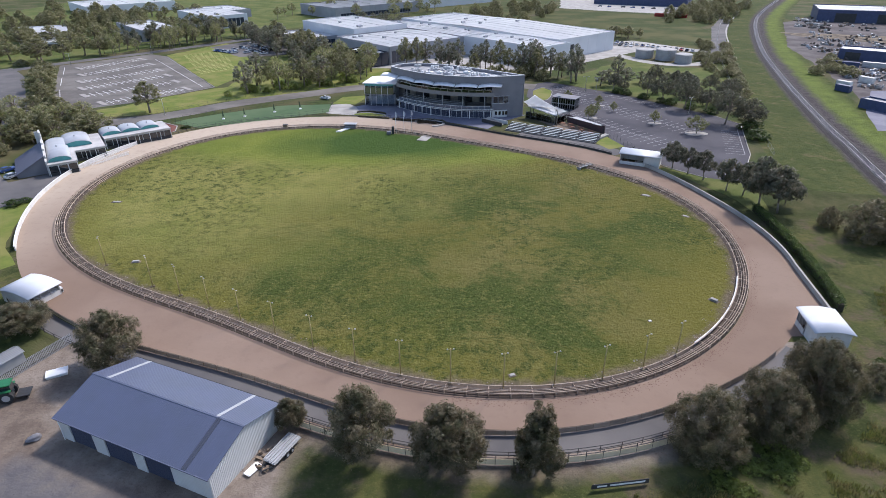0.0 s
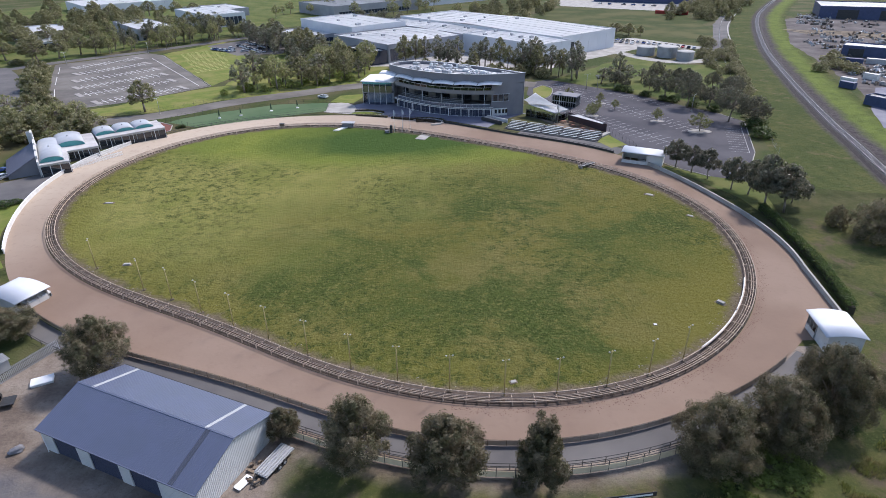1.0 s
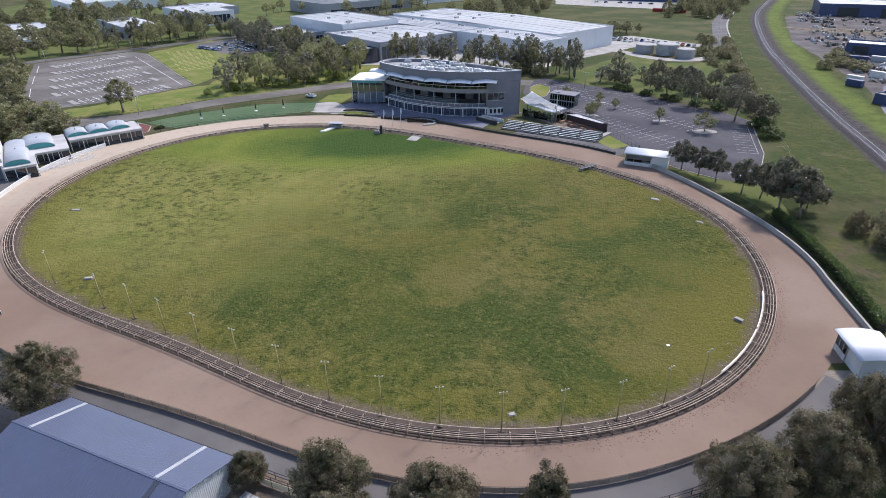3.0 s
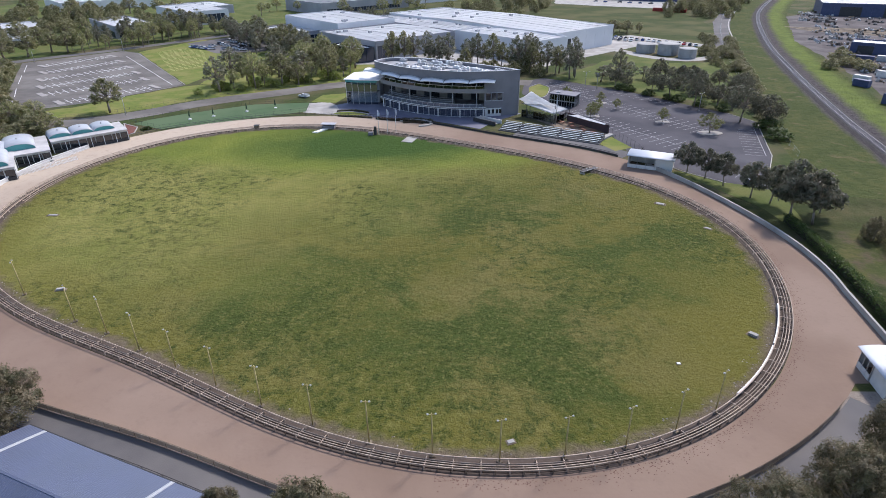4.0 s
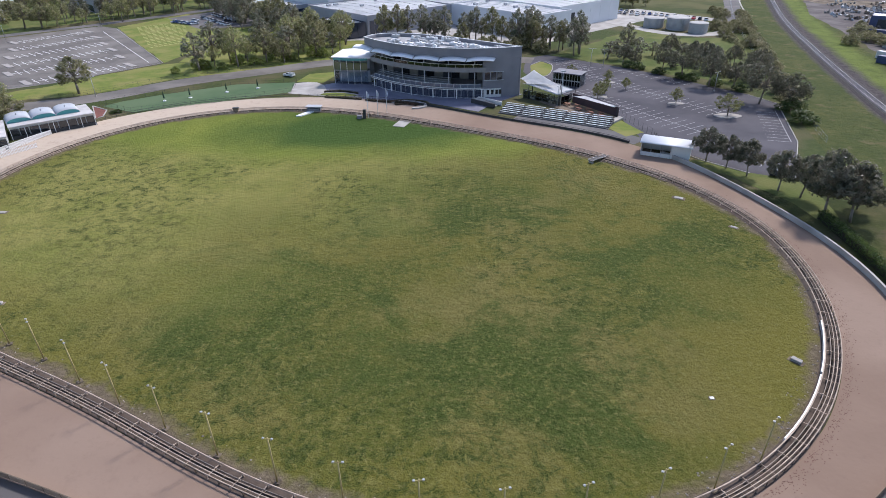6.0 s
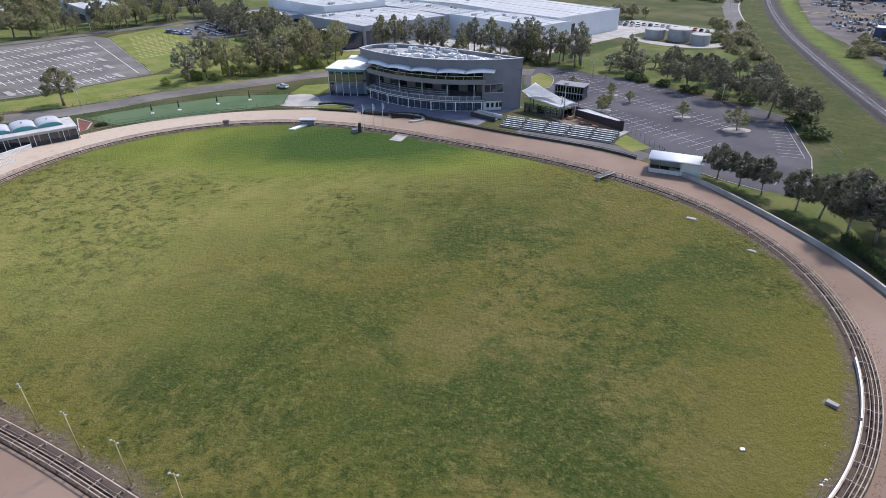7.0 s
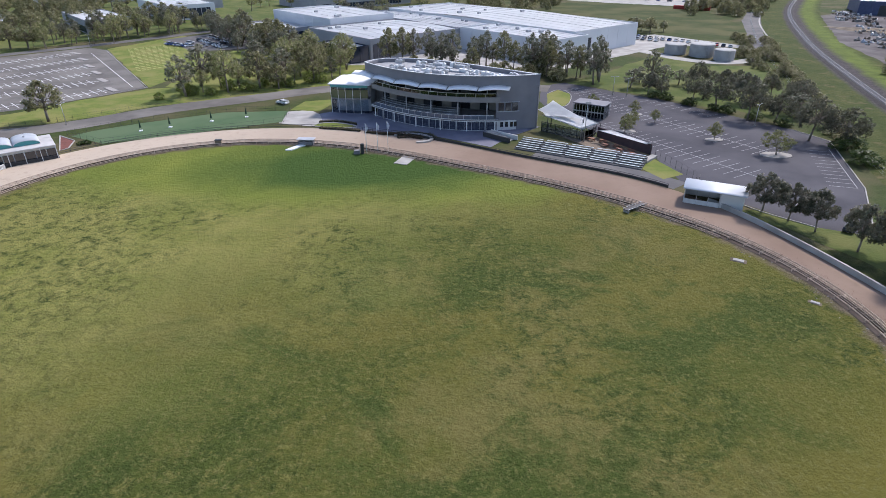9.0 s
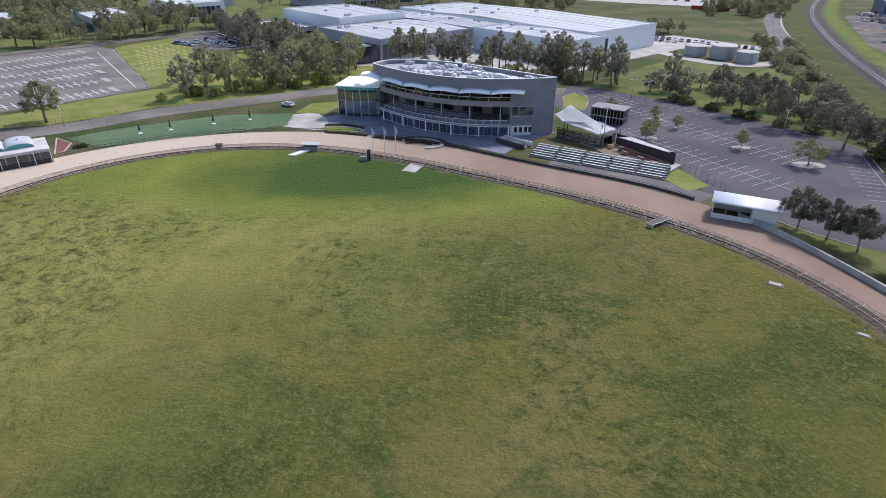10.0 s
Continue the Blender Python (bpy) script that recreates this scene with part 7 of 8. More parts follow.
ed, ep = Vector((0.516, -0.857)), Vector((0.857, 0.516))
lines = []
for o, s0, s1 in (((54.8, 200.5), -15, 36), ((64.6, 219.6), -20, 39), ((46.0, 262.0), 4, 25)):
    o = Vector(o)
    lines.append((o + ed * s0, o + ed * s1, 0.17))
    s = s0 + 1.5
    while s < s1:
        p = o + ed * s
        lines.append((p - ep * 5.0, p + ep * 5.0, 0.13))
        s += 2.75
for i in range(10):
    p = Vector((71.0, 241.0)).lerp(Vector((88.0, 221.0)), i / 9)
    lines.append((p - ep * 5.0, p, 0.13))
for i in range(11):
    p = Vector((86.2, 164.6)).lerp(Vector((94.6, 188.6)), i / 10)
    lines.append((p, p + Vector((5.2, -1.6)), 0.14))
lines.append(((91.4, 163.0), (100.5, 189.5), 0.16))
for i in range(5):
    p = Vector((71.5, 152.0)).lerp(Vector((80.5, 142.5)), i / 4)
    lines.append((p, p + Vector((3.2, 3.4)), 0.14))
bay_lines("bay_lines_east", lines, "faded white bay lines painted on the car park", mat=FADED_LINE)
lines = []
rows = (((-193.2, 307.6), (-174.6, 333.2)), ((-183.0, 291.1), (-162.5, 317.6)), ((-174.0, 274.3), (-150.5, 301.1)), ((-165.0, 259.5), (-140.2, 287.4)), ((-155.9, 245.5), (-129.8, 272.6)), ((-141.3, 232.2), (-118.5, 257.0)))
ISLAND = material("island_concrete", (0.36, 0.335, 0.31), (0.27, 0.25, 0.23), 0.6, 0.9)
for k, (a, b) in enumerate(rows):
    a, b = Vector(a), Vector(b)
    d = (b - a).normalized()
    n = Vector((-d.y, d.x))
    lines.append((a, b, 0.34))
    s = 2.0
    while s < (b - a).length - 1:
        p = a + d * s
        lines.append((p - n * 4.6, p + n * 4.6, 0.26))
        s += 2.7
    for p in (a - d * 1.2, b + d * 1.2):
        bm = bmesh.new()
        box(bm, (2.2, 8.6, 0.18), Matrix.Translation((p.x, p.y, 0.03)) @ Matrix.Rotation(math.atan2(d.y, d.x), 4, "Z"), 0.05)
        tagged(new("traffic_island", to_mesh("traffic_island", bm, ISLAND)), "pale concrete kerbed island ending a bay row", "kerb island", "islands of the car park", "structure")
lines.append(((-166, 334), (-112, 262), 0.25))
for p, q in (((-204, 310), (-194, 292)), ((-190, 284), (-180, 266)), ((-175, 257), (-166, 242)), ((-163, 236), (-155, 223))):
    lines.append((p, q, 0.25))
bay_lines("bay_lines_west", lines, "white bay lines painted on the pale car park")

# kerbs
def kerb(name, line, label):
    bm = bmesh.new()
    wall_band(bm, line, 0.0, 0.16, 0.22)
    structure(name, bm, CONCRETE, label, "kerb")


kerb("kerb_west", [Vector((-106, 261, 0)), Vector((-131, 231.5, 0)), Vector((-156, 220.5, 0))], "pale concrete kerb of the car park")
kerb("kerb_hill", [Vector((-106, 261, 0)), Vector((-164, 343, 0))], "pale concrete kerb beside the lawn")
kerb("kerb_east", [Vector((80, 139.5, 0)), Vector((93, 163, 0)), Vector((104.5, 196, 0)), Vector((100, 207, 0))], "pale concrete kerb of the car park")
kerb("kerb_lawn", smooth_line([(72, 143.5), (64, 152.3), (61, 160)], 6), "pale concrete kerb by the pavilion")
kerb("kerb_island", smooth_line([(36, 236), (41, 233), (44.2, 240), (46, 250), (43, 256), (38, 250)], 6), "curved pale kerb round the grass island")
# mown stripes on the sloping lawn
bm = bmesh.new()
for k in range(16):
    a = Vector((-124, 291, 0)).lerp(Vector((-154, 345, 0)), k / 15)
    b = Vector((-111, 306, 0)).lerp(Vector((-135, 362, 0)), k / 15)
    for i in range(9):
        p, q = a.lerp(b, i / 9), a.lerp(b, (i + 0.72) / 9)
        strip(bm, [(p.x, p.y, 0.06), (q.x, q.y, 0.06)], [(p.x - 0.5, p.y + 0.75, 0.06), (q.x - 0.5, q.y + 0.75, 0.06)])
structure("mulch_rows", bm, material("straw_rows", (0.40, 0.38, 0.15), (0.32, 0.32, 0.11), 0.8, 0.95), "rows of pale straw across the sloping lawn", "mulch")


# ---- fences and lamps ----
def wire_fence(name, line, h, label, step=3.0, mat=None):
    t = thing(name, Matrix(), label, "fence", kind="structure")
    mat = mat or STEEL
    bm = bmesh.new()
    rod(bm, (0, 0, 0), (0, 0, h), 0.035, seg=6)
    pm = to_mesh("post", bm, mat)
    for p, a in even(line, step):
        part("post", pm, None, t, m=pose(p.x, p.y, 0))
    for z in (0.1, h * 0.5, h - 0.03):
        bm = bmesh.new()
        tube(bm, [p + Vector((0, 0, z)) for p in line], 0.016, 4)
        part("rail", bm, mat, t)
    return t


wire_fence("turf_fence", [Vector((*p, 0)) for p in ((-101, 201.5), (-87.9, 194.2), (-73.2, 201.1), (-57.4, 208.5), (-45.0, 214.8), (-46.0, 228.5), (-66.7, 226.8), (-87, 214.7), (-97.4, 206.9), (-101, 201.5))], 1.6, "low mesh fence round the synthetic turf", 3.0, DARK_STEEL)
wire_fence("road_fence", [p + Vector((0, 0, 0)) for p in side(road_line, -7.0)[10:56]], 1.3, "thin wire fence along the road verge", 4.0, DARK_STEEL)
wire_fence("car_park_fence", [Vector((54.6, 184, 0)), Vector((56.5, 176, 0)), Vector((58.5, 168, 0)), Vector((57.0, 163.0, 0))], 2.0, "dark mesh fence beside the car park", 2.2, DARK_STEEL)
wire_fence("railway_fence", side(TRACK, -24)[40:150], 1.5, "wire fence along the railway reserve", 5.0)
gate = thing("mesh_gate", pose(57.4, 164.0, 0, 0, 0, 62), "dark mesh gate standing open by the pavilion", "gate")
bm = bmesh.new()
for a, b in (((-1.8, 0, 0.1), (-1.8, 0, 2.3)), ((1.8, 0, 0.1), (1.8, 0, 2.3)), ((-1.8, 0, 0.15), (1.8, 0, 0.15)), ((-1.8, 0, 2.3), (1.8, 0, 2.3)), ((-1.8, 0, 0.15), (1.8, 0, 2.3))):
    beam(bm, a, b, 0.09, 0.09)
part("gate_frame", bm, DARK_STEEL, gate)
for k in range(14):
    bm = bmesh.new()
    beam(bm, (-1.65 + 0.25 * k, 0, 0.15), (-1.65 + 0.25 * k, 0, 2.3), 0.04, 0.04)
    part("bar", bm, DARK_STEEL, gate)


def street_lamp(h=6.0):
    t = thing("street_lamp", Matrix(), "tall grey street lamp with twin heads", "street lamp", "street lamps of the car park")
    bm = bmesh.new()
    rod(bm, (0, 0, 0), (0, 0, h), 0.11, 0.06)
    part("shaft", bm, STEEL, t, smooth=True)
    for s in (-1, 1):
        bm = bmesh.new()
        rod(bm, (0, 0, h - 0.05), (0.9 * s, 0, h + 0.15), 0.04)
        box(bm, (0.6, 0.28, 0.12), pose(1.1 * s, 0, h + 0.1), 0.04)
        part("lamp_head", bm, GREY_LIGHT, t)
    bm = bmesh.new()
    box(bm, (0.5, 0.5, 0.3), Matrix(), 0.05)
    part("footing", bm, CONCRETE, t)
    return t


lamp0 = street_lamp()
for x, y, a in ((64.6, 246.5, 20), (38.6, 196.0, 60), (-23.5, 283, 10), (-205, 318, 50), (-176, 352, 40), (60.5, 249, 0), (-108, 213, 70)):
    copy_thing(lamp0, pose(x, y, 0, 0, 0, a))
lamp0.matrix_basis = pose(91.5, 210.7, 0, 0, 0, 35)


# umbrellas (closed) along the synthetic turf
def closed_umbrella():
    t = thing("closed_umbrella", Matrix(), "tall closed dark green umbrella on a white base", "umbrella", "umbrellas along the turf strip")
    bm = bmesh.new()
    rod(bm, (0, 0, 0), (0, 0, 3.0), 0.04)
    part("pole", bm, STEEL, t)
    bm = bmesh.new()
    rod(bm, (0, 0, 1.0), (0, 0, 3.1), 0.30, 0.05, seg=8)
    part("canopy", bm, material("green_canvas", (0.02, 0.045, 0.03), (0.03, 0.06, 0.04), 2, 0.8), t)
    bm = bmesh.new()
    box(bm, (1.0, 1.0, 0.22), Matrix(), 0.06)
    part("base", bm, WHITE, t)
    return t


um0 = closed_umbrella()
for x, y in ((-83, 206.3), (-66.5, 216), (-57.5, 220.5)):
    copy_thing(um0, pose(x, y, 0.05, 0, 0, x * 3))
um0.matrix_basis = pose(-76.2, 209.8, 0.05)


# ---- cars ----
def car(paint, ute=False):
    t = thing("parked_car", Matrix(), "sedan parked on the asphalt", "car", "parked cars")
    bm = bmesh.new()
    side_pts = [(-2.15, 0.35), (2.1, 0.35), (2.2, 0.62), (2.1, 0.86), (1.1, 0.98), (-2.0, 1.0), (-2.2, 0.7)]
    lo = [bm.verts.new((x, -0.88, z)) for x, z in side_pts]
    hi = [bm.verts.new((x, 0.88, z)) for x, z in side_pts]
    bm.faces.new(lo)
    bm.faces.new(hi[::-1])
    k = len(lo)
    for i in range(k):
        bm.faces.new((lo[i], hi[i], hi[(i + 1) % k], lo[(i + 1) % k]))
    part("body", bm, paint, t)
    bm = bmesh.new()
    x0 = -0.3 if ute else -1.9
    for pts, w in (([(x0, 0.98), (1.0, 0.98), (0.35, 1.42), (x0 + 0.35, 1.44)], 0.76),):
        lo = [bm.verts.new((x, -0.82, z)) if z < 1.1 else bm.verts.new((x, -0.66, z)) for x, z in pts]
        hi = [bm.verts.new((x, 0.82, z)) if z < 1.1 else bm.verts.new((x, 0.66, z)) for x, z in pts]
        bm.faces.new(lo)
        bm.faces.new(hi[::-1])
        for i in range(4):
            bm.faces.new((lo[i], hi[i], hi[(i + 1) % 4], lo[(i + 1) % 4]))
    part("windows", bm, GLASS_DARK, t, "dark car windows")
    bm = bmesh.new()
    box(bm, (1.35 if not ute else 0.6, 1.3, 0.05), pose(-0.6 if not ute else 0.05, 0, 1.43), 0.02)
    part("roof", bm, paint, t)
    if ute:
        bm = bmesh.new()
        box(bm, (1.8, 1.7, 0.35), pose(-1.25, 0, 0.98), 0.04)
        part("tray", bm, STEEL, t)
    for x in (-1.35, 1.35):
        for y in (-0.8, 0.8):
            wheel(t, x, y, 0.33, 0.22)
    return t


def car_paint(name, c):
    return material(name, c, tuple(x * 0.9 for x in c), 0.5, 0.25, 0.1, spec=0.6)


cars = [car(car_paint("white_car_paint", (0.72, 0.72, 0.72))), car(car_paint("silver_car_paint", (0.45, 0.46, 0.48))), car(car_paint("dark_car_paint", (0.04, 0.045, 0.06))),
        car(car_paint("blue_car_paint", (0.05, 0.09, 0.25))), car(car_paint("red_car_paint", (0.40, 0.03, 0.03))), car(car_paint("white_ute_paint", (0.74, 0.74, 0.74)), True)]
for c, lab in zip(cars, ("white sedan parked on the asphalt", "silver sedan parked on the asphalt", "dark grey sedan parked on the asphalt", "blue sedan parked on the asphalt", "red sedan parked on the asphalt", "white utility truck parked beside the turf")):
    c["label"] = lab
rnd = random.Random(21)
for i in range(14):
    p = Vector((-140, 360)).lerp(Vector((-122, 345)), i / 13 * 0.95) + Vector((0, rnd.uniform(-.3, .3)))
    if i < 8:
        copy_thing(cars[rnd.choice((0, 0, 2, 3, 1, 1))], pose(p.x * 1.0 + 0.0 + i * 0.6, p.y, 0.03, 0, 0, 38 + rnd.choice((0, 180))))
for i in range(16):
    copy_thing(cars[rnd.choice((0, 0, 1, 2, 1))], pose(-126 + 2.9 * (i % 8) * 1.0 - 2 * (i // 8), 384 - 3.4 * (i % 8) - 12 * (i // 8), 0.03, 0, 0, 38))
for i in range(24):
    copy_thing(cars[rnd.choice((0, 0, 1, 2, 3, 4))], pose(100 + 2.55 * (i % 18) + rnd.uniform(-.4, .4), 388 - 2.4 * (i % 18) - 9 * (i // 18), 0.03, 0, 0, 60 + rnd.choice((0, 180))))
for x, y, a, k in ((-122, 146, 60, 1), (-124.5, 139, 60, 4), (-121.5, 134, 60, 0), (77.5, 142.8, 45, 2), (-127, 151, 60, 3)):
    copy_thing(cars[k], pose(x, y, 0.03, 0, 0, a))
for i in range(12):
    copy_thing(cars[rnd.choice((0, 1, 2, 3))], pose(150 + 9 * i + rnd.uniform(-2, 2), 610 - 5 * i, 0.03, 0, 0, rnd.uniform(0, 180)))
for c, (x, y, a) in zip(cars, ((-130, 363, 40), (-119, 352, 40), (-112, 360, 40), (-133, 356, 40), (118, 372, 60), (-50.6, 236.8, 150))):
    c.matrix_basis = pose(x, y, 0.03, 0, 0, a)

# ---- containers and rubble in the yard ----
def container(x, y, a, mat, lab, L=12.0):
    t = thing("shipping_container", pose(x, y, 0.03, 0, 0, a), lab, "container", "shipping containers")
    bm = bmesh.new()
    box(bm, (L, 2.4, 2.6), Matrix(), 0.04)
    part("body", bm, mat, t)
    for y2 in (-1.22, 1.22):
        for k in range(int(L / 0.6)):
            bm = bmesh.new()
            box(bm, (0.25, 0.06, 2.3), pose(-L / 2 + 0.4 + 0.6 * k, y2, 0.15))
            part("rib", bm, mat, t)
    return t


container(182, 524, -30, RED_PAINT, "rusty red shipping container in a yard")
container(194, 516, -30, RED_PAINT, "rusty red shipping container in a yard")
container(170, 246, -62, BLUE_PAINT, "blue shipping container in a yard", 6)
container(203, 300, -35, BLUE_PAINT, "blue shipping container in a yard")
container(216, 296, -35, GREY_LIGHT, "grey shipping container in a yard")
container(190, 262, -60, WHITE_WALL, "off-white shipping container in a yard", 6)
container(175, 254, -60, WHITE_WALL, "off-white shipping container in a yard", 6)
rnd = random.Random(31)
RUBBLE = [material("rubble_pale", (0.50, 0.48, 0.46), (0.34, 0.32, 0.30), 1.0, 0.95, random_obj=0.4), material("rubble_grey", (0.30, 0.28, 0.26), (0.20, 0.185, 0.17), 1.0, 0.95, random_obj=0.4), TIMBER, GREY_LIGHT, material("rubble_dark", (0.11, 0.095, 0.085), (0.07, 0.06, 0.055), 1, 0.95)]
for i in range(240):
    a = rnd.random()
    p = Vector((205, 345, 0)).lerp(Vector((275, 395, 0)), a) + Vector((rnd.uniform(-26, 26), rnd.uniform(-34, 24), 0)) if i < 105 else Vector((252, 440, 0)).lerp(Vector((310, 470, 0)), a) + Vector((rnd.uniform(-16, 40), rnd.uniform(-30, 50), 0)) if i < 195 else Vector((180 + rnd.uniform(-6, 30), 262 + rnd.uniform(-14, 50), 0))
    if min((q - p).length for q in TRACK) < 26:
        p += Vector((24, -8, 0))
    heap = thing("rubble_heap", Matrix.Translation(p), "heap of broken concrete and scrap in the yard", "rubble", "rubble heaps in the yard")
    mat = rnd.choice(RUBBLE)
    for k in range(rnd.choice((2, 3, 5))):
        bm = bmesh.new()
        bmesh.ops.create_icosphere(bm, subdivisions=1, radius=rnd.uniform(0.5, 1.4), matrix=pose(rnd.uniform(-2, 2), rnd.uniform(-2, 2), 0.2, rnd.uniform(0, 90), rnd.uniform(0, 90), rnd.uniform(0, 90)) @ Matrix.Diagonal((1.3, 0.8, 0.6, 1)))
        part("boulder", bm, mat, heap)
    if rnd.random() < 0.6:
        bm = bmesh.new()
        box(bm, (rnd.uniform(1, 4), rnd.uniform(0.6, 1.6), rnd.uniform(0.4, 1.6)), pose(rnd.uniform(-1, 1), rnd.uniform(-1, 1), 0, 0, rnd.uniform(-8, 8), rnd.uniform(0, 180)), 0.05)
        part("slab", bm, rnd.choice(RUBBLE), heap)

# ---- trees ----
def tree(kind, seed, h, w, leaf_mat, lobes=14, leaves=3000, leaf=0.42, trunk=0.45, low=0.25, droop=0.0, label="", name="tree", group="", cone=0.0, clump=1.0):
    """A tree of height h and crown width w: tapered trunk, limbs to each lobe, and a crown of many small leaf blades."""
    r = np.random.RandomState(seed)
    t = thing(name, Matrix(), label, kind, group)
    bm = bmesh.new()
    top = h * trunk
    bend = Vector((r.uniform(-.06, .06) * h, r.uniform(-.06, .06) * h, 0))
    stem = [Vector((0, 0, -0.1)), bend * 0.4 + Vector((0, 0, top * 0.5)), bend + Vector((0, 0, top))]
    r0 = 0.022 * h
    rod(bm, stem[0], stem[1], r0, r0 * 0.8, 8)
    rod(bm, stem[1], stem[2], r0 * 0.8, r0 * 0.6, 8)
    C, S = [], []
    for i in range(lobes):
        a = i * 2.4 + r.uniform(-.5, .5)
        f = (i + 0.5) / lobes
        z = h * (low + (0.93 - low) * f)
        env = math.sin(math.pi * min(1, 0.18 + 0.82 * f) ** 0.9) if not cone else (1 - 0.75 * f)
        rad = w / 2 * env * (1 - (0.45 - 0.35 * r.rand()) * clump)
        size = w * r.uniform(0.15, 0.28) * (0.75 + 0.5 * env) * clump
        rad = max(0, min(rad, w / 2 - size * 0.6))
        c = Vector((bend.x + rad * math.cos(a), bend.y + rad * math.sin(a), min(z, h - size * 0.55)))
        C.append(c)
        S.append(size)
        b0 = stem[1].lerp(stem[2], r.uniform(0.2, 1.0))
        midp = b0.lerp(c, 0.55) + Vector((0, 0, -0.04 * h))
        rod(bm, b0, midp, r0 * 0.42, r0 * 0.28, 5)
        rod(bm, midp, c, r0 * 0.28, r0 * 0.08, 5)
    part("trunk", bm, BARK, t, "pale brown trunk and limbs", True)
    wts = np.array(S) ** 2
    pick = r.choice(lobes, size=leaves, p=wts / wts.sum())
    d = r.normal(size=(leaves, 3))
    d /= np.linalg.norm(d, axis=1)[:, None]
    rr = (r.rand(leaves) ** 0.45)[:, None]
    Cn, Sn = np.array([tuple(c) for c in C]), np.array(S)
    # small twig clusters within each lobe
    tw = r.normal(size=(lobes, 22, 3))
    tw /= np.linalg.norm(tw, axis=2)[:, :, None]
    k = r.randint(0, 22, leaves)
    P = Cn[pick] + Sn[pick][:, None] * (0.70 * tw[pick, k] * np.array((1, 1, 0.8)) + 0.27 * d * rr * np.array((1, 1, 0.85)))
    P[:, 2] -= droop * np.abs(r.normal(size=leaves)) * Sn[pick]
    P[:, 2] = np.maximum(P[:, 2], 0.3)
    # blades face away from the middle of their clump, so that the clumps show as rounded masses
    out = P - Cn[pick]
    out = out / np.linalg.norm(out, axis=1)[:, None] + 0.42 * r.normal(size=(leaves, 3)) + np.array((0, 0, 0.25))
    q = np.cross(out, r.normal(size=(leaves, 3))) + np.array((0, 0, -0.3 * droop))
    q /= np.linalg.norm(q, axis=1)[:, None]
    s = np.cross(q, out)
    s /= np.linalg.norm(s, axis=1)[:, None]
    L = (leaf * r.uniform(0.6, 1.3, leaves))[:, None]
    V = np.stack([P - q * L / 2 - s * L * 0.28, P - q * L / 2 + s * L * 0.28, P + q * L / 2], axis=1).reshape(-1, 3)
    me = bpy.data.meshes.new("crown")
    me.from_pydata(V.tolist(), [], (np.arange(leaves * 3).reshape(-1, 3)).tolist())
    me.materials.append(leaf_mat)
    part("crown", me, None, t, "crown of small narrow leaves")
    t["h"], t["w"] = h, w
    return t


def plant(proto, spots, seed=0):
    """Copies of one tree at (x, y, height, width); the first spot takes the tree itself."""
    r = random.Random(seed)
    made = []
    far = []
    for x, y, h, w in spots:
        if math.hypot(x, y) > 395 and made:
            # too far off to be told apart: joined into one mass below
            far.append(np.array(pose(x, y, 0, 0, 0, r.uniform(0, 360)) @ Matrix.Diagonal((w / proto["w"], w / proto["w"], h / proto["h"], 1))))
            continue
        made.append(pose(x, y, 0, 0, 0, r.uniform(0, 360)) @ Matrix.Diagonal((w / proto["w"], w / proto["w"], h / proto["h"], 1)))
    for m in made[1:]:
        c = copy_thing(proto, Matrix())
        c.matrix_basis = m
    proto.matrix_basis = made[0]
    if not far:
        return
    V, F, M, count = [], [], [], 0
    for k, ob in enumerate(proto.children):
        me = ob.data
        me.calc_loop_triangles()
        co = np.empty(len(me.vertices) * 3)
        me.vertices.foreach_get("co", co)
        tri = np.empty(len(me.loop_triangles) * 3, dtype=np.int64)
        me.loop_triangles.foreach_get("vertices", tri)
        corner = co.reshape(-1, 3)[tri].reshape(-1, 3, 3)
        if k:
            # half the leaves, each a little larger
            corner = corner[::2]
            mid = corner.mean(axis=1, keepdims=True)
            corner = mid + (corner - mid) * 1.35
        pts = corner.reshape(-1, 3)
        for m in far:
            V.append(pts @ m[:3, :3].T + m[:3, 3])
            M.append(np.full(len(pts) // 3, k))
            count += len(pts)
    V = np.concatenate(V)
    me = bpy.data.meshes.new("distant_trees")
    me.vertices.add(count)
    me.vertices.foreach_set("co", V.ravel())
    me.loops.add(count)
    me.loops.foreach_set("vertex_index", np.arange(count))
    me.polygons.add(count // 3)
    me.polygons.foreach_set("loop_start", np.arange(0, count, 3))
    for ob in proto.children:
        me.materials.append(ob.data.materials[0])
    me.polygons.foreach_set("material_index", np.concatenate(M))
    me.update(calc_edges=True)
    tagged(new("distant_trees", me), "distant belt of olive eucalypts between the warehouses", "trees", kind="stuff")


G1 = "eucalypts along the boundary fence"
near_a = tree("tree", 1, 11.5, 8.4, LEAF_DARK, 22, 30000, 0.26, 0.40, 0.27, 0.25, "dense brown-green eucalypt beside the boundary fence", "eucalypt_tree", G1, clump=0.95)
near_b = tree("tree", 2, 12.0, 6.6, LEAF_DARK, 22, 26000, 0.26, 0.35, 0.17, 0.3, "narrow conical dark eucalypt beside the boundary fence", "eucalypt_tree", G1, 0.7, clump=0.95)
near_c = tree("tree", 3, 12.5, 13.0, LEAF_DARK, 30, 44000, 0.28, 0.3, 0.12, 0.2, "wide spreading dark olive tree by the boundary", "spreading_tree", "large trees by the near bend", clump=0.8)
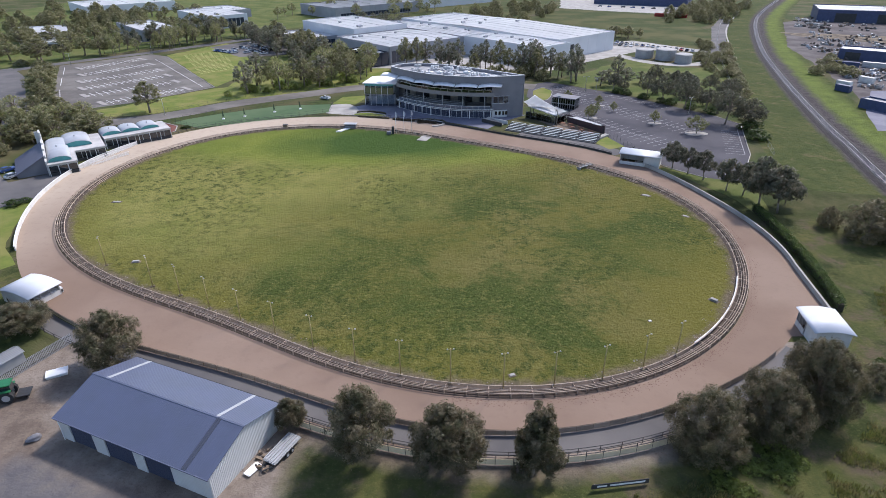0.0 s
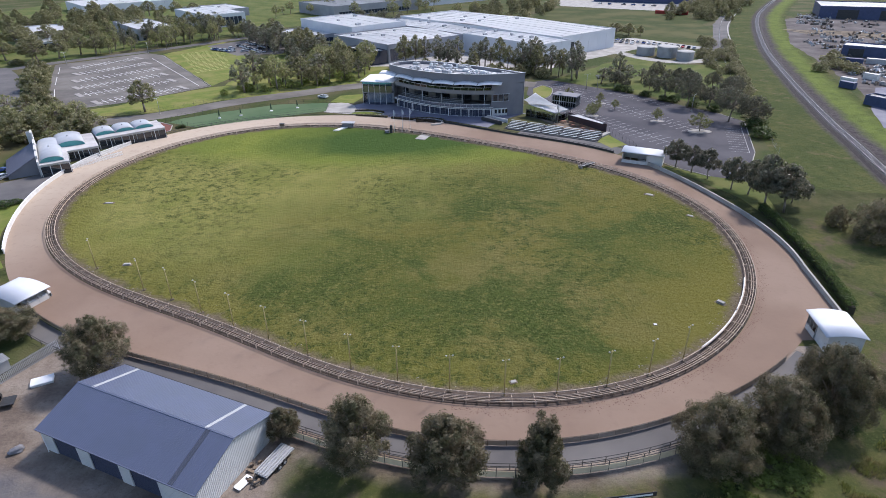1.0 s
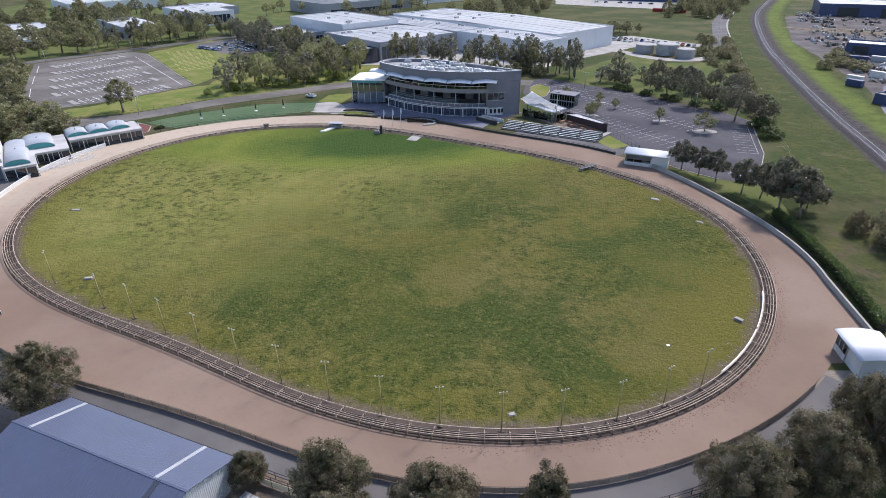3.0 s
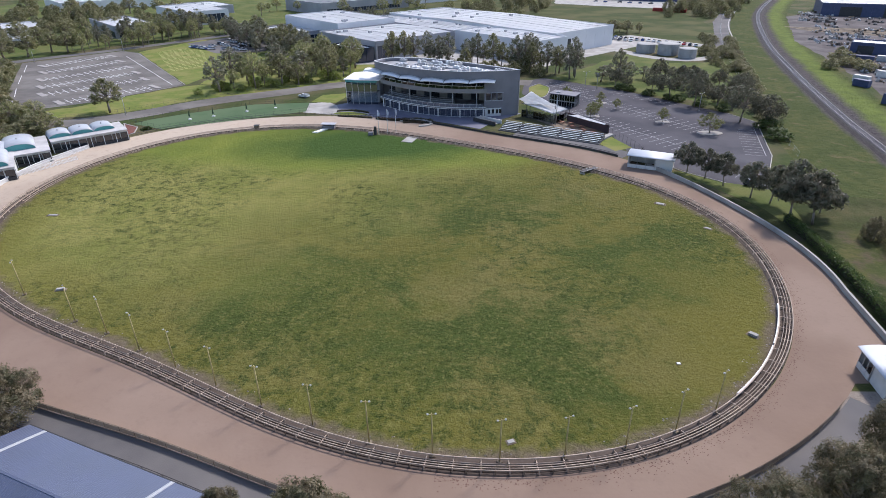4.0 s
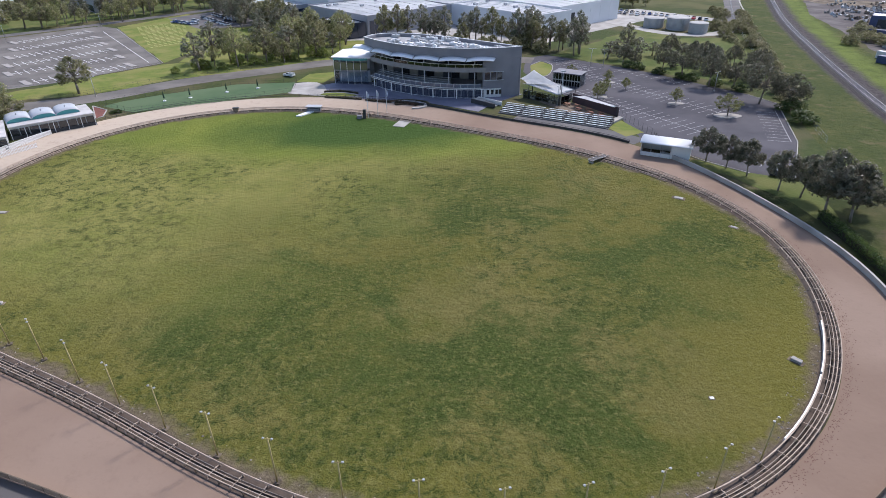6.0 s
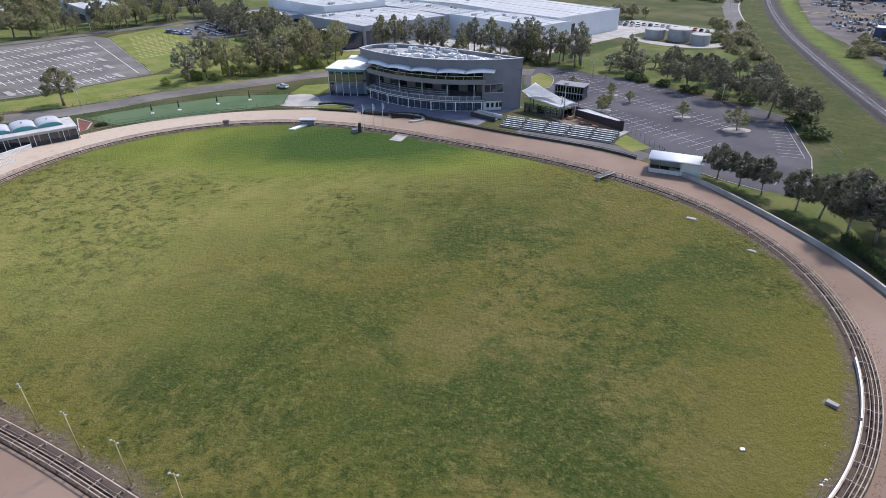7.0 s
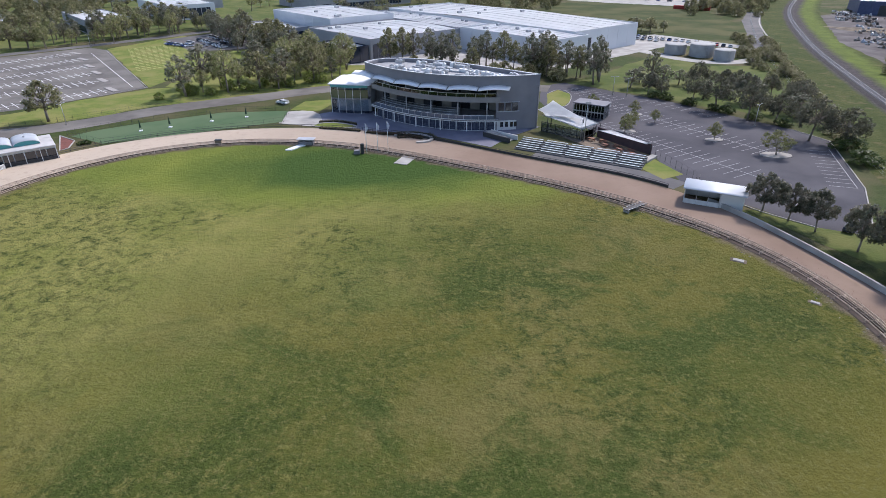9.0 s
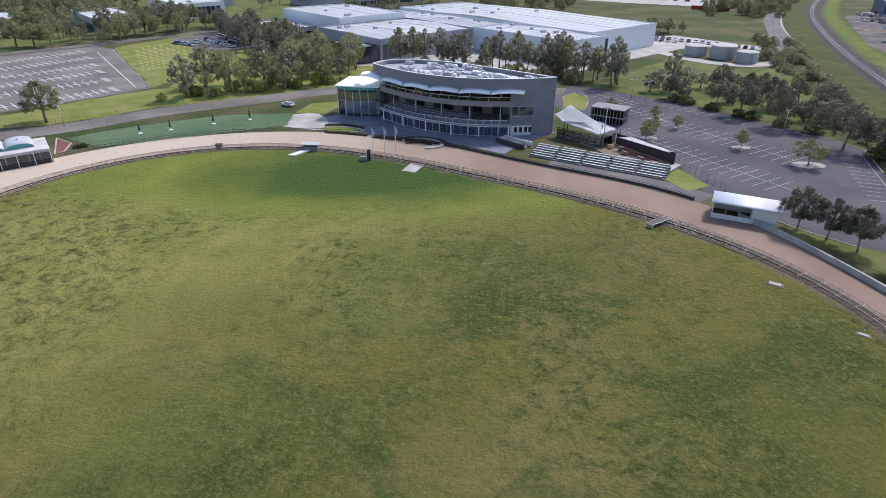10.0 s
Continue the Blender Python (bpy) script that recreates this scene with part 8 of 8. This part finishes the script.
plant(near_a, [(-9.6, 46.0, 11.0, 8.6), (0.9, 43.6, 10.6, 9.2), (-51.0, 64.0, 9.9, 9.8), (-20.3, 50.4, 5.2, 4.4), (-71.5, 72.0, 6.0, 9.5), (-84, 76, 7, 9)], 3)
plant(near_b, [(11.4, 42.3, 11.4, 7.0)], 4)
plant(near_c, [(34.0, 46.5, 9.8, 10.4), (43.8, 50.0, 9.8, 10.5), (52.0, 54.0, 12.0, 10.5), (55.5, 57.0, 7.6, 7.0)], 5)
dark_c = tree("tree", 23, 9.0, 10.5, LEAF_DARK, 24, 12000, 0.34, 0.3, 0.1, 0.15, "dense dark tree on the rough railway bank", "spreading_tree", "dark trees on the railway bank", clump=0.8)
plant(dark_c, [(93.0, 107.0, 9.5, 11.5), (98.5, 103, 9.0, 11.0), (101.5, 110.5, 8.5, 10.0), (87.8, 112.6, 5.2, 4.8), (63.5, 58.5, 4.2, 5.0)], 25)

G2 = "eucalypts of the estate"
far_a = tree("tree", 11, 13.0, 8.5, LEAF_MID_LIT, 24, 2800, 0.42, 0.55, 0.42, 0.2, "open crowned eucalypt with olive green leaves", "eucalypt_tree", G2, clump=0.66)
far_b = tree("tree", 12, 13.0, 7.0, LEAF_OLIVE, 26, 3600, 0.44, 0.5, 0.32, 0.25, "dark olive eucalypt with a tall crown", "eucalypt_tree", G2, clump=0.66)
far_c = tree("tree", 13, 14.0, 6.0, LEAF_BLUE, 24, 2600, 0.42, 0.5, 0.30, 0.2, "tall slender eucalypt with grey-green leaves", "eucalypt_tree", G2, clump=0.66)
far_d = tree("tree", 14, 7.5, 8.0, LEAF_OLIVE, 26, 4200, 0.44, 0.35, 0.1, 0.1, "low dark wattle thicket", "wattle_tree", "wattles of the estate", clump=0.72)
mid_e = tree("tree", 15, 9.0, 7.2, LEAF_GREY, 26, 6500, 0.36, 0.42, 0.40, 0.15, "rounded grey-green tree beside the car park", "gum_tree", "trees beside the car park", clump=0.72)
far_e = tree("tree", 24, 11.0, 8.5, LEAF_CLOUDED, 24, 3000, 0.44, 0.5, 0.36, 0.2, "dark grey-green eucalypt with bare lower trunk", "eucalypt_tree", G2, clump=0.66)
young = tree("tree", 16, 5.2, 4.4, LEAF_YOUNG, 10, 1300, 0.30, 0.4, 0.3, 0.1, "thin young tree in a kerbed bed", "young_tree", "young trees of the car park")
bush = tree("bush", 17, 3.2, 4.2, LEAF_BUSH, 12, 2200, 0.32, 0.25, 0.05, 0.0, "low green shrub on rough grass", "shrub", "shrubs of the place")

plant(mid_e, [(65.2, 151.0, 8.6, 7.4), (68.0, 146.6, 8.2, 6.4), (70.6, 142.0, 8.6, 6.4), (73.5, 134.2, 9.0, 7.0), (76.4, 131.0, 9.6, 7.6), (76.9, 123.4, 13.5, 9.6), (79.8, 120.0, 12.0, 10.5),
              (84.5, 125.5, 8.0, 6.0)], 6)
plant(bush, [(-108.8, 126.3, 1.6, 5.0), (-107.0, 128.2, 1.3, 3.5), (-93.2, 194.3, 0.9, 2.6), (-91.9, 194.8, 1.1, 2.4),
             (68, 62, 3, 4), (104, 188, 4, 8), (102, 178, 3.5, 8)] + [(73.5 + 2.6 * k, 244.5 - 3.4 * k, 2.2 + (k * 7 % 5) * 0.25, 5.0) for k in (0, 1, 3, 5, 6, 8, 10)], 7)
ivy = tree("bush", 18, 1.2, 5.0, LEAF_IVY, 14, 2600, 0.26, 0.2, 0.05, 0.0, "low spreading bright green leafy bush", "ground_bush", "leafy bushes by the near bend")
plant(ivy, [(42.7, 46.4, 0.8, 4.4), (42.0, 43.0, 0.7, 4.2), (39.0, 43.6, 0.6, 3.6), (34.6, 41.4, 0.7, 3.4), (36.2, 40.0, 0.6, 3.2), (44.5, 44.5, 0.7, 3.6)], 9)
lime = tree("bush", 19, 3.6, 4.4, LEAF_LIME, 12, 1500, 0.34, 0.3, 0.08, 0.0, "bright yellow-green shrub beneath the eucalypts", "lime_shrub", "bright shrubs of the tree belt")
plant(lime, [(-94 + 3.4 * k + (k * 5 % 3), 243 + 1.55 * k + (k * 7 % 4) * 2.0, 2.6 + (k * 3 % 4) * 0.7, 3.4 + (k * 5 % 3) * 0.8) for k in range(16)], 10)
plant(young, [(74.5, 197.3, 5.2, 4.6), (84.7, 184.7, 6.5, 8.0), (52.4, 203.5, 4.5, 4.2), (56.5, 211.0, 4.6, 4.0), (54.0, 206.5, 5.0, 4.6), (60.5, 223.0, 4.6, 4.0), (50.0, 232.0, 4.4, 4.0), (64.0, 214.0, 4.2, 3.8)], 8)
for i, (x, y) in enumerate(((74.5, 197.3), (84.7, 184.7), (53.5, 205.0), (60.5, 223.0))):
    bm = bmesh.new()
    rod(bm, (0, 0, 0), (0, 0, 0.16), 1.6 if i != 1 else 2.6, seg=16)
    ob = tagged(new("tree_island", to_mesh("tree_island", bm, ISLAND)), "pale round kerbed tree bed in the car park", "kerb island", "tree beds of the car park", "structure")
    ob.matrix_basis = pose(x, y, 0.02) @ Matrix.Diagonal((1.5, 0.9, 1, 1))


def scatter(poly, n, h, w, seed, gap=3.0):
    """n spots inside a plan, not too near one another, each with height and width."""
    r = random.Random(seed)
    xs, ys = [p[0] for p in poly], [p[1] for p in poly]
    out = []
    for _ in range(n * 60):
        if len(out) == n:
            break
        x, y = r.uniform(min(xs), max(xs)), r.uniform(min(ys), max(ys))
        c = False
        for (x1, y1), (x2, y2) in zip(poly, poly[1:] + poly[:1]):
            if (y1 > y) != (y2 > y) and x < (x2 - x1) * (y - y1) / (y2 - y1) + x1:
                c = not c
        if c and all((x - a) ** 2 + (y - b) ** 2 > gap * gap for a, b, *_ in out):
            k = r.uniform(0.62, 1.22)
            out.append((x, y, h * k, w * k * r.uniform(0.85, 1.15)))
    return out


spots_a, spots_b, spots_c, spots_d, spots_e, spots_g = [], [(-115.2, 216.2, 12.8, 10.5)], [], [], [], []
belt = scatter([(-97, 240), (-60, 256), (-36, 268), (-30, 290), (-50, 318), (-64, 296), (-92, 258)], 34, 13.4, 9.0, 41, 4.6)
for i, s in enumerate(belt):
    (spots_a, spots_a, spots_b, spots_c)[i % 4].append(s)
house = scatter([(-22, 296), (-8, 296), (28, 286), (60, 268), (66, 280), (50, 290), (14, 302), (-20, 304)], 30, 14.5, 7.0, 42, 3.5)
for i, s in enumerate(house):
    (spots_c, spots_b, spots_c)[i % 3].append(s)
shrub = scatter([(-10, 262), (34, 262), (52, 270), (40, 284), (-14, 292)], 30, 6.0, 7.5, 43, 4.0)
spots_d += shrub
woods = scatter([(56, 260), (78, 241), (100, 209), (108, 200), (117, 226), (124, 248), (102, 264), (76, 270)], 24, 8.2, 7.6, 44, 5.0)
for i, s in enumerate(woods):
    (spots_g, spots_g, spots_c, spots_e)[i % 4].append(s)
spots_g += [(99.2, 196.5, 12.5, 11.0), (91.8, 216.1, 12.0, 10.0), (87.3, 227.8, 11.0, 10.5), (104.5, 190.0, 11, 11)]
spots_c += [(57.2, 264.7, 16.0, 7.0), (60.2, 268.5, 15.5, 7.0), (78.0, 262.0, 14.0, 7.0)]
west = scatter([(-178, 214), (-150, 214), (-128, 205), (-118, 186), (-122, 172), (-138, 160), (-165, 170), (-190, 190)], 42, 8.5, 9.5, 45, 4.2)
for i, s in enumerate(west):
    (spots_d, spots_b, spots_a)[i % 3].append(s)
spots_d += [(-171, 238, 7.5, 11.5), (-182, 256, 9.5, 13), (-194, 275, 8, 12.5), (-205, 293, 7.5, 11.5), (-232, 318, 3.2, 8)]
spots_b += [(-224, 324, 14, 15), (-232, 332, 13, 13), (-219, 335, 13, 12), (-214, 348, 13, 11), (-205, 348, 12, 10.5), (-247, 331, 11, 13), (-254, 326, 11, 13), (-262, 330, 11, 12)]
spots_a += scatter([(-200, 340), (-170, 364), (-136, 414), (-146, 424), (-180, 382), (-208, 352)], 24, 12.0, 7.0, 47, 4)
spots_b += scatter([(-300, 330), (-262, 345), (-225, 392), (-250, 410), (-300, 405)], 22, 12, 11, 48, 7)
spots_c += scatter([(-140, 420), (-100, 380), (-70, 330), (-62, 322), (-84, 318), (-112, 350)], 34, 12.5, 8, 49, 5)
spots_b += scatter([(-330, 470), (-250, 480), (-200, 545), (-330, 560)], 24, 12, 11, 50, 7)
spots_a += scatter([(-150, 520), (-95, 480), (30, 520), (0, 600), (-130, 640)], 30, 12, 9, 51, 7)
spots_b += scatter([(-236, 376), (-214, 392), (-190, 430), (-150, 440), (-200, 500), (-262, 470)], 30, 11, 9, 71, 7)
spots_c += scatter([(-190, 362), (-160, 392), (-135, 425), (-150, 445), (-205, 395), (-215, 370)], 26, 12.5, 7, 72, 4)
spots_b += scatter([(-100, 345), (-72, 322), (-60, 335), (-92, 385), (-120, 410)], 20, 12, 8.5, 73, 5)
spots_c += scatter([(-90, 430), (-50, 400), (-20, 430), (-60, 490)], 22, 11, 8, 74, 6)
spots_d += scatter([(-430, 420), (-315, 405), (-235, 470), (-265, 560), (-430, 560)], 34, 13, 13, 65, 8)
spots_d += scatter([(30, 450), (60, 470), (112, 596), (60, 620), (20, 540)], 30, 9, 10, 52, 6)
spots_d += scatter([(170, 490), (195, 460), (215, 470), (290, 600), (260, 640), (200, 540)], 44, 9, 10, 53, 5)
spots_d += scatter([(120, 262), (133, 270), (150, 330), (166, 372), (158, 380), (140, 330)], 18, 4.5, 6, 54, 4)
ditch = smooth_line([(108, 196), (118, 218), (131, 258), (146, 300), (160, 340), (172, 372)], 8)
spots_d += [(p.x + 1.5 * math.sin(i * 2.1), p.y, 2.6 + 0.8 * math.sin(i * 1.7), 5.5 + math.sin(i)) for i, p in enumerate(ditch)]
spots_b += scatter([(104, 398), (118, 398), (130, 402), (110, 410)], 6, 8, 7, 55, 4)
spots_d += scatter([(205, 330), (176, 282), (186, 268), (214, 316)], 10, 5, 8, 56, 5)
spots_b += scatter([(-108, 118), (-100, 98), (-90, 84), (-118, 74), (-130, 110)], 16, 8, 8, 57, 5)
spots_d += scatter([(88, 124), (105, 150), (112, 120), (100, 90), (86, 96)], 3, 2.4, 4, 58, 6)
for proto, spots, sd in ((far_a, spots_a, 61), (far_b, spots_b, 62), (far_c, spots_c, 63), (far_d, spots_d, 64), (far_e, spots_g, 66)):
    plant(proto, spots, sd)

for x, y, h, w in spots_e:
    copy_thing(mid_e, Matrix()).matrix_basis = pose(x, y, 0, 0, 0, x * 50) @ Matrix.Diagonal((w / mid_e["w"], w / mid_e["w"], h / mid_e["h"], 1))

# tall grass on the rough ground by the near bend
def tall_grass(name, poly, n, h, seed, mat, label):
    rr = np.random.RandomState(seed)
    xs, ys = [p[0] for p in poly], [p[1] for p in poly]
    V, F = [], []
    while len(F) < n:
        x, y = rr.uniform(min(xs), max(xs)), rr.uniform(min(ys), max(ys))
        if inside_by(poly, x, y) < 0 or noise.noise(Vector((x * 0.22, y * 0.22, seed))) < -0.1:
            continue
        for _ in range(7):
            a, k = rr.uniform(0, 6.28), len(V)
            px, py = x + rr.normal() * 0.22, y + rr.normal() * 0.22
            lean, t = rr.uniform(0.1, 0.5) * h, h * rr.uniform(0.5, 1.2)
            V += [(px - 0.05 * math.sin(a), py + 0.05 * math.cos(a), 0), (px + 0.05 * math.sin(a), py - 0.05 * math.cos(a), 0), (px + lean * math.cos(a), py + lean * math.sin(a), t)]
            F.append((k, k + 1, k + 2))
    me = bpy.data.meshes.new(name)
    me.from_pydata(V, [], F)
    me.materials.append(mat)
    return tagged(new(name, me), label, "grass", kind="stuff")


TALL_GRASS = leaf_material("tall_grass_blades", (0.150, 0.165, 0.046), (0.210, 0.185, 0.080))
tall_grass("tall_grass", [(44, 30), (48, 44), (56, 49), (64, 55), (72, 66), (80, 84), (92, 92), (100, 70), (84, 30)], 60000, 0.55, 5, TALL_GRASS, "unmown yellow-green tall grass by the near bend")
tall_grass("rank_grass", [(-14, 26), (-14, 37), (2, 36.5), (16, 37.5), (30, 41), (42, 44), (46, 28)], 24000, 0.4, 6, TALL_GRASS, "patchy rank grass below the boundary eucalypts")

# hedge along the east wall
hedge("boundary_hedge", [Vector((75.0, 121.5, 0)), Vector((74.6, 108, 0)), Vector((73.5, 96, 0)), Vector((71.5, 84, 0)), Vector((70.0, 78, 0))], 1.8, 2.1, "long dark clipped hedge outside the concrete wall", LEAF_BUSH, 9, 60)
